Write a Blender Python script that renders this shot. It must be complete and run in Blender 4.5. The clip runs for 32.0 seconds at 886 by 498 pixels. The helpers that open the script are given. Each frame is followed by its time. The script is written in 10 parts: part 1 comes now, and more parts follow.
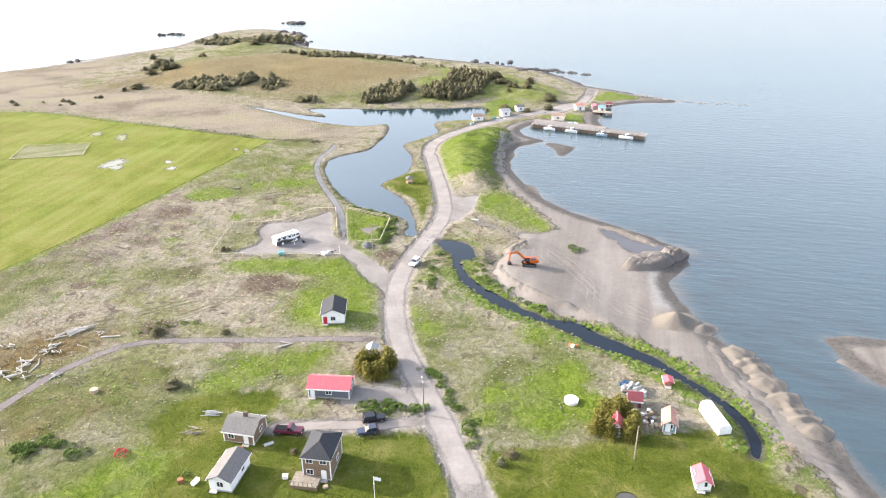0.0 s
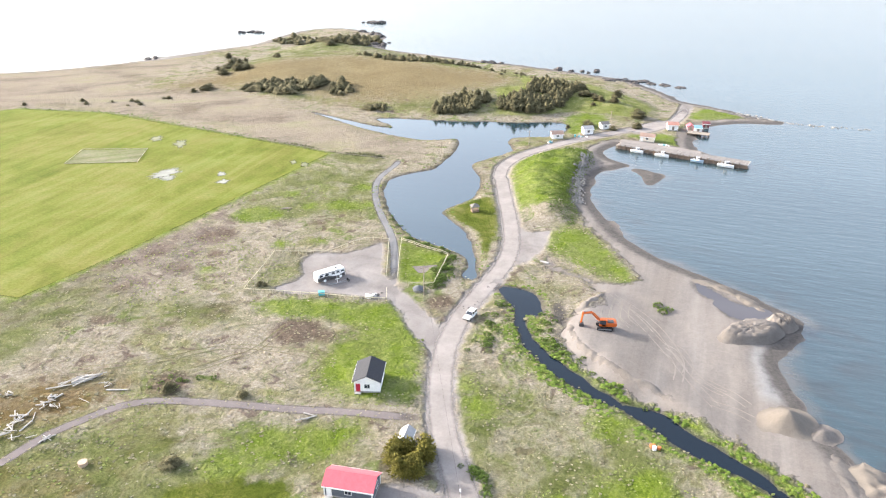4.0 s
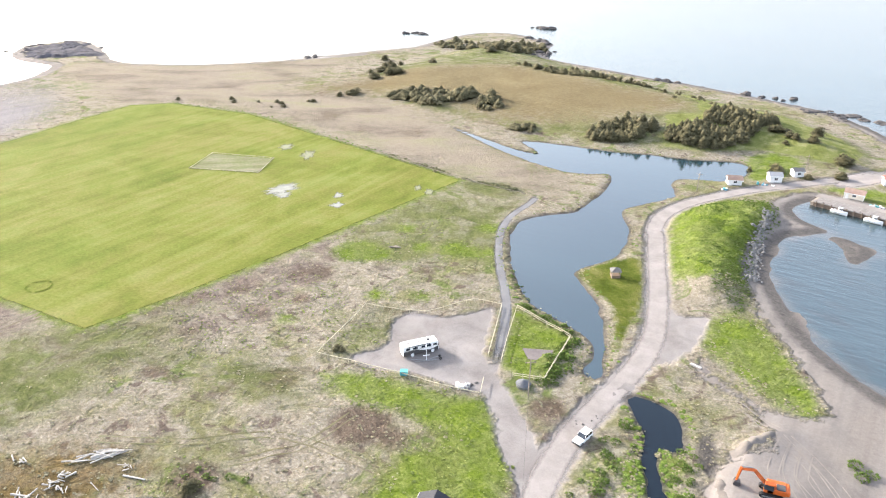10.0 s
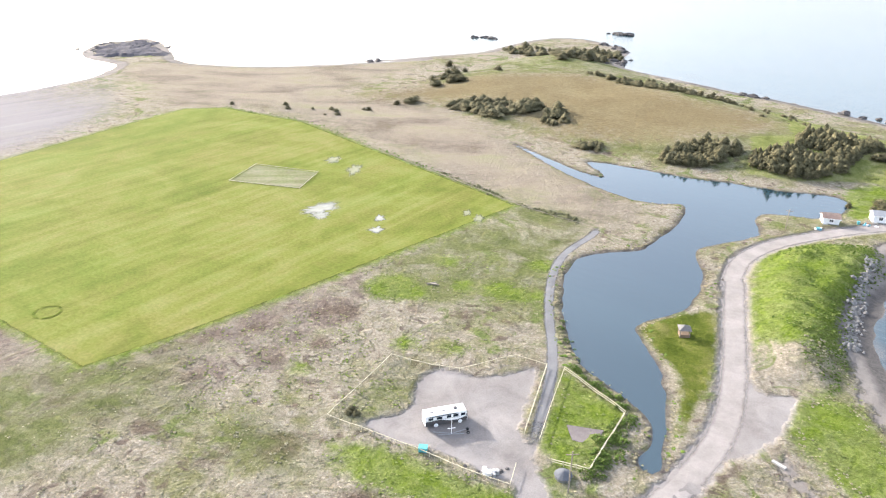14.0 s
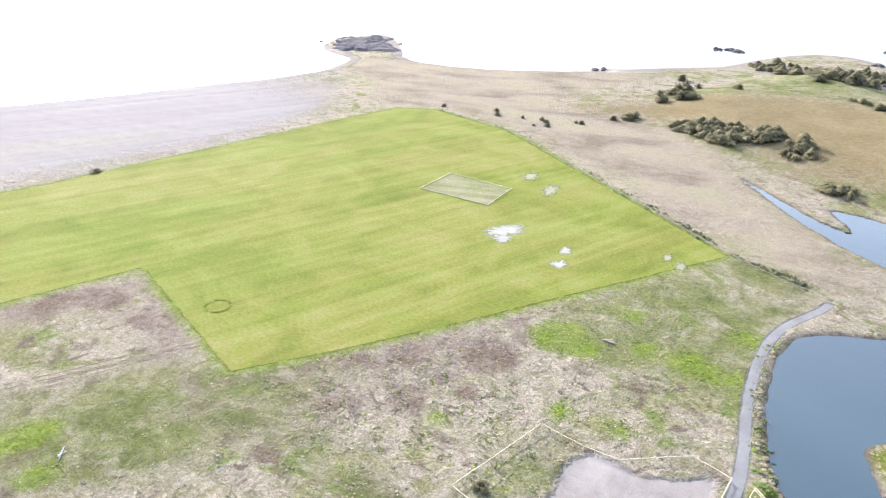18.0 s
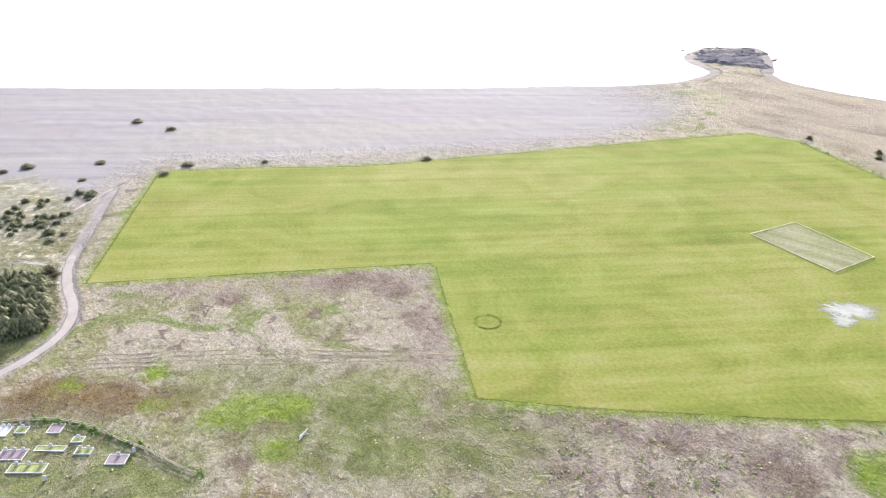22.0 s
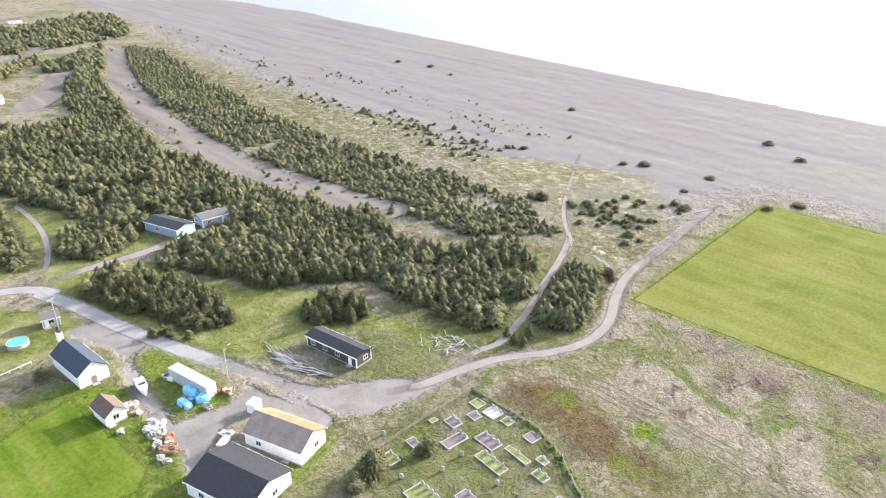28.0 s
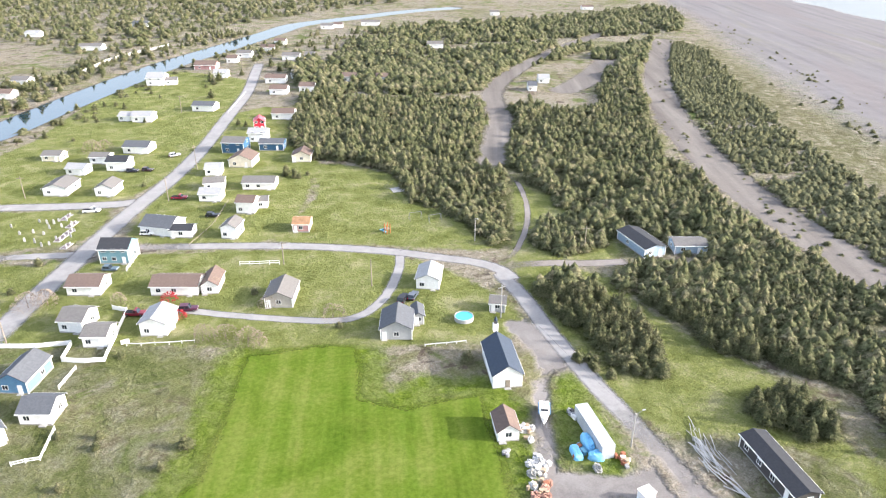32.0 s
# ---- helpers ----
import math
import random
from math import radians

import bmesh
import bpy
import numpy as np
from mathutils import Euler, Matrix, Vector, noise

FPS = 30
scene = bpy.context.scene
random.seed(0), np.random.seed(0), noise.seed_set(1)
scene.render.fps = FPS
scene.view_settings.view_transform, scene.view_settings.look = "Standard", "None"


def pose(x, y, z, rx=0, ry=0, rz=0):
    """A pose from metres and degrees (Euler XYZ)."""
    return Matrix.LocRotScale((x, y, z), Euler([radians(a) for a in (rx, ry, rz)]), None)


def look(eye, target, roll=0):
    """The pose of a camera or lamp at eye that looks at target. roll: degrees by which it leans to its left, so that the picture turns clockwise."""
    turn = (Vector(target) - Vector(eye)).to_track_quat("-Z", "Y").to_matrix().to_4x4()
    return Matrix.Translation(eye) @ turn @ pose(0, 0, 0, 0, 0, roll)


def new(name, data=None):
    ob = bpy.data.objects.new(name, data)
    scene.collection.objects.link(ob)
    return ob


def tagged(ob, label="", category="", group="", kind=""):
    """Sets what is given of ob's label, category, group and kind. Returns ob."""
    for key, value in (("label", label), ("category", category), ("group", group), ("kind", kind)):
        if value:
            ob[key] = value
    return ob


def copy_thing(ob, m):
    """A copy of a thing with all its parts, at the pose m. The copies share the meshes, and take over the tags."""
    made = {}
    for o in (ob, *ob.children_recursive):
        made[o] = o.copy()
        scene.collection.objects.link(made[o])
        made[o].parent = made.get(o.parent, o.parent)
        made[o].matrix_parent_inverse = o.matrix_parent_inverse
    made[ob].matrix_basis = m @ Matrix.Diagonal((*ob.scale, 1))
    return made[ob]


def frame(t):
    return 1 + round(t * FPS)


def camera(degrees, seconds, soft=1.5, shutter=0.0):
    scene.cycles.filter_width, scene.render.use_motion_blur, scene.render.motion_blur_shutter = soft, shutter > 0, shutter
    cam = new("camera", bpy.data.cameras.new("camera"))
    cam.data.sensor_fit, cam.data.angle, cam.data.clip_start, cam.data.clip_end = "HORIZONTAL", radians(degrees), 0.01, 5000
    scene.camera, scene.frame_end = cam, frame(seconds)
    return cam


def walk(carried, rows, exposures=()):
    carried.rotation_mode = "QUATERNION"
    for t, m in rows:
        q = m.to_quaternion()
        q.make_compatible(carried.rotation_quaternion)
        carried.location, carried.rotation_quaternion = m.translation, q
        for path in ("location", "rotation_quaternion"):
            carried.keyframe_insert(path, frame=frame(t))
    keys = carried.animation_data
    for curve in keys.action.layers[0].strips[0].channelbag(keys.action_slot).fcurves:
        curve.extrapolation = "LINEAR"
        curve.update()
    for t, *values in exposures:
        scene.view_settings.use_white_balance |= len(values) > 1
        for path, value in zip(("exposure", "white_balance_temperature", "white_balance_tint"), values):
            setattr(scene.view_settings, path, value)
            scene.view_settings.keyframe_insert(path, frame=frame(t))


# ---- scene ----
cam = camera(65.1, 32.0, 1.15)
PATH = [
    (0, (0.001, 0.0, 87.958), (0.003, 1.817, 87.122), -0.1),
    (0.5, (0.393, 3.946, 87.926), (0.39, 5.762, 87.09), -0.1),
    (1, (0.79, 7.847, 87.94), (0.771, 9.663, 87.102), -0.0),
    (1.5, (1.242, 11.67, 87.991), (1.194, 13.485, 87.153), -0.1),
    (2, (1.679, 15.458, 88.051), (1.603, 17.272, 87.213), -0.1),
    (2.5, (2.048, 19.248, 88.159), (1.938, 21.06, 87.319), 0.0),
    (3, (2.321, 23.105, 88.298), (2.175, 24.914, 87.457), 0.0),
    (3.5, (2.583, 26.946, 88.442), (2.403, 28.751, 87.6), 0.1),
    (5.5, (3.762, 42.575, 87.849), (3.433, 44.361, 87.011), 0.2),
    (6, (3.908, 46.242, 87.79), (3.531, 48.018, 86.952), 0.3),
    (6.5, (4.009, 49.874, 87.763), (3.578, 51.638, 86.924), 0.4),
    (7, (4.077, 53.494, 87.722), (3.588, 55.242, 86.883), 0.4),
    (7.5, (4.125, 57.067, 87.694), (3.58, 58.798, 86.855), 0.5),
    (8, (4.164, 60.567, 87.685), (3.567, 62.281, 86.845), 0.5),
    (8.5, (4.183, 63.974, 87.734), (3.563, 65.679, 86.893), 0.6),
    (9, (4.115, 67.29, 87.866), (3.486, 68.991, 87.023), 0.6),
    (9.5, (3.977, 70.574, 88.025), (3.341, 72.272, 87.181), 0.7),
    (10, (3.811, 73.833, 88.091), (3.168, 75.528, 87.246), 0.7),
    (10.5, (3.521, 77.098, 88.082), (2.879, 78.793, 87.236), 0.7),
    (11, (3.106, 80.331, 88.024), (2.463, 82.026, 87.179), 0.8),
    (11.5, (2.6, 83.526, 87.942), (1.958, 85.221, 87.097), 0.8),
    (12, (2.031, 86.692, 87.905), (1.365, 88.378, 87.06), 0.8),
    (12.5, (1.512, 89.894, 87.907), (0.797, 91.56, 87.061), 0.9),
    (13, (1.099, 93.104, 87.927), (0.346, 94.753, 87.081), 0.9),
    (13.5, (0.682, 96.255, 87.98), (-0.096, 97.891, 87.135), 0.9),
    (14, (0.17, 99.366, 88.06), (-0.649, 100.983, 87.213), 0.8),
    (14.5, (-0.375, 102.402, 88.198), (-1.271, 103.976, 87.35), 0.8),
    (15, (-0.973, 105.317, 88.405), (-1.976, 106.825, 87.555), 0.7),
    (15.5, (-1.625, 108.216, 88.666), (-2.717, 109.659, 87.815), 0.8),
    (17.5, (-4.591, 119.955, 88.539), (-5.85, 121.252, 87.683), 0.6),
    (18, (-5.673, 122.5, 88.3), (-6.971, 123.76, 87.446), 0.7),
    (18.5, (-6.836, 124.948, 88.061), (-8.177, 126.161, 87.207), 0.6),
    (19, (-8.104, 127.367, 87.864), (-9.505, 128.51, 87.01), 0.6),
    (19.5, (-9.464, 129.782, 87.714), (-10.941, 130.824, 86.859), 0.5),
    (20, (-10.953, 132.15, 87.549), (-12.505, 133.078, 86.694), 0.4),
    (20.5, (-12.586, 134.337, 87.441), (-14.197, 135.156, 86.585), 0.4),
    (21, (-14.348, 136.337, 87.419), (-16.008, 137.051, 86.563), 0.3),
    (21.5, (-16.119, 138.161, 87.429), (-17.828, 138.751, 86.573), 0.3),
    (22, (-17.794, 139.771, 87.476), (-19.54, 140.239, 86.62), 0.3),
    (22.5, (-19.555, 141.213, 87.559), (-21.332, 141.547, 86.704), 0.3),
    (23, (-21.511, 142.46, 87.586), (-23.308, 142.66, 86.731), 0.3),
    (23.5, (-23.619, 143.47, 87.545), (-25.427, 143.54, 86.691), 0.3),
    (24, (-25.805, 144.293, 87.483), (-27.613, 144.235, 86.631), 0.3),
    (24.5, (-28.126, 144.869, 87.432), (-29.926, 144.679, 86.581), 0.3),
    (25, (-30.555, 145.233, 87.364), (-32.337, 144.91, 86.514), 0.3),
    (25.5, (-32.846, 145.463, 87.286), (-34.599, 145.008, 86.439), 0.3),
    (27.5, (-42.301, 144.7, 86.856), (-43.838, 143.738, 86.012), 0.0),
    (28, (-44.476, 143.583, 86.897), (-45.936, 142.508, 86.052), 0.2),
    (28.5, (-46.721, 142.295, 86.97), (-48.093, 141.111, 86.123), 0.2),
    (29, (-48.96, 140.812, 87.11), (-50.233, 139.523, 86.262), 0.3),
    (29.5, (-51.162, 139.024, 87.279), (-52.327, 137.639, 86.428), 0.3),
    (30, (-53.387, 136.871, 87.388), (-54.434, 135.397, 86.533), 0.5),
    (30.5, (-55.677, 134.266, 87.283), (-56.585, 132.703, 86.426), 0.5),
    (31, (-57.93, 131.453, 87.087), (-58.667, 129.804, 86.228), 0.4),
    (31.5, (-60.147, 128.517, 86.817), (-60.694, 126.796, 85.957), 0.2),
    (32, (-62.319, 125.531, 86.491), (-62.669, 123.759, 85.632), 0.1),
]
EXPOSURES = [
    (0, 1.46, 6200, 13), (9, 1.46, 6150, 13), (14, 1.46, 6050, 13), (18, 1.58, 5800, 15),
    (21, 1.43, 5870, 15.5), (24, 1.40, 5870, 16), (28, 1.28, 6050, 13), (32, 1.30, 6000, 13),
]
walk(cam, [(t, look(eye, target, roll)) for t, eye, target, roll in PATH], EXPOSURES)


# ---- the plan, in metres ----
POND = [(-109.5, 383.1), (-81.2, 359.6), (-62.1, 346.4), (-45.9, 338.8), (-35.6, 339.1), (-27.6, 341.6), (-25.7, 327.5), (-29.0, 308.0), (-32.9, 296.1), (-41.5, 289.7), (-47.4, 281.6), (-47.4, 269.5), (-44.0, 256.5), (-39.0, 243.6), (-34.1, 234.1), (-29.4, 228.0), (-22.3, 223.6), (-16.5, 219.7), (-12.3, 215.6), (-10.8, 210.7), (-11.8, 205.7), (-11.3, 202.4), (-8.0, 203.0), (-9.3, 211.3), (-9.6, 218.1), (-11.7, 226.2), (-15.1, 236.4), (-20.5, 245.1), (-23.3, 251.1), (-20.2, 257.3), (-15.3, 263.5), (-13.0, 273.6), (-13.1, 285.8), (-17.5, 302.3), (-15.1, 309.3), (-8.0, 317.8), (-1.8, 326.2), (-4.0, 339.2), (-2.0, 346.0), (6.5, 349.4), (16.0, 351.8), (22.3, 360.5), (23.8, 372.4), (19.1, 377.3), (7.7, 375.2), (-1.5, 374.0), (-15.8, 374.4), (-30.3, 373.1), (-50.8, 374.3), (-64.0, 374.8), (-72.0, 372.5), (-64.0, 363.9), (-59.8, 357.1), (-71.9, 359.6), (-86.9, 369.4)]
SMALL_POND = [(-1.5, 198.2), (3.0, 198.0), (6.8, 196.8), (9.6, 192.1), (9.9, 186.8), (8.2, 184.0), (5.6, 184.4), (5.7, 179.0), (7.4, 173.6), (4.8, 174.9), (3.1, 180.1), (3.6, 186.5), (1.0, 191.4)]
CREEK = [(4.6, 179.7), (5.6, 175.1), (7.9, 169.7), (11.0, 164.2), (14.5, 159.4), (18.6, 155.3), (23.5, 151.6), (27.9, 145.8), (34.7, 142.1), (40.4, 137.1), (45.5, 131.7), (50.8, 126.2), (54.3, 120.1), (57.5, 114.3), (59.0, 109.4), (59.1, 104.1), (57.9, 100.0)]
CREEK_WEST = [(4.6, 176.5), (5.0, 171.4), (7.7, 166.1), (11.7, 159.9), (15.8, 156.0), (19.4, 152.3), (22.4, 149.9), (25.1, 148.6), (29.0, 145.4), (33.8, 139.2), (40.0, 134.8), (45.6, 131.1), (49.7, 126.2), (53.3, 121.1), (56.6, 115.9), (58.6, 109.5), (58.2, 104.0), (57.4, 100.0)]
CREEK_EAST = [(6.3, 177.5), (6.1, 175.4), (9.7, 169.3), (13.2, 164.1), (17.1, 160.2), (20.7, 155.5), (25.9, 150.5), (28.9, 149.5), (33.4, 147.8), (39.1, 141.7), (43.9, 137.0), (48.4, 132.7), (51.7, 127.4), (55.2, 121.4), (58.2, 116.1), (60.3, 110.0), (60.1, 104.0), (58.6, 99.5)]
SHORE_EAST = [(76.7, 86.4), (74.2, 92.0), (73.8, 98.6), (72.9, 107.3), (70.9, 114.8), (68.9, 123.6), (66.5, 133.2), (64.4, 141.2), (62.5, 150.5), (61.7, 161.8), (62.4, 170.6), (68.5, 178.7), (73.4, 188.3), (69.4, 195.3), (61.3, 205.1), (52.2, 213.8), (42.6, 224.1), (34.6, 238.3), (29.9, 257.3), (27.6, 268.0), (27.6, 275.0), (29.1, 284.8), (31.2, 295.4), (34.1, 301.8), (39.0, 306.4), (42.8, 308.8), (46.4, 311.7), (43.1, 315.2), (39.6, 318.8), (37.4, 325.0), (38.2, 332.6), (44.4, 339.4), (48.9, 341.6)]
SHORE_HARBOUR = [(39.6, 339.2), (47.9, 342.7), (63.6, 335.4), (78.9, 325.8), (89.2, 318.1), (94.1, 317.9), (80.2, 332.5), (78.3, 344.1), (83.7, 366.1), (93.7, 380.3), (108.7, 387.5), (120.9, 388.4), (130.5, 388.7)]
SHORE_NORTH = [(131.1, 394.6), (121.9, 400.5), (112.3, 412.1), (104.0, 421.5), (89.9, 432.7), (84.5, 451.0), (75.5, 472.1), (65.2, 492.0), (49.4, 502.1), (22.2, 519.9), (-7.6, 537.3), (-31.5, 547.1), (-66.4, 567.2), (-94.5, 581.2), (-112.5, 593.4), (-122.1, 633.4), (-124.2, 659.8), (-142.5, 684.5), (-172.8, 708.8), (-202.8, 697.2), (-217.2, 643.9), (-222.0, 602.5), (-245.6, 566.7), (-267.0, 534.2), (-286.4, 511.8)]
SHORE_WEST = [(-245.5, 549.6), (-271.9, 518.6), (-301.7, 486.7), (-331.9, 464.8), (-370.5, 452.8), (-394.3, 456.9), (-409.7, 469.6), (-449.4, 497.7), (-487.9, 516.2), (-491.6, 499.9), (-493.8, 471.8), (-464.8, 438.1), (-432.6, 427.6), (-410.7, 422.9), (-391.5, 389.8), (-390.0, 365.6), (-390.0, 344.5)]
SHORE_SOUTH = [(-396.9, 311.0), (-406.3, 254.7), (-428.2, 159.5), (-443.5, 93.2), (-470.9, -11.7), (-546.8, -275.7), (-593.6, -437.5), (-598.9, -436.1), (-636.5, -633.1)]
ROAD_MAIN = [(6.1, 86.7), (4.8, 92.5), (2.9, 98.9), (-0.7, 111.0), (-5.5, 124.8), (-9.5, 137.3), (-11.6, 149.5), (-12.4, 159.6), (-12.1, 169.3), (-10.0, 181.7), (-6.0, 194.9), (-1.4, 209.2), (0.9, 224.4), (-0.1, 244.6), (-2.8, 268.1), (-4.9, 287.4), (-5.4, 286.4), (-4.6, 301.7), (1.9, 317.4), (15.2, 333.8), (27.3, 345.6), (42.0, 357.3), (55.1, 367.8), (71.3, 383.0), (57.2, 362.7), (72.6, 377.3), (84.0, 400.1), (90.7, 421.9)]
ROAD_LOT = [(-15.1, 170.5), (-19.0, 176.8), (-23.6, 183.1), (-28.4, 189.5), (-32.4, 194.2)]
PATH_POND = [(-30.2, 196.7), (-31.8, 205.2), (-34.3, 218.8), (-37.9, 230.8), (-43.2, 243.9), (-48.4, 259.3), (-51.3, 273.0), (-51.4, 285.1), (-48.6, 298.1), (-48.2, 304.7)]
TRACK_WEST = [(-12.5, 140.8), (-19.1, 140.3), (-29.8, 140.4), (-40.4, 139.9), (-51.1, 140.0), (-61.7, 139.8), (-69.4, 139.1), (-76.2, 136.2), (-80.5, 131.6), (-84.5, 126.8), (-87.3, 120.6), (-89.8, 114.5), (-92.0, 107.1)]
DRIVE_HOUSES = [(-0.9, 110.1), (-7.0, 109.6), (-13.6, 108.9), (-21.4, 109.0), (-27.9, 108.5), (-33.3, 108.0)]
DRIVE_RED = [(-3.8, 114.6), (-9.8, 118.4), (-15.7, 119.4), (-19.1, 117.4)]
MOUND = [(-0.0, 303.6), (-0.0, 278.8), (2.4, 258.1), (6.9, 246.8), (13.6, 242.6), (19.9, 243.5), (22.5, 262.2), (24.4, 283.9), (28.6, 297.6), (33.2, 312.6), (30.7, 329.1), (21.1, 328.4), (9.5, 321.8)]
LOT = [(-62.5, 188.4), (-60.6, 191.6), (-56.5, 196.5), (-58.4, 202.6), (-59.7, 208.7), (-56.2, 213.0), (-48.0, 213.8), (-42.4, 218.9), (-38.0, 222.4), (-34.3, 202.0), (-29.1, 196.6), (-29.1, 192.7), (-30.7, 187.5), (-37.1, 187.4), (-44.2, 188.6), (-53.7, 187.2)]
SAND = [(33.4, 326.7), (27.0, 304.5), (22.6, 271.6), (24.3, 246.3), (31.2, 226.9), (37.0, 206.6), (26.6, 203.5), (19.7, 207.2), (12.8, 216.0), (10.6, 217.0), (11.6, 210.1), (22.1, 203.5), (25.3, 191.4), (17.9, 185.4), (13.6, 174.3), (17.6, 162.6), (24.2, 155.0), (30.6, 150.1), (38.3, 146.5), (45.3, 141.3), (51.3, 134.0), (56.2, 125.8), (60.5, 117.7), (62.0, 107.3), (64.5, 100.9), (69.1, 93.6), (72.0, 86.4)]
APRON = [(-1.1, 224.7), (2.2, 239.0), (7.3, 236.1), (13.0, 238.2), (10.9, 223.8), (6.3, 214.3), (2.0, 211.0), (-3.3, 202.8)]
BAR = [(90.8, 140.6), (96.0, 140.3), (104.3, 139.1), (112.8, 137.3), (93.7, 107.2), (91.5, 117.0), (91.0, 121.9), (91.6, 129.3), (91.4, 135.5)]
FIELD = [(-126.0, 175.2), (-184.9, 181.5), (-187.0, 181.8), (-191.4, 148.3), (-198.7, 89.5), (-290.3, 99.4), (-287.3, 130.5), (-278.9, 174.6), (-275.1, 228.0), (-278.6, 187.3), (-279.7, 232.2), (-281.0, 287.4), (-281.8, 319.8), (-280.9, 354.9), (-265.1, 368.1), (-212.6, 365.4), (-166.3, 347.0), (-116.5, 327.1), (-78.7, 311.6), (-88.1, 281.8), (-96.3, 257.2), (-105.7, 227.1), (-115.0, 201.2)]
FENCE_GREEN = [(-29.6, 198.9), (-31.2, 211.0), (-33.1, 223.8), (-25.2, 219.9), (-17.4, 215.6), (-18.5, 205.6), (-19.8, 195.9)]
RECT = [(-182.7, 282.3), (-187.1, 302.3), (-159.7, 306.6), (-154.5, 288.3)]
ROAD_VILLAGE = [(-274.3, 86.2), (-235.0, 84.5), (-213.9, 83.6), (-200.4, 85.5), (-185.7, 89.8), (-174.9, 89.8), (-165.3, 85.4), (-156.7, 77.7), (-147.0, 72.8), (-137.3, 68.9), (-129.7, 63.2), (-122.2, 51.1), (-120.3, 41.2), (-118.3, 30.5), (-116.2, 19.2), (-114.6, 7.5), (-113.1, -5.4), (-112.0, -21.7), (-109.8, -34.5), (-112.0, -31.9), (-109.8, -38.0), (-104.6, -42.9), (-95.9, -47.5), (-83.8, -53.6), (-71.2, -58.4), (-58.3, -62.4), (-42.1, -65.9), (-25.9, -68.6), (-11.4, -71.0)]
STREET = [(13.6, -14.6), (11.7, -28.4), (9.1, -43.4), (5.6, -60.3), (1.5, -80.4), (-3.8, -103.3), (-12.0, -133.6), (-18.3, -168.3), (-24.5, -220.6), (-30.3, -268.9), (-32.3, -323.5), (-33.5, -361.5)]
STREET_CROSS = [(54.4, -113.4), (40.2, -111.7), (22.2, -109.3), (4.2, -107.9), (-4.4, -109.4)]
LANE = [(-17.0, -33.3), (-26.5, -31.5), (-38.9, -26.6), (-55.0, -21.1), (-65.6, -18.8), (-72.6, -21.4), (-78.4, -29.5), (-82.9, -41.5), (-84.6, -50.1), (-85.4, -55.0)]
LANE_LEFT = [(34.8, -70.5), (21.7, -70.5), (9.5, -69.3), (3.4, -68.9)]
LANE_EAST = [(-110.8, -38.9), (-123.0, -38.7), (-136.9, -36.0), (-148.4, -35.2)]
LANE_NORTH = [(-113.3, -42.0), (-118.8, -49.2), (-125.5, -62.4), (-130.8, -77.9), (-134.0, -93.4), (-135.2, -106.3)]
TRACK_DUNE = [(-210.5, 63.2), (-221.4, 61.3), (-245.0, 46.6), (-292.4, 27.7), (-315.7, 19.3)]
TRACK_FORK = [(-220.6, 61.7), (-216.9, 71.8), (-210.1, 82.5)]
TRACK_CROSS = [(-221.6, 61.6), (-246.2, 72.7), (-269.3, 83.2), (-284.3, 91.9)]
TRACK_CREST = [(-222.5, 59.4), (-247.9, 23.0), (-262.2, -12.4), (-276.8, -54.2)]
TRACK_WOODS = [(-145.2, 70.4), (-155.0, 71.4), (-162.1, 73.6), (-177.6, 71.6), (-193.7, 67.7), (-208.6, 64.2), (-223.2, 59.5), (-244.0, 48.6), (-254.4, 42.4)]
YARD = [(-95.3, 39.6), (-101.2, 39.2), (-110.5, 42.0), (-115.3, 41.1), (-117.6, 49.3), (-119.8, 62.7), (-112.4, 60.3), (-108.7, 47.4), (-103.6, 48.3), (-99.7, 50.8), (-94.4, 54.1), (-92.8, 52.0), (-96.3, 46.3)]
JUNCTION = [(-119.7, 41.8), (-119.7, 57.0), (-123.1, 66.0), (-129.4, 69.4), (-137.9, 72.2), (-138.1, 65.2), (-129.8, 56.7), (-122.2, 51.1)]
HALL_PARKING = [(-103.5, -10.7), (-110.7, -7.4), (-113.6, 9.0), (-109.1, 10.7), (-105.3, 11.3), (-106.5, 3.5)]
YARD_LANE = [(-104.7, 14.4), (-101.3, 25.8), (-98.9, 36.1), (-96.8, 46.5)]
CEMETERY = [(-119.1, 73.7), (-131.1, 75.4), (-142.2, 78.2), (-141.8, 87.3), (-140.0, 96.1), (-133.6, 104.1), (-125.7, 112.7), (-128.7, 110.0), (-117.6, 122.3), (-113.5, 115.7), (-106.4, 91.8), (-109.3, 80.5)]
MOWN = [(-43.3, -9.0), (-60.0, -10.8), (-70.0, -8.4), (-71.1, -0.3), (-69.4, 11.4), (-76.9, 15.1), (-93.3, 14.2), (-93.2, 32.8), (-91.8, 46.0), (-85.5, 51.7), (-32.7, 41.4), (-36.9, 28.9), (-40.0, 12.9)]
RIVER = [(83.3, -187.6), (74.4, -212.0), (62.5, -254.2), (46.6, -305.3), (24.7, -366.3), (-6.2, -429.0), (-37.4, -495.9), (-61.3, -544.5), (-109.9, -580.3), (-171.7, -624.8), (-224.2, -646.4)]
STRIP1 = [(-209.0, -1.3), (-206.8, -14.2), (-209.3, -37.8), (-209.4, -62.9), (-213.6, -93.2), (-222.2, -135.3), (-238.1, -185.8), (-263.0, -247.2), (-295.4, -312.9), (-342.0, -397.1)]
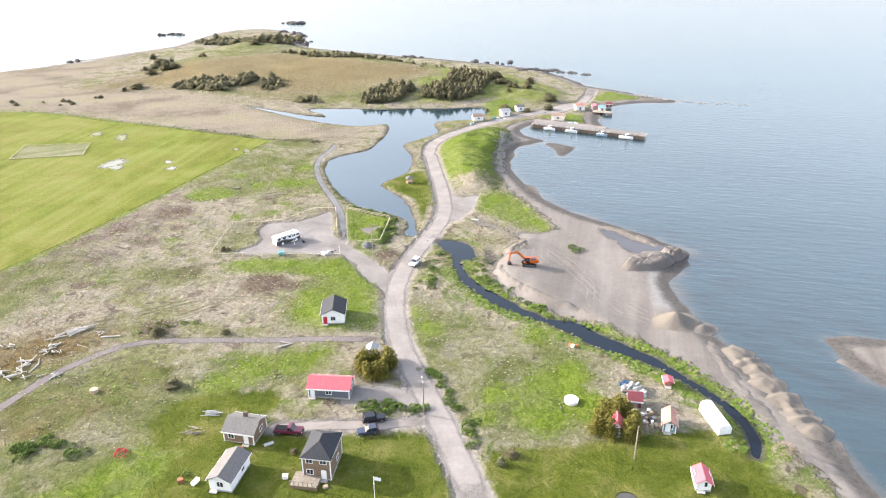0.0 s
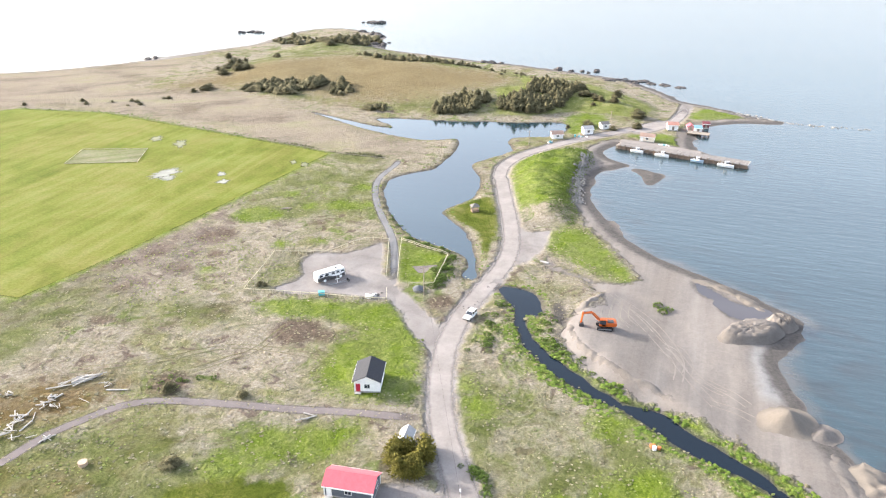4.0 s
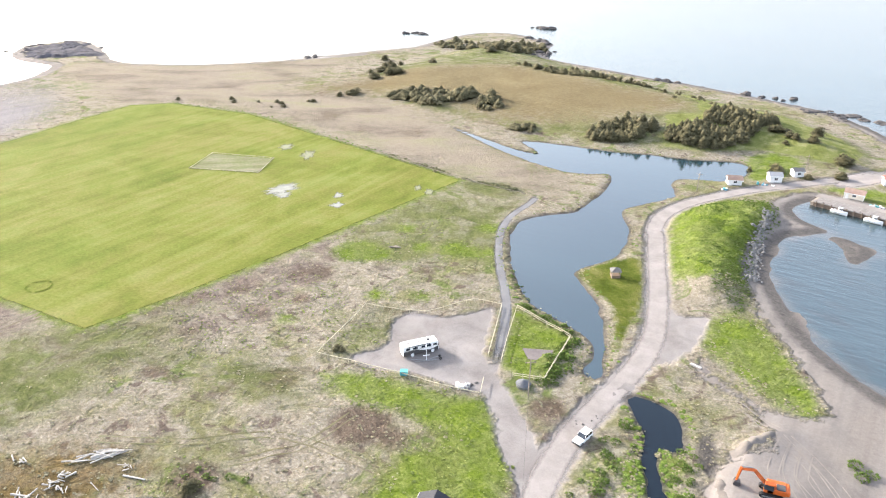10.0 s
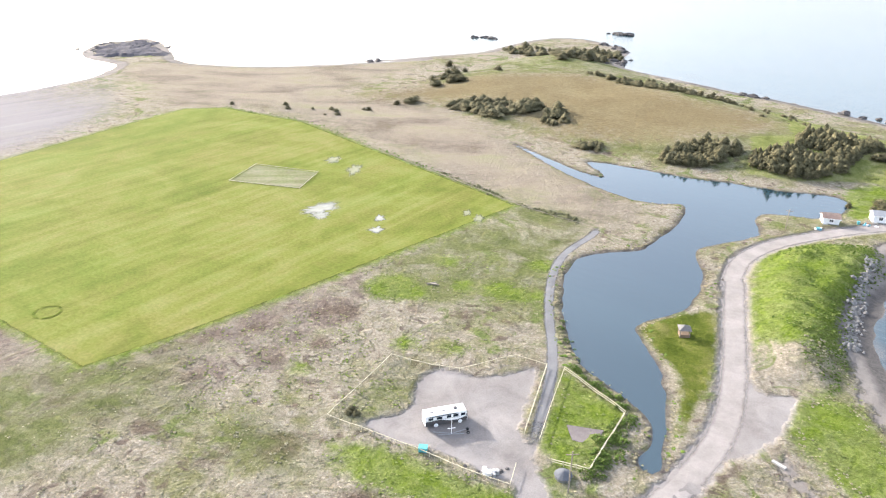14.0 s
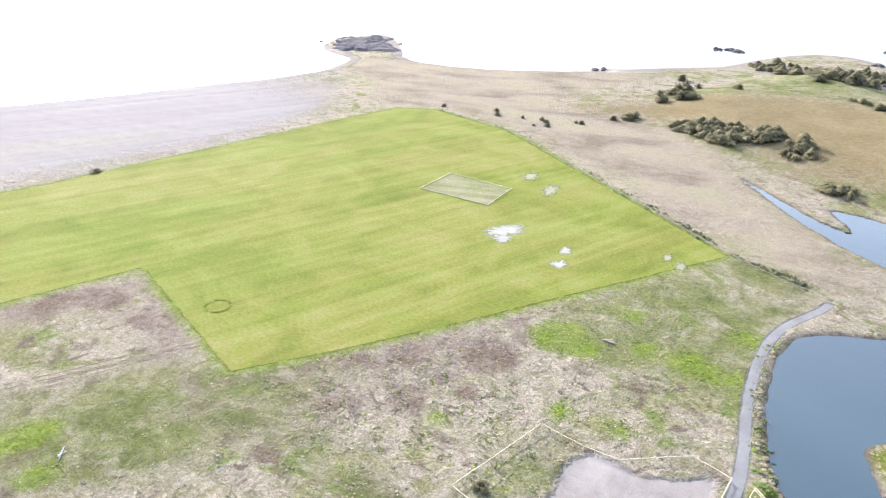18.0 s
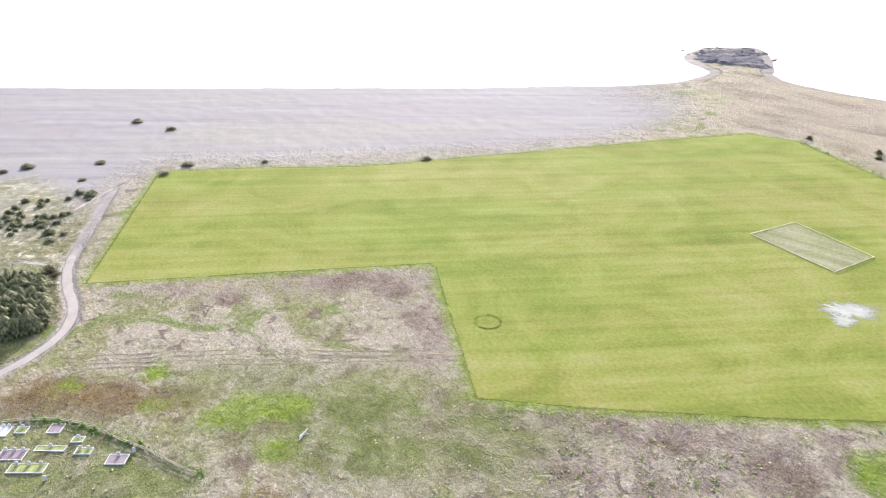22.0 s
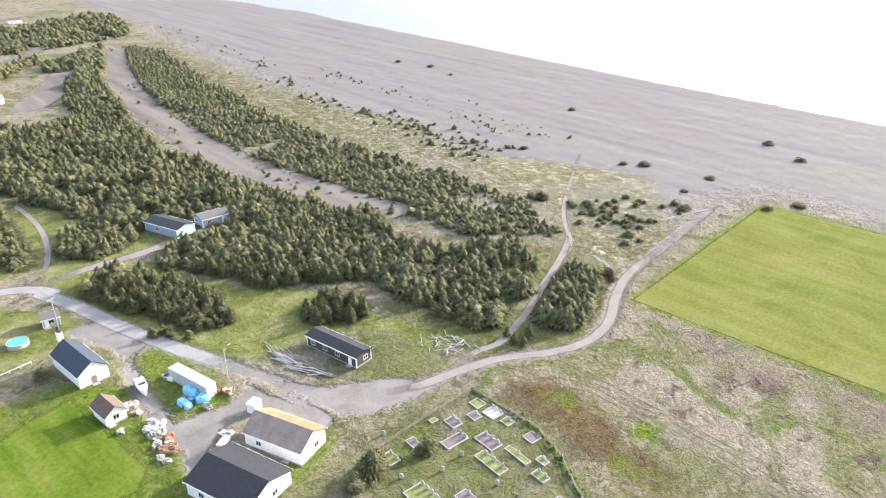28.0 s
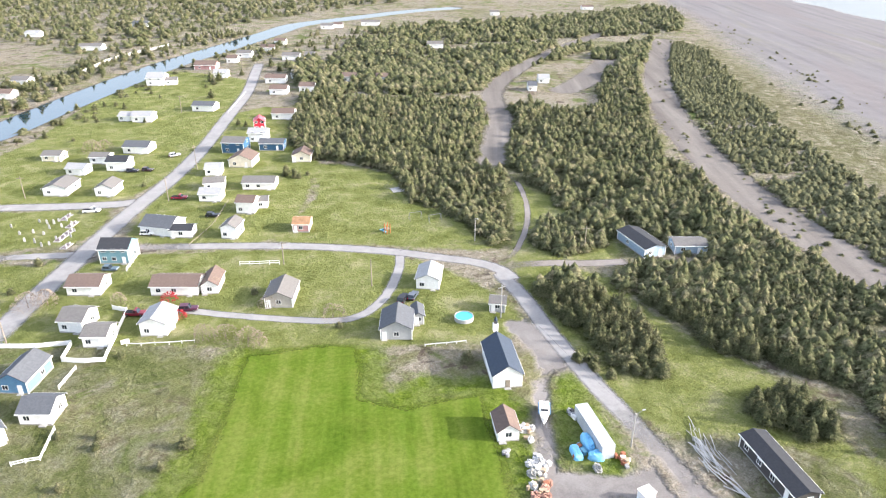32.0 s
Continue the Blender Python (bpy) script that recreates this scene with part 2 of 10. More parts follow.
STRIP2 = [(-132.1, -129.0), (-142.6, -159.0), (-154.1, -196.1), (-162.4, -244.0), (-188.3, -294.4), (-226.2, -347.3), (-272.0, -401.5), (-304.3, -434.2)]
STRIP3 = [(-204.7, -243.2), (-228.6, -269.7), (-262.4, -319.0)]
BEACH = [(-469.6, -636.2), (-400.3, -423.0), (-351.9, -298.3), (-318.4, -194.7), (-301.7, -133.3), (-286.2, -99.7), (-257.5, 3.8), (-246.6, 27.9), (-232.2, 50.2), (-222.1, 64.2), (-219.1, 74.9), (-230.5, 77.4), (-269.1, 84.8), (-284.9, 94.1), (-297.2, 103.0), (-289.3, 139.4), (-282.2, 197.7), (-279.2, 267.0), (-290.3, 151.9), (-283.3, 188.6), (-282.7, 233.5), (-284.4, 289.4), (-286.3, 323.0), (-296.6, 352.4), (-368.3, 427.3)]
WOOD_FAR = [(259.0, -614.2), (112.5, -433.4), (69.9, -413.6), (40.6, -473.2), (-6.4, -546.9), (-67.5, -619.4), (-130.1, -685.2), (-179.2, -770.3), (141.3, -1149.3), (586.6, -1224.6)]
LAWN_HOUSES = [(-52.3, 115.7), (-43.2, 120.4), (-34.0, 111.1), (-26.3, 105.7), (-17.7, 105.6), (-2.5, 105.6), (1.6, 89.6), (-7.8, 85.5), (-48.8, 85.6), (-48.6, 101.3), (-54.2, 111.2)]
LAWN_EAST = [(9.1, 101.1), (22.9, 102.6), (38.8, 106.6), (55.1, 106.5), (57.2, 100.9), (58.2, 93.7), (59.8, 86.5), (9.0, 85.4)]
CABIN_GREEN = [(-38.6, 150.4), (-38.9, 162.7), (-33.6, 168.4), (-27.4, 181.2), (-21.9, 174.3), (-17.9, 168.7), (-17.2, 155.8), (-15.9, 145.8), (-21.5, 144.7), (-29.8, 144.8), (-37.1, 146.9)]
GREEN_BANK = [(13.0, 235.4), (22.0, 241.4), (29.1, 227.9), (35.6, 205.6), (27.4, 205.2), (19.5, 215.6), (12.2, 222.3)]
GAZEBO_GREEN = [(-22.7, 252.1), (-11.9, 264.1), (-7.0, 264.9), (-4.1, 242.2), (-5.5, 222.1), (-7.1, 211.1), (-9.5, 231.8), (-16.4, 241.6)]
LUSH_WEST = [(-54.1, 126.6), (-45.4, 133.3), (-29.0, 135.5), (-24.5, 130.9), (-32.1, 124.5), (-39.6, 120.4), (-48.6, 118.5)]
LUSH_EAST = [(6.0, 130.8), (15.6, 140.2), (28.5, 145.3), (33.4, 135.3), (32.9, 120.1), (26.7, 105.8), (10.2, 102.7), (4.1, 111.0)]
VILLAGE_GREEN_A = [(-63.9, -138.5), (-92.6, -119.5), (-114.4, -76.1), (-114.7, -50.0), (-81.1, -58.4), (-61.6, -64.2), (-48.4, -70.8), (-62.8, -101.5)]
VILLAGE_GREEN_B = [(-13.9, -65.5), (-83.6, -52.1), (-109.6, -6.9), (-69.8, -6.1), (-21.3, -16.7), (15.7, -26.2), (3.6, -58.2)]
VILLAGE_GREEN_C = [(71.5, -157.4), (54.2, -192.1), (36.9, -336.4), (-25.8, -307.6), (-31.6, -261.8), (-21.1, -186.5), (-0.0, -113.5), (56.1, -117.9)]
VILLAGE_GREEN_D = [(-6.7, -96.8), (-28.1, -225.5), (-66.4, -218.2), (-63.7, -131.6), (-48.5, -68.7), (-12.7, -72.8)]
YARD_GREEN = [(-75.2, 8.7), (-88.0, 8.3), (-95.2, 14.7), (-96.3, 42.4), (-93.5, 53.3), (-82.4, 63.1), (-63.7, 37.8)]
WET_POOL = [(50.9, 207.5), (55.1, 204.9), (59.9, 197.7), (65.3, 194.1), (67.1, 192.0), (63.7, 188.6), (59.6, 186.9), (56.5, 191.2), (53.3, 199.6)]
SILT = [(57.4, 172.6), (61.4, 175.3), (62.0, 168.0), (62.6, 160.0), (63.3, 154.4), (57.3, 154.6), (54.9, 155.6), (55.6, 162.5)]
SPIT_ISLE = [(48.1, 306.1), (51.3, 306.5), (54.7, 303.3), (57.7, 299.6), (55.1, 294.6), (52.1, 288.8), (50.6, 290.2), (51.0, 298.1)]
POOL_Z = -0.2
MARSH_A = [(-113.0, 133.5), (-93.3, 143.8), (-83.2, 146.0), (-78.0, 143.0), (-80.5, 137.3), (-84.7, 131.2), (-89.5, 125.2), (-98.3, 121.9)]
MARSH_B = [(-153.8, 81.7), (-154.6, 91.0), (-150.2, 105.9), (-144.2, 115.2), (-140.9, 123.8), (-136.1, 121.3), (-138.0, 111.1), (-144.3, 96.3), (-145.5, 87.9)]
RANK_C = [(-64.2, 180.8), (-56.2, 184.8), (-46.1, 184.6), (-29.9, 185.2), (-27.9, 182.7), (-22.8, 177.0), (-28.6, 170.0), (-33.2, 171.2), (-41.7, 175.3), (-50.7, 174.8), (-59.0, 176.5)]
RANK_D = [(-49.1, 86.9), (-47.0, 99.8), (-45.9, 102.9), (-50.5, 106.9), (-55.2, 96.9), (-57.8, 86.9)]
RANK_E = [(-90.3, 240.1), (-91.7, 256.4), (-85.1, 284.1), (-76.9, 311.5), (-54.9, 308.8), (-52.6, 278.0), (-45.0, 248.3), (-61.1, 245.0), (-72.5, 236.5)]
MOOR = [(-211.7, 431.1), (-185.2, 486.8), (-120.9, 528.8), (-46.9, 484.7), (-14.0, 469.5), (-6.1, 438.6), (-54.0, 401.9), (-97.4, 402.5), (-162.0, 434.9)]
HEAD = [(-204.1, 475.4), (-203.2, 526.9), (-186.9, 599.5), (-152.4, 641.6), (-119.8, 605.4), (-68.3, 555.2), (-27.8, 522.2), (21.5, 488.3), (54.2, 465.3), (77.3, 421.2), (76.7, 395.8), (53.4, 377.7), (27.8, 388.1), (-2.0, 375.7), (-39.5, 381.6), (-75.8, 388.3), (-114.0, 397.9), (-155.4, 412.5)]
WOOD_1 = [(-117.1, -28.3), (-126.9, -29.0), (-134.6, -16.4), (-134.3, -0.8), (-133.2, 14.8), (-130.1, 17.7), (-120.1, 15.0), (-120.1, 6.7), (-118.2, -4.6), (-113.7, -18.6)]
WOOD_2 = [(-136.7, -23.6), (-143.8, -29.5), (-153.8, -29.7), (-167.8, -28.6), (-187.3, -46.5), (-190.6, -28.5), (-201.7, -27.1), (-199.5, -8.1), (-197.5, 8.6), (-187.1, 8.5), (-189.2, 21.0), (-191.3, 33.3), (-205.5, 44.2), (-212.1, 52.5), (-188.8, 64.7), (-177.6, 68.1), (-162.0, 70.2), (-163.7, 58.5), (-163.7, 45.0), (-165.9, 31.5), (-161.9, 25.4), (-154.9, 15.9), (-146.4, 10.1), (-142.5, -11.4)]
WOOD_2B = [(-140.8, 28.1), (-148.9, 25.5), (-156.7, 32.2), (-157.6, 37.2), (-147.9, 42.8), (-142.4, 34.5)]
WOOD_3 = [(-143.4, -150.6), (-161.4, -205.8), (-178.6, -208.3), (-194.5, -195.0), (-215.1, -218.2), (-239.5, -273.7), (-263.2, -285.2), (-240.1, -218.9), (-216.9, -158.4), (-199.7, -115.9), (-178.9, -84.9), (-184.7, -58.5), (-186.5, -47.0), (-176.6, -39.8), (-166.4, -43.1), (-157.9, -36.4), (-157.9, -50.6), (-157.9, -66.3), (-154.2, -85.5), (-151.8, -110.4), (-137.1, -113.8), (-134.7, -139.3)]
WOOD_3B = [(-124.9, -56.1), (-133.2, -67.4), (-144.7, -65.7), (-151.7, -54.8), (-145.3, -46.0), (-133.8, -41.3), (-123.5, -48.3)]
WOOD_3C = [(-148.2, -112.9), (-154.2, -85.5), (-156.4, -63.5), (-150.7, -53.7), (-144.0, -64.3), (-141.6, -86.9), (-138.3, -105.2)]
WOOD_4 = [(-339.4, -388.6), (-349.5, -347.3), (-307.8, -238.0), (-273.9, -136.8), (-257.3, -76.3), (-254.9, -41.0), (-251.3, -12.7), (-246.0, 12.8), (-241.3, 33.5), (-229.4, 52.2), (-221.2, 53.8), (-216.6, 43.5), (-205.2, 31.5), (-208.4, 16.5), (-207.9, 0.9), (-207.4, -16.5), (-205.1, -37.1), (-217.9, -66.0), (-220.6, -100.9), (-240.3, -159.1), (-268.4, -242.3)]
WOOD_5 = [(-53.6, -165.4), (-60.2, -259.8), (-91.7, -241.5), (-116.7, -238.1), (-141.6, -228.6), (-150.5, -215.7), (-138.3, -166.2), (-126.3, -119.5), (-129.1, -109.9), (-127.9, -89.3), (-120.7, -59.5), (-114.6, -49.4), (-108.8, -57.3), (-104.9, -77.9), (-94.2, -90.9), (-90.3, -122.3), (-76.4, -138.8), (-66.3, -145.6)]
WOOD_6 = [(-56.6, -277.9), (-60.9, -350.7), (-92.3, -373.7), (-125.5, -398.4), (-167.2, -374.1), (-220.8, -394.6), (-273.6, -392.2), (-269.4, -363.5), (-215.0, -321.1), (-179.6, -282.4), (-160.0, -251.2), (-131.9, -245.0), (-98.5, -252.9)]
WOOD_7 = [(-87.0, -381.5), (-128.5, -487.9), (-198.2, -515.8), (-241.0, -530.8), (-308.6, -540.3), (-401.3, -596.0), (-446.0, -575.2), (-383.2, -446.4), (-342.2, -429.2), (-295.6, -420.0), (-226.8, -412.4), (-151.5, -402.4)]
WOOD_8 = [(-261.0, -342.9), (-325.6, -397.3), (-332.7, -392.9), (-270.6, -285.1), (-240.1, -262.8), (-259.8, -316.8)]
WOOD_B = [(-180.4, 71.3), (-191.3, 68.2), (-204.7, 68.6), (-206.9, 73.0), (-209.5, 80.7), (-195.5, 84.4), (-185.2, 86.2), (-175.8, 85.6), (-173.2, 79.8), (-175.4, 74.7)]
WOOD_GRASS = [(-114.8, -40.9), (-140.9, -27.7), (-141.4, -9.6), (-155.1, 22.4), (-155.7, 41.9), (-161.3, 62.0), (-157.9, 69.2), (-148.4, 62.6), (-147.2, 47.2), (-134.9, 38.7), (-124.3, 36.5), (-118.0, 28.3), (-114.3, 9.0), (-110.6, -15.2)]
WOOD_GRASS_2 = [(-135.7, -110.0), (-139.7, -92.4), (-161.5, -100.6), (-166.7, -74.1), (-152.9, -57.1), (-144.8, -34.8), (-129.9, -35.2), (-114.8, -40.9), (-123.1, -71.3)]
DUNE = [(-375.1, -388.7), (-308.7, -170.3), (-304.2, -73.3), (-287.6, -28.5), (-285.3, 6.0), (-292.4, 37.5), (-290.9, 59.5), (-236.8, 85.2), (-211.7, 86.2), (-217.8, 65.5), (-232.2, 52.5), (-247.4, 24.5), (-259.0, -19.2), (-257.4, -62.5), (-271.1, -133.1), (-330.1, -315.7)]
PLAIN_GREEN_B = [(-110.3, 182.7), (-90.1, 182.2), (-66.7, 178.7), (-60.5, 167.9), (-80.4, 168.7), (-100.0, 170.5), (-110.7, 161.5), (-114.2, 147.0), (-122.3, 145.9), (-121.2, 162.2)]
PLAIN_GREEN_C = [(-152.7, 111.8), (-150.9, 129.0), (-144.2, 153.3), (-134.0, 175.6), (-123.3, 177.4), (-115.0, 196.3), (-105.2, 182.2), (-109.2, 144.4), (-121.9, 130.6), (-129.1, 121.7)]
PLAIN_GREEN_D = [(-7.7, 160.3), (5.8, 150.9), (22.5, 138.4), (33.9, 124.2), (28.3, 106.3), (9.0, 105.5), (1.1, 119.6), (-6.4, 137.3)]
HEATH_A = [(-163.0, 179.4), (-150.8, 179.1), (-128.2, 175.6), (-121.0, 183.0), (-115.1, 217.3), (-105.5, 246.1), (-90.5, 233.4), (-88.0, 204.0), (-93.2, 186.6), (-105.9, 168.2), (-118.2, 156.2), (-135.4, 156.6)]
HEATH_B = [(-195.3, 99.2), (-189.4, 148.2), (-185.4, 181.0), (-146.1, 176.0), (-134.0, 175.6), (-146.9, 168.6), (-166.5, 166.5), (-176.9, 147.6), (-183.1, 115.7), (-189.2, 101.8)]
HEATH_C = [(-126.8, 176.1), (-120.1, 192.9), (-113.4, 211.8), (-104.1, 232.5), (-98.1, 228.0), (-101.1, 200.0), (-105.9, 177.5), (-112.6, 164.4), (-121.7, 161.9)]
PLAIN_GREEN_E = [(-98.1, 120.7), (-82.0, 126.8), (-66.3, 131.1), (-43.2, 120.4), (-47.0, 102.9), (-48.6, 87.5), (-76.5, 85.1)]
PIT = [(15.6, 177.7), (18.3, 185.1), (22.7, 193.4), (27.6, 198.4), (34.2, 193.4), (39.8, 189.4), (44.8, 183.7), (48.7, 177.7), (51.9, 172.7), (52.8, 165.8), (53.7, 159.5), (53.7, 152.8), (54.0, 146.2), (42.9, 143.8), (37.3, 149.8), (32.2, 154.3), (27.3, 158.3), (23.2, 162.2), (19.3, 166.4), (16.4, 171.6)]
LOT_THROAT = [(-26.3, 182.5), (-22.0, 178.5), (-15.3, 172.0), (-13.4, 175.8), (-13.2, 165.1), (-13.6, 159.2), (-17.6, 166.1), (-22.9, 173.7)]
QUAY = [(47.1, 341.7), (55.7, 342.1), (69.7, 333.0), (80.6, 324.1), (79.9, 331.0), (72.8, 338.2), (64.7, 342.5), (55.2, 346.8)]
HARBOUR_GREEN_A = [(22.2, 375.5), (28.0, 392.6), (41.3, 392.4), (44.3, 380.6), (38.0, 364.6), (24.1, 355.1)]
HARBOUR_GREEN_B = [(50.0, 355.7), (58.4, 359.4), (69.8, 360.3), (75.2, 351.4), (75.1, 338.7), (65.0, 344.2), (57.3, 350.6)]
VILLAGE_GREEN_E = [(52.7, -109.2), (38.7, -107.5), (21.0, -105.1), (4.2, -103.8), (6.0, -79.2), (19.1, -76.5), (36.9, -76.1)]
VILLAGE_GREEN_F = [(35.9, -66.1), (15.1, -63.1), (8.2, -64.3), (10.5, -48.2), (13.7, -30.7), (16.9, -17.3)]
UNMOWN = [(17.2, -24.1), (-21.4, -16.2), (-37.7, -11.2), (-41.6, 6.0), (-37.5, 26.3), (-34.1, 34.7), (-2.7, 28.6)]
WOOD_LEA = [(-148.2, 42.5), (-174.4, 42.4), (-182.9, 60.6), (-206.0, 57.3), (-236.7, 48.4), (-255.1, 60.5), (-227.6, 76.8), (-198.8, 82.7), (-166.7, 83.9), (-142.2, 71.1), (-131.2, 50.8)]
WOOD_9 = [(-193.9, -110.2), (-206.4, -111.3), (-200.4, -81.8), (-194.4, -52.4), (-194.3, -30.1), (-185.7, -33.2), (-179.8, -44.3), (-176.0, -55.9), (-179.0, -76.5)]
YARD_ISLAND = [(-107.5, 14.3), (-111.6, 11.5), (-114.0, 16.2), (-114.1, 28.4), (-113.3, 39.2), (-111.2, 43.2), (-108.1, 43.8), (-105.4, 42.3), (-102.7, 38.6), (-101.4, 34.8), (-102.4, 27.6), (-104.9, 19.5)]
HALL_GRASS = [(-94.2, 16.6), (-99.7, 20.8), (-96.9, 32.3), (-98.2, 39.6), (-92.7, 42.6), (-90.9, 32.5), (-91.3, 21.8)]
STORE_GRASS = [(-116.0, 58.5), (-118.2, 59.4), (-117.1, 64.5), (-111.7, 68.2), (-103.7, 69.3), (-98.6, 68.0), (-103.8, 64.9)]

LOT_TURF = [(-67.1, 189.8), (-68.6, 207.3), (-59.6, 209.8), (-57.2, 202.1), (-60.1, 191.8), (-62.9, 187.4)]
MOUND_FOOT = [(2.3, 248.8), (2.3, 240.2), (12.5, 240.5), (21.8, 245.8), (21.4, 258.5), (12.0, 256.1), (4.5, 256.0)]
SPIT_GREEN = [(86.6, 393.7), (97.7, 414.4), (112.9, 419.8), (117.9, 403.6), (108.6, 393.5), (97.1, 391.2)]
DITCH_GREEN = [(-71.0, 88.9), (-62.4, 93.4), (-51.9, 103.1), (-45.9, 101.6), (-45.9, 95.7), (-47.9, 92.2)]
LAWN_BACK = [(-57.2, 108.7), (-53.0, 117.6), (-37.3, 120.5), (-33.3, 118.5), (-35.3, 112.0), (-42.7, 110.3), (-47.0, 102.9), (-52.8, 101.4)]
MARSH_C = [(-92.2, 118.7), (-75.4, 120.6), (-66.8, 128.9), (-59.7, 126.7), (-68.5, 113.1), (-76.7, 103.0), (-82.2, 101.5)]
LEA = [(-284.0, 355.0), (-265.0, 371.0), (-212.0, 369.0), (-116.0, 331.0), (-79.0, 316.0), (-52.0, 309.0), (-48.0, 335.0), (-112.0, 385.0), (-165.0, 425.0), (-235.0, 430.0), (-240.0, 540.0), (-300.0, 482.0), (-372.0, 448.0), (-405.0, 425.0), (-340.0, 380.0)]
MUD_POOL = [(13.0, 191.2), (14.8, 191.8), (16.0, 184.8), (15.5, 179.7), (13.3, 180.0), (12.2, 185.6)]
# heath and rank grass in single patches: x, y, radius
BROWN_SPOTS = [(-92.3, 221.6, 5.4), (-182.6, 156.6, 3.6), (-156.9, 174.2, 3.5), (-175.9, 169.1, 4.4), (-114.8, 181.9, 2.1), (-109.7, 186.2, 2.1), (-120.0, 166.2, 2.5), (-109.0, 180.7, 2.2), (-103.0, 184.8, 2.7), (-93.7, 198.4, 3.3), (-86.2, 207.9, 2.2), (-129.4, 137.7, 2.7), (-118.7, 153.4, 1.5), (-107.5, 165.5, 1.6), (-115.9, 142.9, 1.8), (-119.8, 129.8, 2.1), (-126.8, 128.2, 2.0), (-99.2, 168.3, 2.0), (-75.3, 231.4, 1.2), (-62.0, 234.6, 1.3), (-101.7, 217.1, 1.5), (-108.2, 202.1, 3.0), (-114.0, 197.2, 1.8)]
BROWN_SPOTS_2 = [(-148.3, 93.8, 5.5), (-143.7, 104.8, 4.8), (-142.2, 114.6, 3.5), (-147.1, 88.1, 3.7), (-142.4, 120.4, 2.3), (-129.1, 138.6, 2.1), (-128.1, 134.4, 1.9), (-119.9, 167.9, 2.0), (-160.3, 170.5, 2.6), (-154.8, 174.7, 2.5), (-180.8, 166.2, 3.6), (-185.1, 159.2, 3.0), (-180.7, 127.2, 2.9), (-184.6, 149.0, 2.2), (-49.1, 169.1, 4.8), (-69.3, 145.4, 3.3), (-42.0, 167.7, 2.4), (-72.0, 175.9, 3.3), (-124.3, 173.5, 2.8), (-114.3, 198.1, 4.6), (-105.0, 208.7, 4.0), (-16.0, 187.3, 3.2)]
GREEN_SPOTS = [(-86.3, 239.5, 5.6), (-80.2, 239.4, 3.6), (-59.5, 251.4, 3.9), (-56.2, 251.7, 3.3), (-54.9, 271.1, 3.0), (-79.8, 260.8, 2.6), (-133.4, 140.6, 2.7), (-133.5, 134.5, 2.7), (-134.8, 127.0, 2.6), (-58.2, 220.7, 1.9), (-69.1, 217.4, 2.1), (-121.4, 136.1, 2.5), (-69.7, 249.6, 2.4), (-50.3, 253.0, 2.2), (-84.4, 197.8, 1.6), (-134.6, 130.6, 4.5), (-134.1, 138.3, 3.4), (-133.5, 125.2, 2.8), (-140.1, 112.7, 1.8), (-152.3, 112.5, 2.5), (-151.6, 95.2, 1.9)]
GREEN_SPOTS_2 = [(-41.7, 128.8, 4.4), (-33.4, 131.0, 3.8), (-47.4, 122.5, 3.6), (-28.9, 134.4, 2.5), (23.4, 120.2, 6.0), (29.4, 114.5, 4.6), (19.8, 111.0, 4.5), (11.4, 118.3, 3.0), (-3.2, 145.4, 2.8), (22.6, 142.8, 3.4), (28.0, 126.3, 3.7), (8.6, 111.0, 2.3), (-35.0, 115.7, 1.4), (-58.7, 95.5, 3.0), (-61.8, 91.4, 2.9), (-54.9, 101.4, 2.6), (-6.5, 152.0, 1.8), (5.5, 168.0, 1.5), (-4.6, 172.0, 1.8)]

# ---- world, sun ----
SUN_AZ, SUN_EL = radians(163), radians(20)
world = bpy.data.worlds.new("sky")
scene.world = world
world.use_nodes = True
wn = world.node_tree.nodes
sky = wn.new("ShaderNodeTexSky")
sky.sky_type, sky.sun_disc = "NISHITA", False
sky.sun_elevation, sky.sun_rotation = SUN_EL, radians(90) - SUN_AZ
sky.air_density, sky.dust_density, sky.ozone_density = 1.0, 6.0, 1.0
wn["Background"].inputs[1].default_value = 0.15
veil = wn.new("ShaderNodeMix")
veil.data_type, veil.blend_type = "RGBA", "ADD"
veil.inputs[0].default_value, veil.inputs[7].default_value = 1.0, (2.35, 2.42, 2.5, 1.0)  # thin even haze
world.node_tree.links.new(sky.outputs[0], veil.inputs[6])
world.node_tree.links.new(veil.outputs[2], wn["Background"].inputs[0])
sun = bpy.data.lights.new("sun", "SUN")
sun.energy, sun.angle, sun.color = 4.7, radians(0.8), (1.0, 0.93, 0.82)
sun_dir = Vector((math.cos(SUN_AZ) * math.cos(SUN_EL), math.sin(SUN_AZ) * math.cos(SUN_EL), math.sin(SUN_EL)))
sun_ob = new("sun", sun)
sun_ob.matrix_world = look(sun_dir * 300, (0, 0, 0))


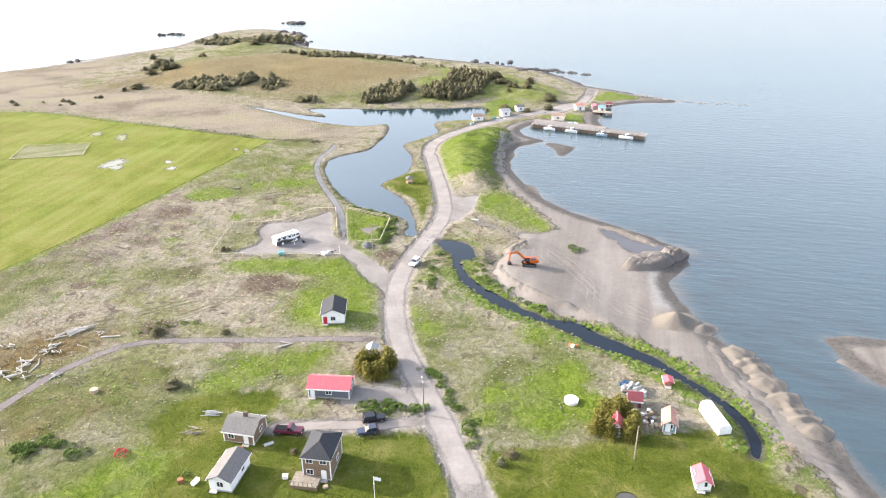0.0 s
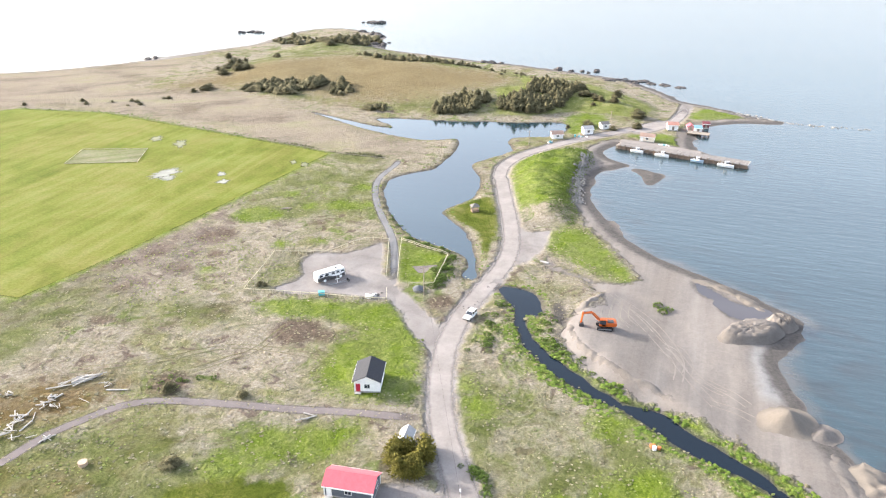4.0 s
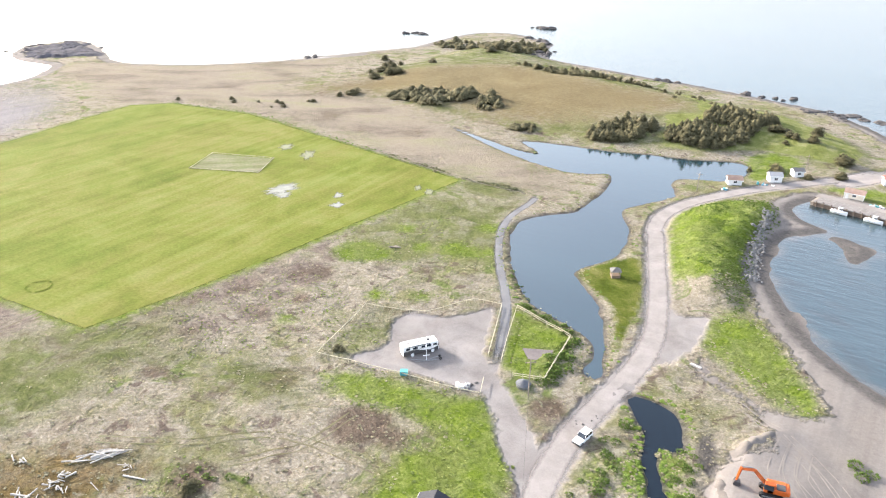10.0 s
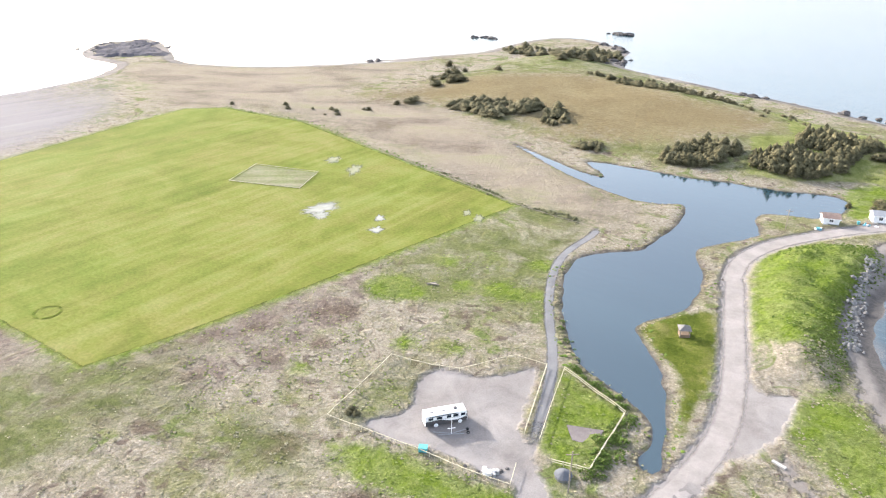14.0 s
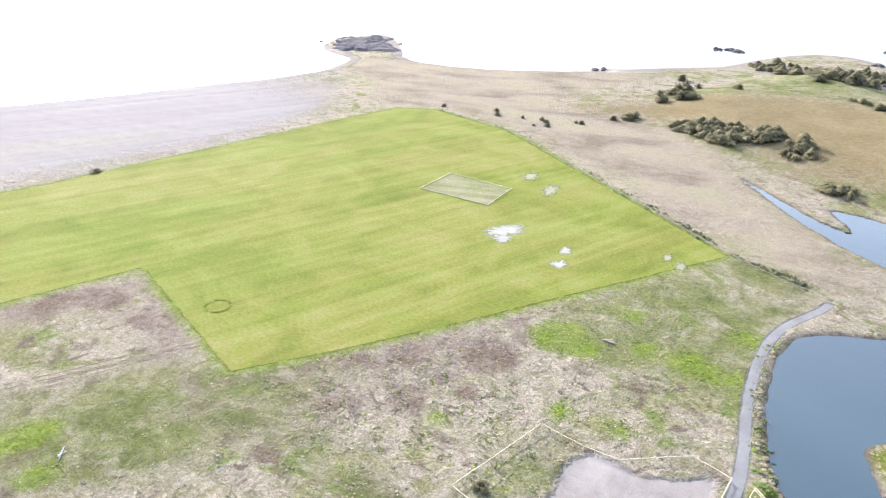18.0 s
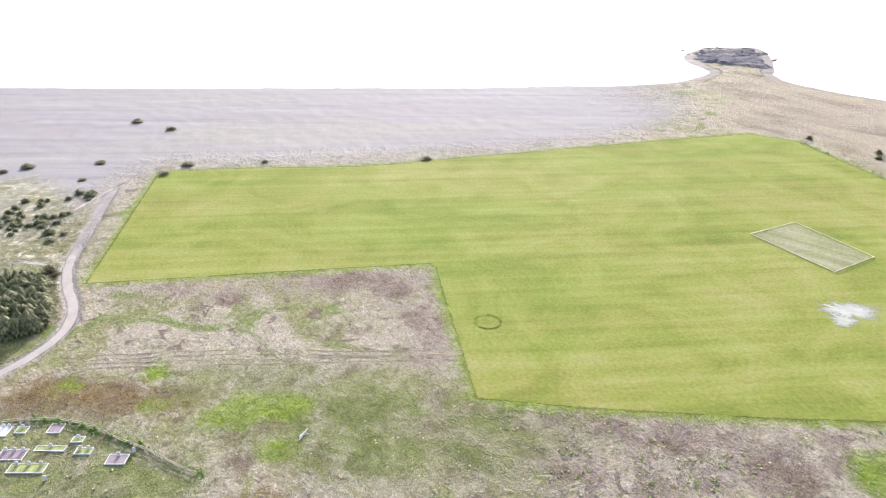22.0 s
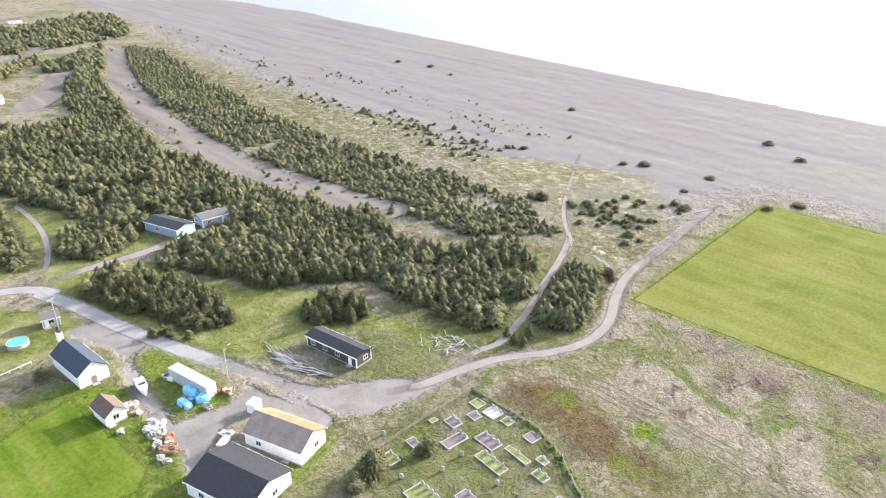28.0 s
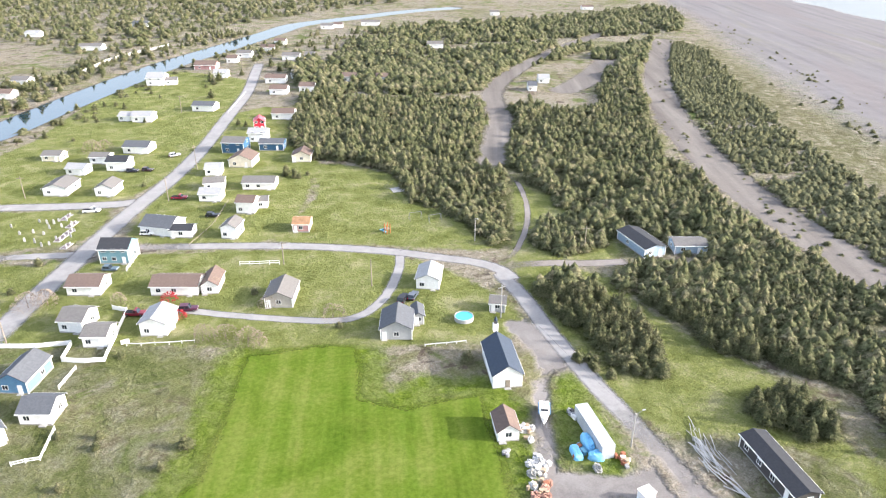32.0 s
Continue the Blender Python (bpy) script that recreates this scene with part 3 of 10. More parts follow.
# ---- materials ----
class Mat:
    """A node material with short ways to add its nodes."""

    def __init__(self, name, rough=0.8, metal=0.0, spec=0.3):
        self.m = bpy.data.materials.new(name)
        self.m.use_nodes = True
        self.t = self.m.node_tree
        self.b = self.t.nodes["Principled BSDF"]
        self.b.inputs["Roughness"].default_value = rough
        self.b.inputs["Metallic"].default_value = metal
        self.b.inputs["Specular IOR Level"].default_value = spec
        self.pos = self.t.nodes.new("ShaderNodeNewGeometry").outputs["Position"]
        self.obj = self.t.nodes.new("ShaderNodeTexCoord").outputs["Object"]

    def link(self, a, b):
        self.t.links.new(a, b)

    def put(self, socket, v):
        if hasattr(v, "is_output"):
            self.link(v, socket)
        elif isinstance(v, (tuple, list)):
            socket.default_value = (*v, 1.0) if len(v) == 3 else v
        else:
            socket.default_value = v

    def noise(self, scale, detail=3.0, rough=0.55, at=None, stretch=None, turn=0.0, distort=0.0):
        n = self.t.nodes.new("ShaderNodeTexNoise")
        n.inputs["Scale"].default_value, n.inputs["Detail"].default_value = scale, detail
        n.inputs["Roughness"].default_value, n.inputs["Distortion"].default_value = rough, distort
        v = at or self.pos
        if stretch:
            mp = self.t.nodes.new("ShaderNodeMapping")
            mp.vector_type = "TEXTURE"
            mp.inputs["Scale"].default_value = [1 / v for v in stretch]
            mp.inputs["Rotation"].default_value = (0, 0, radians(turn))
            self.link(v, mp.inputs["Vector"])
            v = mp.outputs["Vector"]
        self.link(v, n.inputs["Vector"])
        return n.outputs["Fac"]

    def ramp(self, fac, *stops):
        r = self.t.nodes.new("ShaderNodeValToRGB")
        e = r.color_ramp.elements
        while len(e) < len(stops):
            e.new(0.5)
        for k, (p, c) in zip(e, stops):
            k.position, k.color = p, ((c, c, c, 1) if isinstance(c, float) else (*c, 1))
        self.put(r.inputs["Fac"], fac)
        return r.outputs["Color"]

    def mix(self, fac, a, b, blend="MIX"):
        x = self.t.nodes.new("ShaderNodeMix")
        x.data_type, x.blend_type = "RGBA", blend
        self.put(x.inputs[0], fac)
        self.put(x.inputs[6], a)
        self.put(x.inputs[7], b)
        return x.outputs[2]

    def math(self, op, a, b=0.0, c=0.0):
        x = self.t.nodes.new("ShaderNodeMath")
        x.operation = op
        for s, v in zip(x.inputs, (a, b, c)):
            self.put(s, v)
        return x.outputs[0]

    def attr(self, name):
        a = self.t.nodes.new("ShaderNodeAttribute")
        a.attribute_name = name
        return a.outputs["Fac"]

    def edge(self, name, wobble, soft, shift=0.0):
        """0 outside and 1 inside a region that the mesh carries as a distance in metres, with a ragged border."""
        d = self.math("ADD", self.attr(name), self.math("MULTIPLY", self.math("SUBTRACT", self.noise(0.35, 5, 0.65), 0.5), wobble))
        r = self.t.nodes.new("ShaderNodeMapRange")
        r.interpolation_type = "SMOOTHSTEP"
        self.put(r.inputs[0], d)
        r.inputs[1].default_value, r.inputs[2].default_value = -soft + shift, soft + shift
        return r.outputs[0]

    def random(self):
        return self.t.nodes.new("ShaderNodeObjectInfo").outputs["Random"]

    def island(self):
        return self.t.nodes.new("ShaderNodeNewGeometry").outputs["Random Per Island"]

    def bump(self, height, strength=0.5, distance=0.1):
        n = self.t.nodes.new("ShaderNodeBump")
        n.inputs["Strength"].default_value, n.inputs["Distance"].default_value = strength, distance
        self.link(height, n.inputs["Height"])
        self.link(n.outputs["Normal"], self.b.inputs["Normal"])

    def fade(self):
        """A worn border, where the cover thins out over the soil."""
        gone = self.math("MULTIPLY", self.math("SUBTRACT", self.math("MULTIPLY", self.attr("bare"), 1.7), self.math("ADD", self.math("MULTIPLY", self.noise(0.5, 5, 0.75), 0.9), self.math("MULTIPLY", self.noise(3.0, 3, 0.7), 0.35))), 1.15)
        gone = self.math("MINIMUM", self.math("MAXIMUM", gone, 0.0), 1.0)
        clear, both = self.t.nodes.new("ShaderNodeBsdfTransparent"), self.t.nodes.new("ShaderNodeMixShader")
        self.link(gone, both.inputs[0])
        self.link(self.b.outputs[0], both.inputs[1])
        self.link(clear.outputs[0], both.inputs[2])
        self.link(both.outputs[0], self.t.nodes["Material Output"].inputs[0])

    def done(self, color=None, rough=None):
        if color is not None:
            self.put(self.b.inputs["Base Color"], color)
        if rough is not None:
            self.put(self.b.inputs["Roughness"], rough)
        return self.m


def ground_material():
    k = Mat("ground", 0.95, spec=0.03)
    patch = k.noise(0.024, 6, 0.62, distort=0.8)
    mid = k.noise(0.12, 5, 0.65, distort=0.4)
    fine = k.math("ADD", k.math("MULTIPLY", k.noise(1.5, 6, 0.74, distort=0.7), 0.56), k.math("MULTIPLY", k.noise(0.42, 5, 0.66, distort=1.2), 0.44))
    tuft = k.noise(3.2, 4, 0.75)
    blend = k.math("ADD", k.math("MULTIPLY", patch, 0.55), k.math("MULTIPLY", mid, 0.45))
    # dry straw, mauve-brown heath and green rough grass in drifts
    dry = k.ramp(fine, (0.34, (0.265, 0.225, 0.16)), (0.5, (0.465, 0.41, 0.32)), (0.64, (0.71, 0.645, 0.53)))
    olive = k.ramp(fine, (0.34, (0.14, 0.145, 0.05)), (0.5, (0.285, 0.285, 0.125)), (0.66, (0.49, 0.465, 0.27)))
    rough = k.ramp(fine, (0.25, (0.10, 0.14, 0.03)), (0.5, (0.20, 0.26, 0.07)), (0.75, (0.36, 0.40, 0.15)))
    c = k.mix(k.ramp(blend, (0.485, 0.0), (0.575, 0.85)), dry, olive)
    c = k.mix(k.ramp(k.noise(0.05, 5, 0.7, distort=1.2), (0.55, 0.0), (0.63, 0.9)), c, rough)
    heath = k.ramp(fine, (0.3, (0.115, 0.085, 0.065)), (0.7, (0.33, 0.265, 0.205)))
    c = k.mix(k.ramp(k.noise(0.075, 5, 0.65, distort=1.0), (0.575, 0.0), (0.67, 0.75)), c, heath)
    spot = k.noise(0.21, 4, 0.55, distort=0.8)
    c = k.mix(k.ramp(spot, (0.59, 0.0), (0.655, 0.8)), c, k.ramp(fine, (0.3, (0.10, 0.072, 0.062)), (0.7, (0.26, 0.195, 0.165))))
    trail = k.noise(0.09, 2, 0.4, stretch=(0.25, 2.2, 1), turn=25, distort=1.5)
    c = k.mix(k.ramp(trail, (0.485, 0.0), (0.5, 0.4), (0.515, 0.0)), c, (0.20, 0.195, 0.11))
    brown = k.ramp(fine, (0.36, (0.085, 0.062, 0.05)), (0.5, (0.20, 0.15, 0.115)), (0.64, (0.36, 0.29, 0.22)))
    c = k.mix(k.math("MULTIPLY", k.edge("brown", 3.6, 1.8), 0.95), c, brown)
    marsh = k.ramp(k.noise(0.4, 5, 0.7), (0.3, (0.125, 0.085, 0.03)), (0.5, (0.225, 0.16, 0.065)), (0.7, (0.36, 0.28, 0.14)))
    c = k.mix(k.math("MULTIPLY", k.edge("marsh", 22.0, 5.0), k.ramp(mid, (0.4, 1.0), (0.62, 0.5))), c, marsh)
    moor = k.ramp(k.math("ADD", k.math("MULTIPLY", k.noise(0.5, 5, 0.7, stretch=(1, 2.5, 1)), 0.6), k.math("MULTIPLY", patch, 0.4)), (0.34, (0.21, 0.165, 0.085)), (0.5, (0.31, 0.25, 0.135)), (0.66, (0.41, 0.345, 0.20)))
    lea = k.ramp(k.math("ADD", k.math("MULTIPLY", k.noise(0.03, 5, 0.6, stretch=(0.6, 1.4, 1), turn=20, distort=0.6), 0.75), k.math("MULTIPLY", fine, 0.25)), (0.38, (0.27, 0.225, 0.165)), (0.48, (0.41, 0.345, 0.275)), (0.55, (0.47, 0.405, 0.31)), (0.64, (0.44, 0.42, 0.26)))
    c = k.mix(k.math("MULTIPLY", k.edge("lea", 30.0, 16.0), 0.85), c, lea)
    c = k.mix(k.edge("moor", 60.0, 22.0), c, moor)
    mauve = k.ramp(k.math("ADD", k.math("MULTIPLY", fine, 0.5), k.math("MULTIPLY", mid, 0.5)), (0.36, (0.17, 0.125, 0.108)), (0.5, (0.34, 0.28, 0.235)), (0.64, (0.54, 0.47, 0.39)))
    c = k.mix(k.math("MULTIPLY", k.edge("heath", 18.0, 6.0), k.ramp(k.noise(0.13, 4, 0.6, distort=0.8), (0.42, 0.15), (0.58, 0.95))), c, mauve)
    sward = k.ramp(k.math("ADD", k.math("MULTIPLY", mid, 0.5), k.math("MULTIPLY", fine, 0.5)), (0.36, (0.10, 0.125, 0.028)), (0.5, (0.20, 0.23, 0.075)), (0.64, (0.37, 0.36, 0.18)))
    c = k.mix(k.math("MULTIPLY", k.edge("sward", 16.0, 6.0), k.ramp(k.noise(0.06, 5, 0.65, distort=0.8), (0.42, 0.95), (0.6, 0.3))), c, sward)
    lush = k.ramp(fine, (0.32, (0.07, 0.12, 0.010)), (0.48, (0.20, 0.285, 0.032)), (0.68, (0.40, 0.46, 0.105)))
    c = k.mix(k.math("MULTIPLY", k.edge("lush", 8.0, 2.2), k.ramp(mid, (0.40, 1.0), (0.66, 0.6))), c, lush)
    lawn = k.ramp(k.math("ADD", k.math("MULTIPLY", mid, 0.55), k.math("MULTIPLY", fine, 0.45)), (0.36, (0.16, 0.195, 0.045)), (0.5, (0.32, 0.35, 0.115)), (0.64, (0.53, 0.505, 0.28)))
    c = k.mix(k.edge("lawn", 6.0, 1.2), c, lawn)
    garden = k.ramp(k.math("ADD", k.math("MULTIPLY", mid, 0.6), k.math("MULTIPLY", fine, 0.4)), (0.36, (0.085, 0.125, 0.014)), (0.5, (0.17, 0.205, 0.034)), (0.64, (0.31, 0.30, 0.10)))
    c = k.mix(k.edge("garden", 5.0, 1.2), c, garden)
    # darker green-brown ground between the trees of the nearer woods
    wood_floor = k.ramp(fine, (0.32, (0.050, 0.060, 0.020)), (0.5, (0.105, 0.115, 0.042)), (0.68, (0.21, 0.20, 0.10)))
    c = k.mix(k.math("MULTIPLY", k.edge("wood_floor", 5.0, 1.4), k.ramp(mid, (0.42, 0.95), (0.64, 0.6))), c, wood_floor)
    # sand and shingle
    wrack = k.noise(0.055, 5, 0.6, stretch=(0.14, 2.4, 1), turn=76, distort=0.3)
    sand = k.ramp(k.math("ADD", k.math("MULTIPLY", wrack, 0.6), k.math("MULTIPLY", fine, 0.4)), (0.36, (0.215, 0.19, 0.172)), (0.5, (0.305, 0.274, 0.25)), (0.64, (0.40, 0.362, 0.33)))
    on_sand = k.edge("sand", 9.0, 1.2)
    c = k.mix(on_sand, c, sand)
    pebble = k.ramp(k.math("ADD", k.math("MULTIPLY", wrack, 0.7), k.math("MULTIPLY", fine, 0.3)), (0.34, (0.255, 0.238, 0.243)), (0.47, (0.315, 0.296, 0.30)), (0.57, (0.335, 0.315, 0.317)), (0.68, (0.40, 0.377, 0.372)))
    drift = k.noise(0.014, 5, 0.62, stretch=(0.35, 1.6, 1), turn=76, distort=0.6)
    pebble = k.mix(k.ramp(drift, (0.52, 0.0), (0.64, 0.55)), pebble, k.ramp(fine, (0.36, (0.25, 0.237, 0.185)), (0.62, (0.42, 0.395, 0.33))))
    pebble = k.mix(k.ramp(drift, (0.36, 0.6), (0.46, 0.0)), pebble, (0.33, 0.292, 0.286))
    c = k.mix(k.math("MULTIPLY", k.edge("silt", 4.0, 2.0), 0.75), c, k.ramp(k.math("ADD", k.math("MULTIPLY", wrack, 0.5), k.math("MULTIPLY", fine, 0.5)), (0.38, (0.29, 0.285, 0.28)), (0.5, (0.41, 0.405, 0.40)), (0.62, (0.52, 0.515, 0.50))))
    on_beach = k.edge("beach", 42.0, 17.0, 2.0)
    c = k.mix(on_beach, c, pebble)
    marram = k.noise(0.22, 6, 0.7, distort=0.9)
    dune = k.ramp(k.math("ADD", k.math("MULTIPLY", marram, 0.7), k.math("MULTIPLY", fine, 0.3)), (0.38, (0.14, 0.145, 0.062)), (0.5, (0.27, 0.255, 0.14)), (0.555, (0.40, 0.365, 0.25)), (0.61, (0.62, 0.56, 0.46)))
    c = k.mix(k.math("MULTIPLY", k.edge("dune", 24.0, 7.0), k.ramp(patch, (0.4, 1.0), (0.62, 0.6))), c, dune)
    gravel = k.ramp(k.math("ADD", k.math("MULTIPLY", mid, 0.8), k.math("MULTIPLY", tuft, 0.2)), (0.36, (0.275, 0.250, 0.236)), (0.62, (0.425, 0.393, 0.374)))
    on_gravel = k.edge("gravel", 3.5, 0.9)
    c = k.mix(on_gravel, c, gravel)
    bald = k.math("MAXIMUM", k.math("MAXIMUM", on_sand, on_beach), on_gravel)
    wet = k.ramp(fine, (0.36, (0.10, 0.094, 0.09)), (0.64, (0.215, 0.196, 0.18)))
    c = k.mix(k.edge("wet", 2.5, 1.2), c, wet)
    c = k.mix(k.math("SUBTRACT", 0.78, k.math("MULTIPLY", bald, 0.56)), c, k.ramp(tuft, (0.30, 0.46), (0.46, 0.80), (0.66, 1.06)), "MULTIPLY")
    c = k.mix(1.0, c, (0.51, 0.515, 0.515), "MULTIPLY")
    hummock = k.noise(0.42, 5, 0.68, distort=1.0)
    grown = k.math("SUBTRACT", 1.0, k.math("MULTIPLY", bald, 0.92))
    h = k.math("MULTIPLY", grown, k.math("ADD", k.math("ADD", fine, k.math("MULTIPLY", tuft, 0.45)), k.math("MULTIPLY", hummock, 1.3)))
    k.bump(h, 1.0, 0.7)
    return k.done(c)


def field_material(name, a, b, c2, turn, scale, spread=0.09):
    k = Mat(name, 0.95, spec=0.03)
    rows = k.noise(scale, 4, 0.6, stretch=(0.05, 1.0, 1), turn=turn)
    mid = k.noise(0.045, 6, 0.62, distort=0.8)
    fine = k.noise(1.1, 5, 0.7)
    f = k.math("ADD", k.math("ADD", k.math("MULTIPLY", rows, 0.36), k.math("MULTIPLY", mid, 0.46)), k.math("MULTIPLY", fine, 0.18))
    k.bump(fine, 0.5, 0.2)
    k.fade()
    hue = k.math("ADD", k.math("MULTIPLY", k.noise(0.022, 5, 0.6, stretch=(0.5, 1.4, 1), turn=turn, distort=0.8), 0.6), k.math("MULTIPLY", k.noise(0.16, 5, 0.65, distort=1.0), 0.4))
    col = k.ramp(f, (0.5 - spread, a), (0.5, b), (0.5 + spread, c2))
    col = k.mix(1.0, col, k.ramp(hue, (0.38, (0.93, 1.0, 0.90)), (0.5, (1.02, 1.0, 1.02)), (0.62, (1.14, 1.0, 1.28))), "MULTIPLY")
    return k.done(k.mix(1.0, col, k.ramp(fine, (0.3, 0.42), (0.65, 0.54)), "MULTIPLY"))


def gravel_material(name, dark, light, seam=0.0):
    k = Mat(name, 0.95, spec=0.2)
    mid = k.noise(0.16, 5, 0.65)
    fine = k.noise(3.5, 4, 0.75)
    f = k.math("ADD", k.math("MULTIPLY", mid, 0.5), k.math("ADD", k.math("MULTIPLY", fine, 0.28), k.math("MULTIPLY", k.noise(0.9, 5, 0.7, distort=0.6), 0.22)))
    k.bump(fine, 0.4, 0.05)
    k.fade()
    return k.done(k.mix(1.0, k.ramp(f, (0.38, dark), (0.62, light)), (0.60, 0.60, 0.60), "MULTIPLY"))


def water_material(name, deep, shallow, rough, wave):
    k = Mat(name, rough, spec=0.5)
    k.b.inputs["IOR"].default_value = 1.33
    big = k.noise(0.012, 4, 0.6, stretch=(0.3, 1.6, 1), turn=-12)
    ripple = k.noise(0.3, 4, 0.65, stretch=(0.4, 1.5, 1), turn=-12)
    k.bump(ripple, 0.35, wave)
    return k.done(k.ramp(big, (0.35, deep), (0.65, shallow)), k.ramp(big, (0.3, rough), (0.7, rough * 1.15)))


def plain(name, color, rough=0.7, vary=0.16, scale=1.2, metal=0.0, spec=0.3, rand=0.0, bump=0.0):
    """Paint, roofing, metal or stone: its colour with stains at two scales and an optional change from piece to piece."""
    k = Mat(name, rough, metal, spec)
    if max(color) < 0.7:
        color = tuple(v * 0.7 for v in color)
    n = k.math("ADD", k.math("MULTIPLY", k.noise(scale, 4, 0.65, at=k.obj), 0.6), k.math("MULTIPLY", k.noise(scale * 9, 3, 0.7, at=k.obj), 0.4))
    lo = tuple(v * (1 - 1.6 * vary) for v in color)
    hi = tuple(min(0.95, v * (1 + 1.2 * vary)) for v in color)
    c = k.ramp(n, (0.35, lo), (0.65, hi))
    if rand:
        c = k.mix(rand, c, k.ramp(k.random(), (0.0, 0.35), (1.0, 1.0)), "MULTIPLY")
    if bump:
        k.bump(n, 0.5, bump)
    return k.done(c)


def leaf_material(name, dark, mid, light, per_island=True):
    k = Mat(name, 0.8, spec=0.08)
    r = k.math("ADD", k.math("MULTIPLY", k.island() if per_island else k.random(), 0.30), k.math("ADD", k.math("MULTIPLY", k.noise(0.07, 3, 0.6), 0.25), k.math("MULTIPLY", k.noise(0.33, 3, 0.6), 0.45)))
    c = k.ramp(r, (0.2, dark), (0.5, mid), (0.8, light))
    c = k.mix(0.9, c, k.ramp(k.noise(1.9, 5, 0.72), (0.36, 0.48), (0.5, 0.88), (0.64, 1.28)), "MULTIPLY")
    k.bump(k.noise(2.6, 3, 0.7), 0.8, 0.25)
    return k.done(c)


GROUND = ground_material()
FIELD_MAT = field_material("hay_grass", (0.138, 0.182, 0.027), (0.234, 0.266, 0.056), (0.33, 0.338, 0.12), 80, 0.2, 0.16)
MOWN_MAT = field_material("mown_grass", (0.085, 0.155, 0.012), (0.16, 0.24, 0.028), (0.25, 0.30, 0.065), 84, 0.3, 0.13)
ROAD_MAT = gravel_material("gravel_road", (0.255, 0.231, 0.214), (0.41, 0.376, 0.352))
STREET_MAT = gravel_material("worn_asphalt", (0.31, 0.30, 0.30), (0.45, 0.44, 0.43))
PATH_MAT = gravel_material("grey_path_gravel", (0.16, 0.16, 0.165), (0.26, 0.26, 0.265))
TRACK_DARK = gravel_material("mauve_dirt_track", (0.145, 0.125, 0.122), (0.25, 0.22, 0.215))
TRACK_MAT = gravel_material("dirt_track", (0.25, 0.222, 0.20), (0.39, 0.353, 0.322))


def sea_material():
    """Deep water, with brown sand showing at the shore and beds of weed a little way out."""
    k = Mat("sea_water", 0.13, spec=0.9)
    k.b.inputs["IOR"].default_value = 1.5
    off = k.attr("offshore")
    big = k.noise(0.012, 4, 0.6, stretch=(0.3, 1.6, 1), turn=-12)
    c = k.ramp(big, (0.35, (0.012, 0.030, 0.036)), (0.65, (0.022, 0.044, 0.052)))
    weed = k.math("MULTIPLY", k.ramp(k.noise(0.09, 5, 0.65, stretch=(1.6, 0.5, 1), turn=60, distort=1.0), (0.50, 0.0), (0.62, 0.8)), k.ramp(k.math("MULTIPLY", off, 1 / 60), (0.02, 0.0), (0.06, 0.8), (0.2, 0.8), (0.4, 0.0)))
    c = k.mix(weed, c, (0.014, 0.018, 0.017))
    sandy = k.math("ADD", k.math("MULTIPLY", off, 1 / 60), k.math("MULTIPLY", k.math("SUBTRACT", k.noise(0.07, 4, 0.6), 0.5), 0.25))
    c = k.mix(k.ramp(sandy, (0.0, 0.6), (0.07, 0.0)), c, (0.085, 0.072, 0.058))
    k.bump(k.noise(0.3, 4, 0.65, stretch=(0.4, 1.5, 1), turn=-12), 0.35, 0.5)
    return k.done(c)


SEA_MAT = sea_material()
POND_MAT = water_material("pond_water", (0.010, 0.026, 0.036), (0.016, 0.036, 0.046), 0.05, 0.08)
POND_MAT.node_tree.nodes["Principled BSDF"].inputs["IOR"].default_value = 1.5
POND_MAT.node_tree.nodes["Principled BSDF"].inputs["Specular IOR Level"].default_value = 0.85
CREEK_MAT = water_material("creek_water", (0.003, 0.007, 0.013), (0.005, 0.011, 0.018), 0.05, 0.05)
CREEK_MAT.node_tree.nodes["Principled BSDF"].inputs["Specular IOR Level"].default_value = 0.38
POOL_MAT = water_material("tidal_pool_water", (0.045, 0.043, 0.05), (0.07, 0.066, 0.07), 0.08, 0.05)
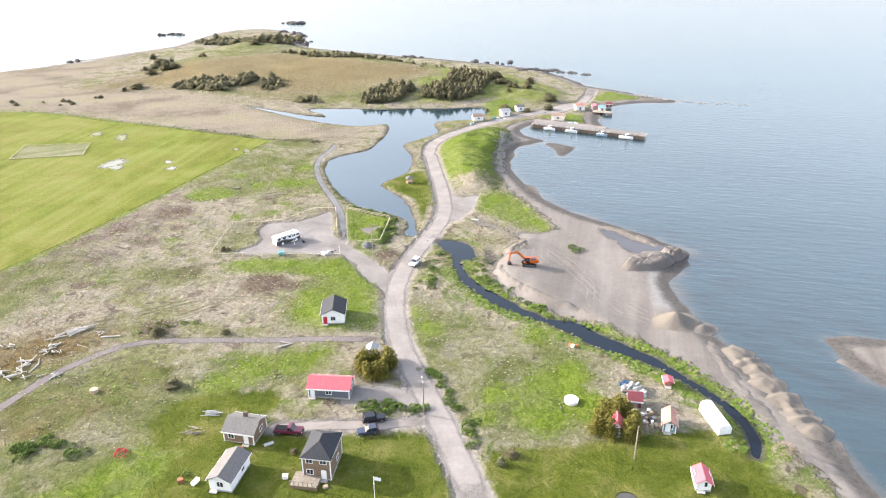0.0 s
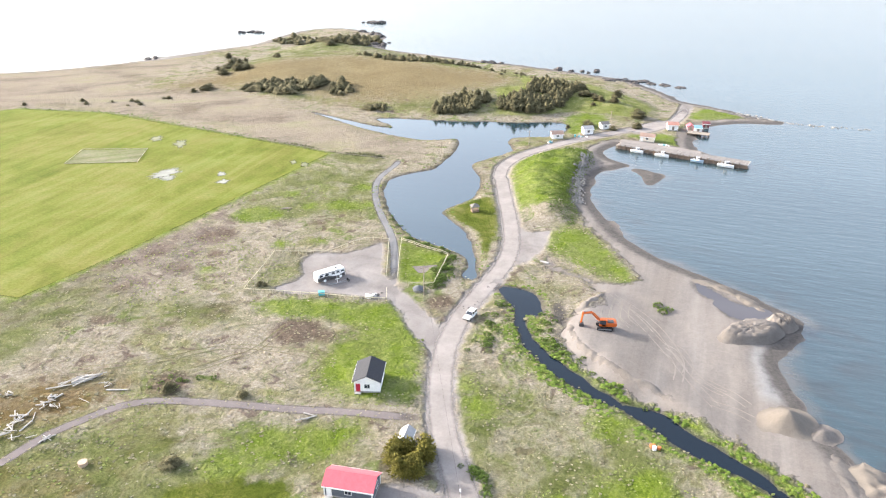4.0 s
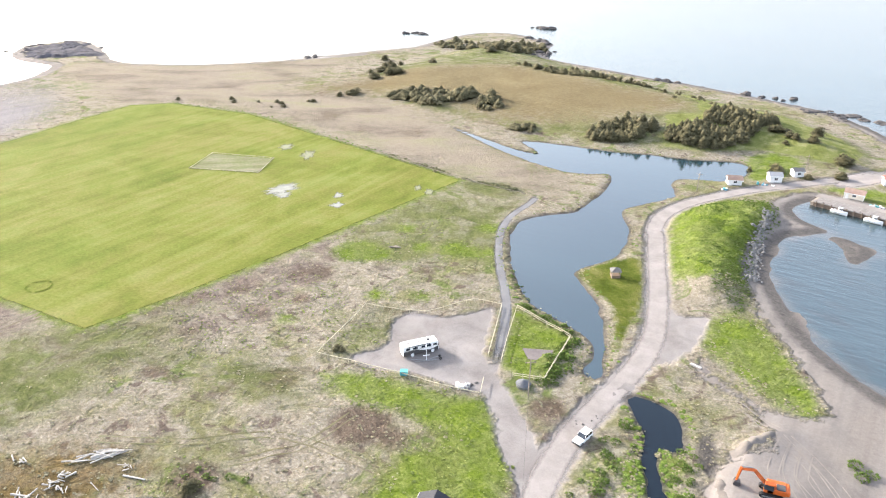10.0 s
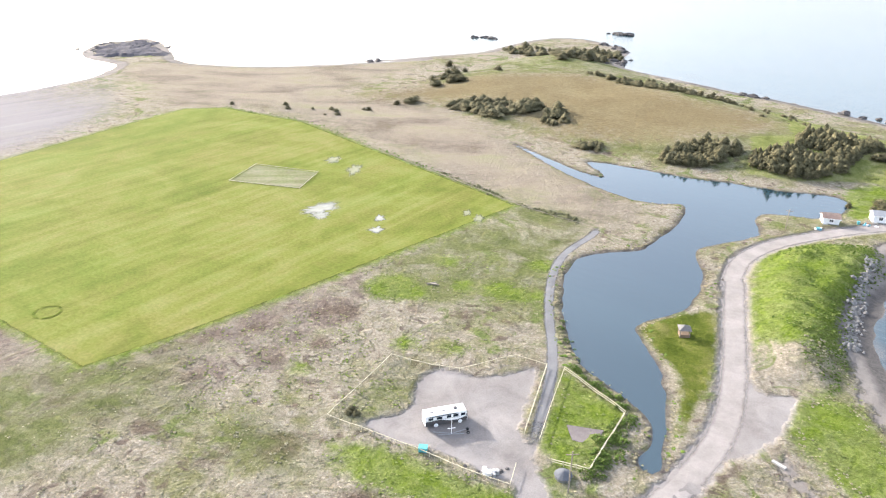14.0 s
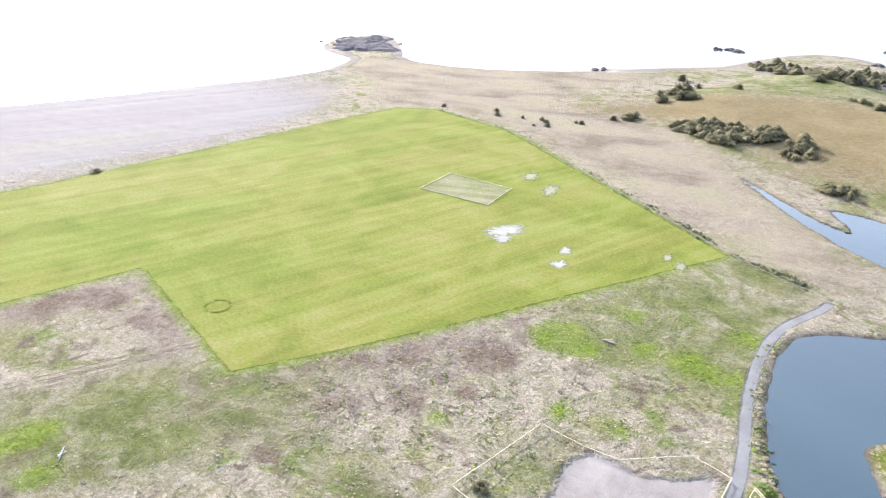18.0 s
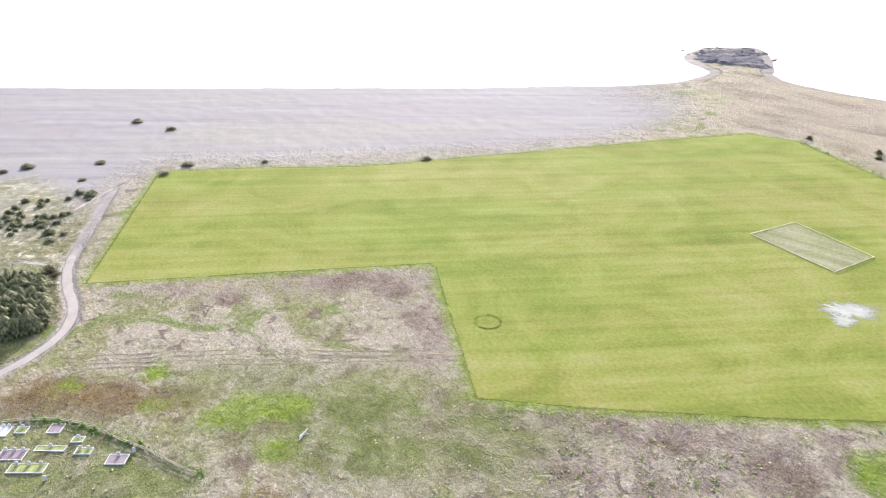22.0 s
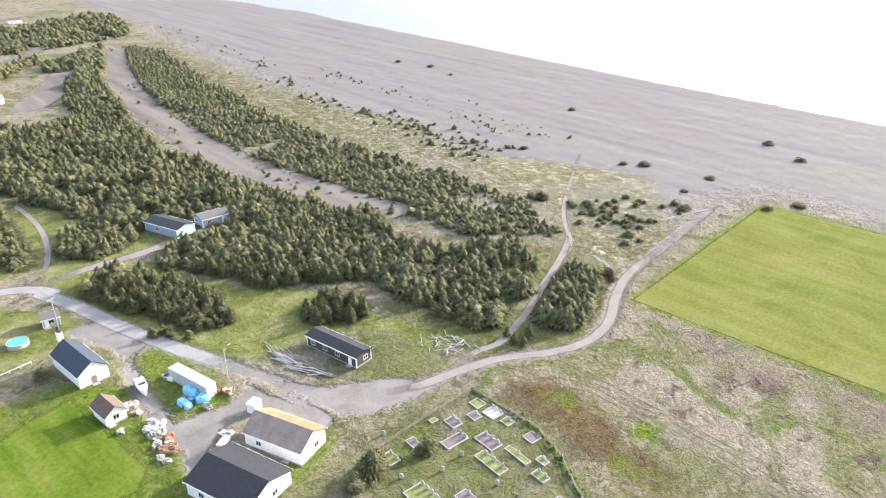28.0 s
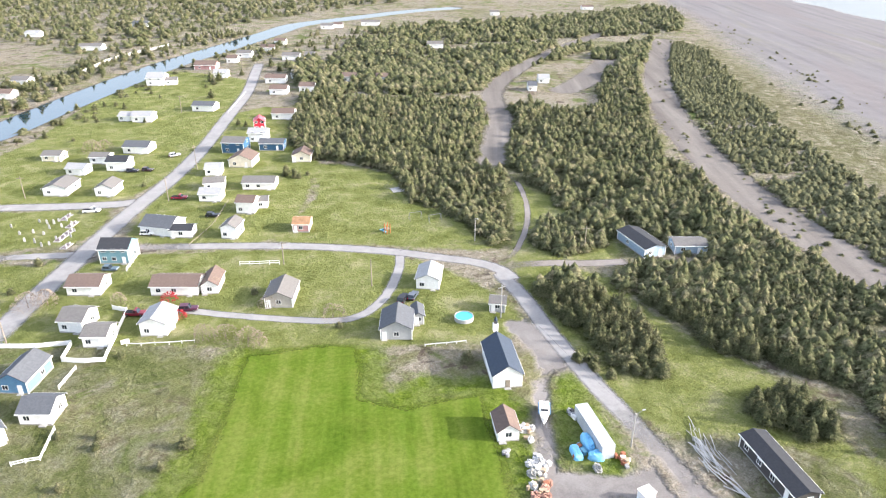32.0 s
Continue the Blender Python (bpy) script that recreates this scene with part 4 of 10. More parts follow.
PAINT = {
    "WHITE": plain("white_paint", (0.80, 0.80, 0.78), 0.6, 0.08),
    "CREAM": plain("cream_paint", (0.72, 0.66, 0.54), 0.6, 0.1),
    "BEIGE": plain("beige_siding", (0.52, 0.49, 0.44), 0.6, 0.1),
    "LIGHTGREY": plain("light_grey_siding", (0.50, 0.51, 0.52), 0.6, 0.08),
    "SLATE": plain("slate_grey_paint", (0.17, 0.19, 0.22), 0.6, 0.12),
    "CHAR": plain("charcoal_siding", (0.09, 0.085, 0.085), 0.6, 0.12),
    "BROWN": plain("brown_clapboard", (0.27, 0.19, 0.125), 0.7, 0.14),
    "ORANGE": plain("orange_red_paint", (0.55, 0.12, 0.06), 0.6, 0.14),
    "MAROON": plain("maroon_paint", (0.20, 0.05, 0.06), 0.6, 0.14),
    "TEAL": plain("teal_paint", (0.20, 0.33, 0.34), 0.6, 0.2),
    "TEALW": plain("teal_siding", (0.22, 0.40, 0.46), 0.6, 0.1),
    "BLUE": plain("blue_siding", (0.16, 0.33, 0.52), 0.6, 0.1),
    "PALEBLUE": plain("pale_blue_siding", (0.42, 0.54, 0.66), 0.6, 0.1),
    "NAVYB": plain("deep_blue_siding", (0.05, 0.14, 0.26), 0.6, 0.1),
    "PINKW": plain("pink_paint", (0.60, 0.34, 0.33), 0.6, 0.12),
    "REDW": plain("bright_red_paint", (0.55, 0.03, 0.06), 0.6, 0.1),
    "GREY": plain("grey_shingle", (0.18, 0.172, 0.166), 0.9, 0.14, 2.0),
    "DARK": plain("dark_shingle", (0.042, 0.045, 0.053), 0.85, 0.16, 2.0),
    "NAVY": plain("navy_shingle", (0.055, 0.075, 0.11), 0.8, 0.14, 2.0),
    "SLATER": plain("slate_shingle", (0.115, 0.124, 0.14), 0.85, 0.14, 2.0),
    "BROWNR": plain("brown_shingle", (0.175, 0.128, 0.108), 0.9, 0.16, 2.0),
    "RUST": plain("rusty_roof", (0.40, 0.24, 0.13), 0.9, 0.3, 0.3),
    "FADED": plain("faded_rusty_roof", (0.33, 0.235, 0.19), 0.9, 0.25, 0.3),
    "BROWNGREY": plain("grey_brown_shingle", (0.33, 0.265, 0.235), 0.9, 0.2, 0.4),
    "RED": plain("red_metal_roof", (0.66, 0.13, 0.16), 0.55, 0.1),
    "PINK": plain("faded_pink_roof", (0.50, 0.26, 0.20), 0.8, 0.2),
    "PALE": plain("pale_metal_roof", (0.38, 0.385, 0.39), 0.6, 0.1),
}
GLASS = plain("window_glass", (0.035, 0.045, 0.06), 0.08, 0.05, spec=0.6)
WOOD = plain("weathered_wood", (0.36, 0.31, 0.25), 0.85, 0.22, 1.6, rand=0.3)
DRIFT = plain("bleached_driftwood", (0.58, 0.55, 0.50), 0.85, 0.16, 1.6, rand=0.3)
BARK = plain("bark", (0.17, 0.13, 0.10), 0.95, 0.25, 2.0)
STEEL = plain("grey_steel", (0.33, 0.34, 0.35), 0.5, 0.12, metal=0.6)
RUBBER = plain("tyre_rubber", (0.025, 0.025, 0.026), 0.85, 0.1)
CONCRETE = plain("concrete", (0.45, 0.44, 0.42), 0.9, 0.14)
POINT_ROCK = plain("blackish_point_rock", (0.12, 0.115, 0.125), 1.0, 0.3, 0.2, spec=0.02)
ROCK = plain("dark_rock", (0.15, 0.14, 0.135), 0.95, 0.3, 0.4, rand=0.4, spec=0.05)
PALE_ROCK = plain("grey_armour_stone", (0.36, 0.35, 0.33), 0.95, 0.25, 0.6, rand=0.4, spec=0.05)
SPRUCE = leaf_material("spruce_needles", (0.040, 0.050, 0.020), (0.100, 0.106, 0.050), (0.215, 0.185, 0.115))
SCRUB = leaf_material("scrub_leaves", (0.052, 0.057, 0.027), (0.112, 0.114, 0.057), (0.195, 0.185, 0.105))
HEATH = leaf_material("dark_heath_bush", (0.05, 0.048, 0.025), (0.095, 0.087, 0.045), (0.165, 0.145, 0.08))
GREENB = leaf_material("green_bush", (0.05, 0.085, 0.016), (0.09, 0.135, 0.028), (0.155, 0.20, 0.055))
BLOSSOM = leaf_material("bare_budding_twigs", (0.18, 0.145, 0.115), (0.27, 0.22, 0.175), (0.37, 0.31, 0.25))
OLIVE = leaf_material("olive_needles", (0.06, 0.058, 0.012), (0.12, 0.108, 0.022), (0.20, 0.17, 0.045))
REDLEAF = leaf_material("red_leaves", (0.26, 0.02, 0.03), (0.40, 0.04, 0.05), (0.52, 0.09, 0.09))


# ---- helpers for shapes ----
def spline(pts, closed, n=4):
    p = np.array(pts, float)
    out = []
    count = len(p)
    for i in range(count if closed else count - 1):
        a, b, c, d = (p[(i + j) % count] if closed else p[min(max(i + j, 0), count - 1)] for j in (-1, 0, 1, 2))
        for s in range(n):
            u = s / n
            out.append(0.5 * (2 * b + (c - a) * u + (2 * a - 5 * b + 4 * c - d) * u * u + (3 * b - a - 3 * c + d) * u ** 3))
    if not closed:
        out.append(p[-1])
    return np.array(out)


def seg_dist(x, y, line, closed):
    best = np.full(x.shape, 1e9)
    ends = np.roll(line, -1, 0) if closed else line[1:]
    for (ax, ay), (bx, by) in zip(line, ends):
        dx, dy = bx - ax, by - ay
        u = np.clip(((x - ax) * dx + (y - ay) * dy) / (dx * dx + dy * dy + 1e-9), 0, 1)
        np.minimum(best, (x - ax - u * dx) ** 2 + (y - ay - u * dy) ** 2, out=best)
    return np.sqrt(best)


def inside(x, y, poly):
    r = np.zeros(x.shape, bool)
    for (ax, ay), (bx, by) in zip(poly, np.roll(poly, -1, 0)):
        if ay != by:
            r ^= ((ay > y) != (by > y)) & (x < (bx - ax) * (y - ay) / (by - ay) + ax)
    return r


def region(x, y, poly, far=30.0):
    """Distance in metres to a closed outline: positive inside, negative outside, cut at far."""
    poly = np.array(poly, float)
    out = np.full(x.shape, -far)
    (x0, y0), (x1, y1) = poly.min(0) - far, poly.max(0) + far
    k = (x > x0) & (x < x1) & (y > y0) & (y < y1)
    d = np.minimum(seg_dist(x[k], y[k], poly, True), far)
    out[k] = np.where(inside(x[k], y[k], poly), d, -d)
    return out


def strip(x, y, line, half, far=30.0):
    """The same for a band round an open line."""
    line = np.array(line, float)
    out = np.full(x.shape, -far)
    (x0, y0), (x1, y1) = line.min(0) - far - half, line.max(0) + far + half
    k = (x > x0) & (x < x1) & (y > y0) & (y < y1)
    out[k] = np.maximum(half - seg_dist(x[k], y[k], line, False), -far)
    return out


def vnoise(x, y, seed=0):
    """Smooth value noise in 0..1 for arrays."""
    xi, yi = np.floor(x).astype(np.int64), np.floor(y).astype(np.int64)
    fx, fy = x - xi, y - yi
    fx, fy = fx * fx * (3 - 2 * fx), fy * fy * (3 - 2 * fy)

    def corner(i, j):
        v = (i * 374761393 + j * 668265263 + seed * 982451653) & 0x7FFFFFFF
        v = ((v ^ (v >> 13)) * 1274126177) & 0x7FFFFFFF
        return ((v ^ (v >> 16)) & 0xFFFF) / 65535.0

    return (corner(xi, yi) * (1 - fx) + corner(xi + 1, yi) * fx) * (1 - fy) + (corner(xi, yi + 1) * (1 - fx) + corner(xi + 1, yi + 1) * fx) * fy


def mesh_of(name, verts, faces, material, smooth=False):
    me = bpy.data.meshes.new(name)
    me.from_pydata([tuple(map(float, v)) for v in verts], [], faces)
    me.materials.append(material)
    if smooth:
        me.shade_smooth()
    return me


def big_mesh(name, verts, tris, material):
    """A mesh of many triangles from arrays."""
    me = bpy.data.meshes.new(name)
    me.vertices.add(len(verts))
    me.vertices.foreach_set("co", np.asarray(verts, np.float32).ravel())
    me.loops.add(tris.size)
    me.loops.foreach_set("vertex_index", tris.ravel().astype(np.int32))
    me.polygons.add(len(tris))
    me.polygons.foreach_set("loop_start", np.arange(0, tris.size, tris.shape[1], dtype=np.int32))
    me.materials.append(material)
    me.update(calc_edges=True)
    return me


def part(name, bm, material, parent, label=""):
    me = bpy.data.meshes.new(name)
    bm.to_mesh(me)
    bm.free()
    me.materials.append(material)
    ob = new(name, me)
    ob.parent = parent
    return tagged(ob, label)


def thing(name, m, label, category, group="", kind=""):
    e = new(name)
    e.matrix_basis = m
    e.empty_display_size = 0.3
    return tagged(e, label, category, group, kind)


def box(bm, x0, x1, y0, y1, z0, z1, m=None, bevel=0.0):
    vs = [bm.verts.new((x, y, z)) for z in (z0, z1) for x, y in ((x0, y0), (x1, y0), (x1, y1), (x0, y1))]
    fs = [bm.faces.new([vs[i] for i in f]) for f in ((3, 2, 1, 0), (4, 5, 6, 7), (0, 1, 5, 4), (1, 2, 6, 5), (2, 3, 7, 6), (3, 0, 4, 7))]
    if bevel:
        bmesh.ops.bevel(bm, geom=list({e for f in fs for e in f.edges}), offset=bevel, segments=1, affect="EDGES")
    if m is not None:
        bmesh.ops.transform(bm, matrix=m, verts=vs)
    return bm


def boxed(*a, **k):
    return box(bmesh.new(), *a, **k)


def tube(bm, a, b, r0, r1=None, n=8):
    a, b = Vector(a), Vector(b)
    turn = (b - a).to_track_quat("Z", "Y").to_matrix()
    rings = [[bm.verts.new(p + turn @ Vector((r * math.cos(q * math.tau / n), r * math.sin(q * math.tau / n), 0))) for q in range(n)] for p, r in ((a, r0), (b, r0 if r1 is None else r1))]
    for q in range(n):
        bm.faces.new((rings[0][q], rings[0][(q + 1) % n], rings[1][(q + 1) % n], rings[1][q]))
    bm.faces.new(rings[0][::-1])
    bm.faces.new(rings[1])
    return bm


def prism(bm, outline, x0, x1):
    """A solid from an outline of (y, z) drawn out along x."""
    a = [bm.verts.new((x0, y, z)) for y, z in outline]
    b = [bm.verts.new((x1, y, z)) for y, z in outline]
    n = len(outline)
    bm.faces.new(a[::-1])
    bm.faces.new(b)
    for i in range(n):
        bm.faces.new((a[i], a[(i + 1) % n], b[(i + 1) % n], b[i]))
    bmesh.ops.recalc_face_normals(bm, faces=bm.faces[:])
    return bm


# ---- the land ----
COAST = SHORE_EAST[:-2] + SHORE_HARBOUR[1:] + SHORE_NORTH + SHORE_WEST + SHORE_SOUTH
COAST_LINE = spline(COAST, False, 3)
REST = [(-800, -1100), (-1400, -3000), (-1800, -4600), (4600, -4600), (4600, -900), (420, 90), (160, 136), (104, 139.5), (91, 140.5), (91.5, 129), (97, 118), (104, 100), (106, 50), (108, -60), (100, -170), (84, -176), (86, -100), (84, 0), (80, 60)]
LAND = np.concatenate([COAST_LINE, np.array(REST, float)])
POND_LINE = spline(POND, True, 3)
SMALL_LINE = spline(SMALL_POND, True, 3)
CREEK_BANKS = np.concatenate([spline(CREEK_WEST, False, 3), spline(CREEK_EAST, False, 3)[::-1]])
RIVER_LINE = spline([(92, -120)] + RIVER, False, 4)


def steps(lo, hi, bands):
    """Grid lines: fine within the bands, ever wider outside them."""
    v = [bands[0][0]]
    for a, b, s in bands:
        v += list(np.linspace(v[-1], b, max(1, round((b - v[-1]) / s)) + 1)[1:])
    s = bands[0][2]
    while v[0] > lo:
        s *= 1.16
        v.insert(0, v[0] - s)
    s = bands[-1][2]
    while v[-1] < hi:
        s *= 1.16
        v.append(v[-1] + s)
    return np.array(v)


GX = steps(-4700, 4700, [(-480, -72, 2.4), (-72, 100, 1.5), (100, 160, 3.0)])
GY = steps(-4700, 4700, [(-650, -230, 5.0), (-230, 86, 2.4), (86, 262, 1.5), (262, 480, 2.4), (480, 660, 4.0)])
gx, gy = np.meshgrid(GX, GY)
px_, py_ = gx.ravel(), gy.ravel()
d_land = np.maximum(region(px_, py_, LAND), region(px_, py_, spline(SPIT_ISLE, True, 3)) + 0.4)
d_pond = np.maximum(region(px_, py_, POND_LINE), region(px_, py_, SMALL_LINE)) + (vnoise(px_ / 3.2, py_ / 3.2, 63) - 0.55) * 1.1
d_creek = region(px_, py_, CREEK_BANKS) + (vnoise(px_ / 3.5, py_ / 3.5, 61) - 0.5) * 0.9
d_river = strip(px_, py_, RIVER_LINE, 11.0)
d_fresh = np.maximum(np.maximum(d_pond, d_creek), d_river)
d_mound = region(px_, py_, spline(MOUND, True, 3))
d_head = region(px_, py_, spline(HEAD, True, 3), 60)
WATER_Z = -0.5


def smooth(v, a, b):
    u = np.clip((v - a) / (b - a), 0, 1)
    return u * u * (3 - 2 * u)


d_field = np.maximum(region(px_, py_, np.array(FIELD)), region(px_, py_, np.array(MOWN)))
d_road = np.full(px_.shape, -30.0)
for road_line, road_half in ((ROAD_MAIN, 3.2), (ROAD_VILLAGE, 2.6), (STREET, 3.9), (STREET_CROSS, 3.6), (LANE, 1.8), (LANE_LEFT, 2.4), (LANE_EAST, 2.4), (LANE_NORTH, 2.0), (TRACK_WOODS, 1.6), (TRACK_WEST, 1.7), (PATH_POND, 1.6), (ROAD_LOT, 2.2), (DRIVE_HOUSES, 1.8)):
    d_road = np.maximum(d_road, strip(px_, py_, spline(road_line, False, 4), road_half))
lumps = vnoise(px_ / 5, py_ / 5, 1) * 0.6 + vnoise(px_ / 2.3, py_ / 2.3, 2) * 0.4
flat = smooth(np.maximum(np.abs(px_ + 80), 0), 4000, 4600)
high = (lumps - 0.5) * 0.55 * smooth(-d_field, -2.0, 3.5) * smooth(-d_road, 0.0, 4.0) - 0.03 + smooth(d_mound, -1, 9) * (2.5 + 1.3 * lumps) + smooth(d_head, -2, 40) * (4.0 + 3.0 * vnoise(px_ / 60, py_ / 60, 4))
far_hill = smooth(-py_, 700, 2500) * smooth(px_, -900, 200) * 30
high = high + far_hill
shore = WATER_Z + np.minimum(d_land * 0.09, 0.75) + (lumps - 0.5) * 0.12
bank = WATER_Z - 0.02 - d_fresh * 0.2
height = np.minimum(np.minimum(high, shore + np.maximum(high, 0)), np.where(d_fresh > -4, bank + np.maximum(-d_fresh - 2.0, 0) * 0.3, 99))
d_pit = region(px_, py_, spline(PIT, True, 3))
height = height + 1.35 * smooth(d_pit + (lumps - 0.5) * 2.2, -0.7, 1.1) * (1 - smooth(px_ + 0.25 * (py_ - 170), 22, 46))
d_pool = region(px_, py_, spline(WET_POOL, True, 3)) + (vnoise(px_ / 4, py_ / 4, 66) - 0.5) * 2.4
in_pool = smooth(d_pool, -1.4, 0.8)
height = height * (1 - in_pool) + (POOL_Z - 0.08) * in_pool
height = np.maximum(height, -3.0)
verts = np.stack([px_, py_, height], 1)
nx = len(GX)
idx = np.arange(len(px_)).reshape(len(GY), nx)
quads = np.stack([idx[:-1, :-1], idx[:-1, 1:], idx[1:, 1:], idx[1:, :-1]], -1).reshape(-1, 4)
ground_mesh = big_mesh("ground", verts, quads, GROUND)
ground_mesh.shade_smooth()
ground = tagged(new("ground", ground_mesh), "rough coastal grassland with straw, heath and shingle beach", "ground", kind="structure")


def z_at(x, y):
    i = min(max(int(np.searchsorted(GX, x)) - 1, 0), nx - 2)
    j = min(max(int(np.searchsorted(GY, y)) - 1, 0), len(GY) - 2)
    u, v = (x - GX[i]) / (GX[i + 1] - GX[i]), (y - GY[j]) / (GY[j + 1] - GY[j])
    h = height.reshape(len(GY), nx)
    return float((h[j, i] * (1 - u) + h[j, i + 1] * u) * (1 - v) + (h[j + 1, i] * (1 - u) + h[j + 1, i + 1] * u) * v)


def layer(name, *fields):
    a = ground_mesh.attributes.new(name, "FLOAT", "POINT")
    v = fields[0]
    for f in fields[1:]:
        v = np.maximum(v, f)
    a.data.foreach_set("value", v.astype(np.float32))
    return v


def area(pts, n=3):
    return region(px_, py_, spline(pts, True, n))


def band(pts, half):
    return strip(px_, py_, spline(pts, False, 3), half)


beach_poly = BEACH + [(-420, 420), (-480, 300), (-520, 100), (-640, -150), (-800, -640), (-1400, -3000), (-1000, -3000)]
coast_band = 7.0 - np.abs(d_land)
coast_band = np.where(d_land > -5, np.where(d_land < 0, 7.0, 7.0 - d_land), -30)
sand_poly = SAND + [(84, 80), (100, 100), (90, 140), (70, 190), (70, 240), (45, 250), (36, 290), (46, 322)]
L_FIELD = d_field
L_BEACH = layer("beach", region(px_, py_, np.array(beach_poly)) - 45 * smooth(py_, 250, 440))
L_SAND = layer("sand", area(sand_poly, 2), coast_band, band(STRIP1, 8.5), band(STRIP2, 6.0), band(STRIP3, 9.0), area(BAR, 2))
L_GRAVEL = layer("gravel", area(YARD), area(HALL_PARKING), area(JUNCTION), band(YARD_LANE, 1.8), area(LOT), area(APRON), band(ROAD_MAIN, 3.6), band(ROAD_LOT, 3.0), area(LOT_THROAT), area(QUAY), band(PATH_POND, 0.9), band(ROAD_VILLAGE, 2.0), band(DRIVE_HOUSES, 1.9), band(DRIVE_RED, 2.6))
def patches(*lists):
    """Single round patches as one field of distances."""
    v = np.full(px_.shape, -30.0)
    for x, y, r in [q for part_list in lists for q in part_list]:
        v = np.maximum(v, r * 1.25 - np.hypot(px_ - x, py_ - y))
    return v


layer("brown", patches(BROWN_SPOTS, BROWN_SPOTS_2))
L_LUSH = layer("lush", area(DITCH_GREEN), patches(GREEN_SPOTS, GREEN_SPOTS_2), area(YARD_ISLAND), area(HALL_GRASS), area(STORE_GRASS), area(HARBOUR_GREEN_A), area(HARBOUR_GREEN_B), area(SPIT_GREEN), np.minimum(d_mound, -area(MOUND_FOOT)), area(CABIN_GREEN), area(GREEN_BANK), d_creek + 3.4 + (vnoise(px_ / 7, py_ / 7, 65) - 0.5) * 5, area(YARD_GREEN), area(RANK_C), area(RANK_D) - 1, area(FENCE_GREEN), area(MOWN) + 4.0, region(px_, py_, np.array(FIELD)) + 1.0)
L_GARDEN = layer("garden", area(LAWN_BACK), area(LAWN_HOUSES), area(LAWN_EAST), area(GAZEBO_GREEN))
L_LAWN = layer("lawn", np.minimum(np.minimum(area(HEAD) - 7, -area(MOOR) - 3), px_ + 15) - 6 * vnoise(px_ / 15, py_ / 15, 68), area(VILLAGE_GREEN_A), area(VILLAGE_GREEN_B), area(VILLAGE_GREEN_C), area(VILLAGE_GREEN_D), area(VILLAGE_GREEN_E), area(VILLAGE_GREEN_F), area(WOOD_GRASS) - 2.0, area(WOOD_GRASS_2) - 1.0)
layer("moor", region(px_, py_, spline(MOOR, True, 3), 90.0))
layer("dune", area(DUNE))
layer("lea", area(LEA))
layer("heath", area(HEATH_A), area(HEATH_B), area(HEATH_C))
layer("sward", area(CEMETERY) + 3, area(UNMOWN), area(RANK_E), area(LOT_TURF), area(LUSH_EAST), area(LUSH_WEST), area(PLAIN_GREEN_E), area(WOOD_GRASS), area(WOOD_GRASS_2), area(PLAIN_GREEN_B) - 2, np.minimum(area(HEAD) - 8, -area(MOOR)), area(PLAIN_GREEN_C), area(PLAIN_GREEN_D), area(WOOD_LEA))
layer("wood_floor", *[area(w) for w in (WOOD_1, WOOD_2, WOOD_2B, WOOD_3, WOOD_3B, WOOD_3C, WOOD_5, WOOD_9, WOOD_B)])
layer("marsh", area(MARSH_C), area(MARSH_A), area(MARSH_B))
layer("wet", np.where((d_land > -9) & (py_ > 60) & (px_ > -60), 1.9 - np.abs(d_land - 1.0) * 0.8, -30), np.where((d_land > 0) & (py_ > 60) & (px_ > -60), 0.9 - np.abs(d_land - 5.0 - 3.0 * vnoise(px_ / 14, py_ / 14, 71)) * 1.2 - 2.2 * vnoise(px_ / 9, py_ / 9, 72) - 6 * (1 - smooth(py_, 205, 225)), -30), np.minimum(d_fresh + 0.9, 1.0), d_pool + 0.6, area(MUD_POOL))
layer("silt", area(SILT))


def swell(line, by):
    """An outline pushed outwards by some metres."""
    line = np.array(line, float)
    t = np.roll(line, -1, 0) - np.roll(line, 1, 0)
    n = np.stack([t[:, 1], -t[:, 0]], 1) / (np.hypot(t[:, 0], t[:, 1])[:, None] + 1e-9)
    if np.cross(np.roll(line, -1, 0) - line, line - line.mean(0)).sum() > 0:
        n = -n
    return line + n * by


def flat_sheet(name, outline, z, material, label, category, soft=0.0):
    """A level sheet; soft: the width of a border that thins out."""
    bm = bmesh.new()
    ring = [bm.verts.new((x, y, z - (0.03 if soft else 0.0))) for x, y in outline]
    bare = [0.0] * len(ring)
    if soft:
        bare = [1.0] * len(ring) + bare
        inner = [bm.verts.new((x, y, z)) for x, y in swell(outline, -soft)]
        for i in range(len(ring)):
            j = (i + 1) % len(ring)
            bm.faces.new((ring[i], ring[j], inner[j], inner[i]))
        ring = inner
    f = bm.faces.new(ring)
    bmesh.ops.triangulate(bm, faces=[f])
    for f in bm.faces:
        f.normal_update()
        if f.normal.z < 0:
            f.normal_flip()
    me = bpy.data.meshes.new(name)
    bm.to_mesh(me)
    bm.free()
    me.materials.append(material)
    me.attributes.new("bare", "FLOAT", "POINT").data.foreach_set("value", bare)
    return tagged(new(name, me), label, category, kind="structure")


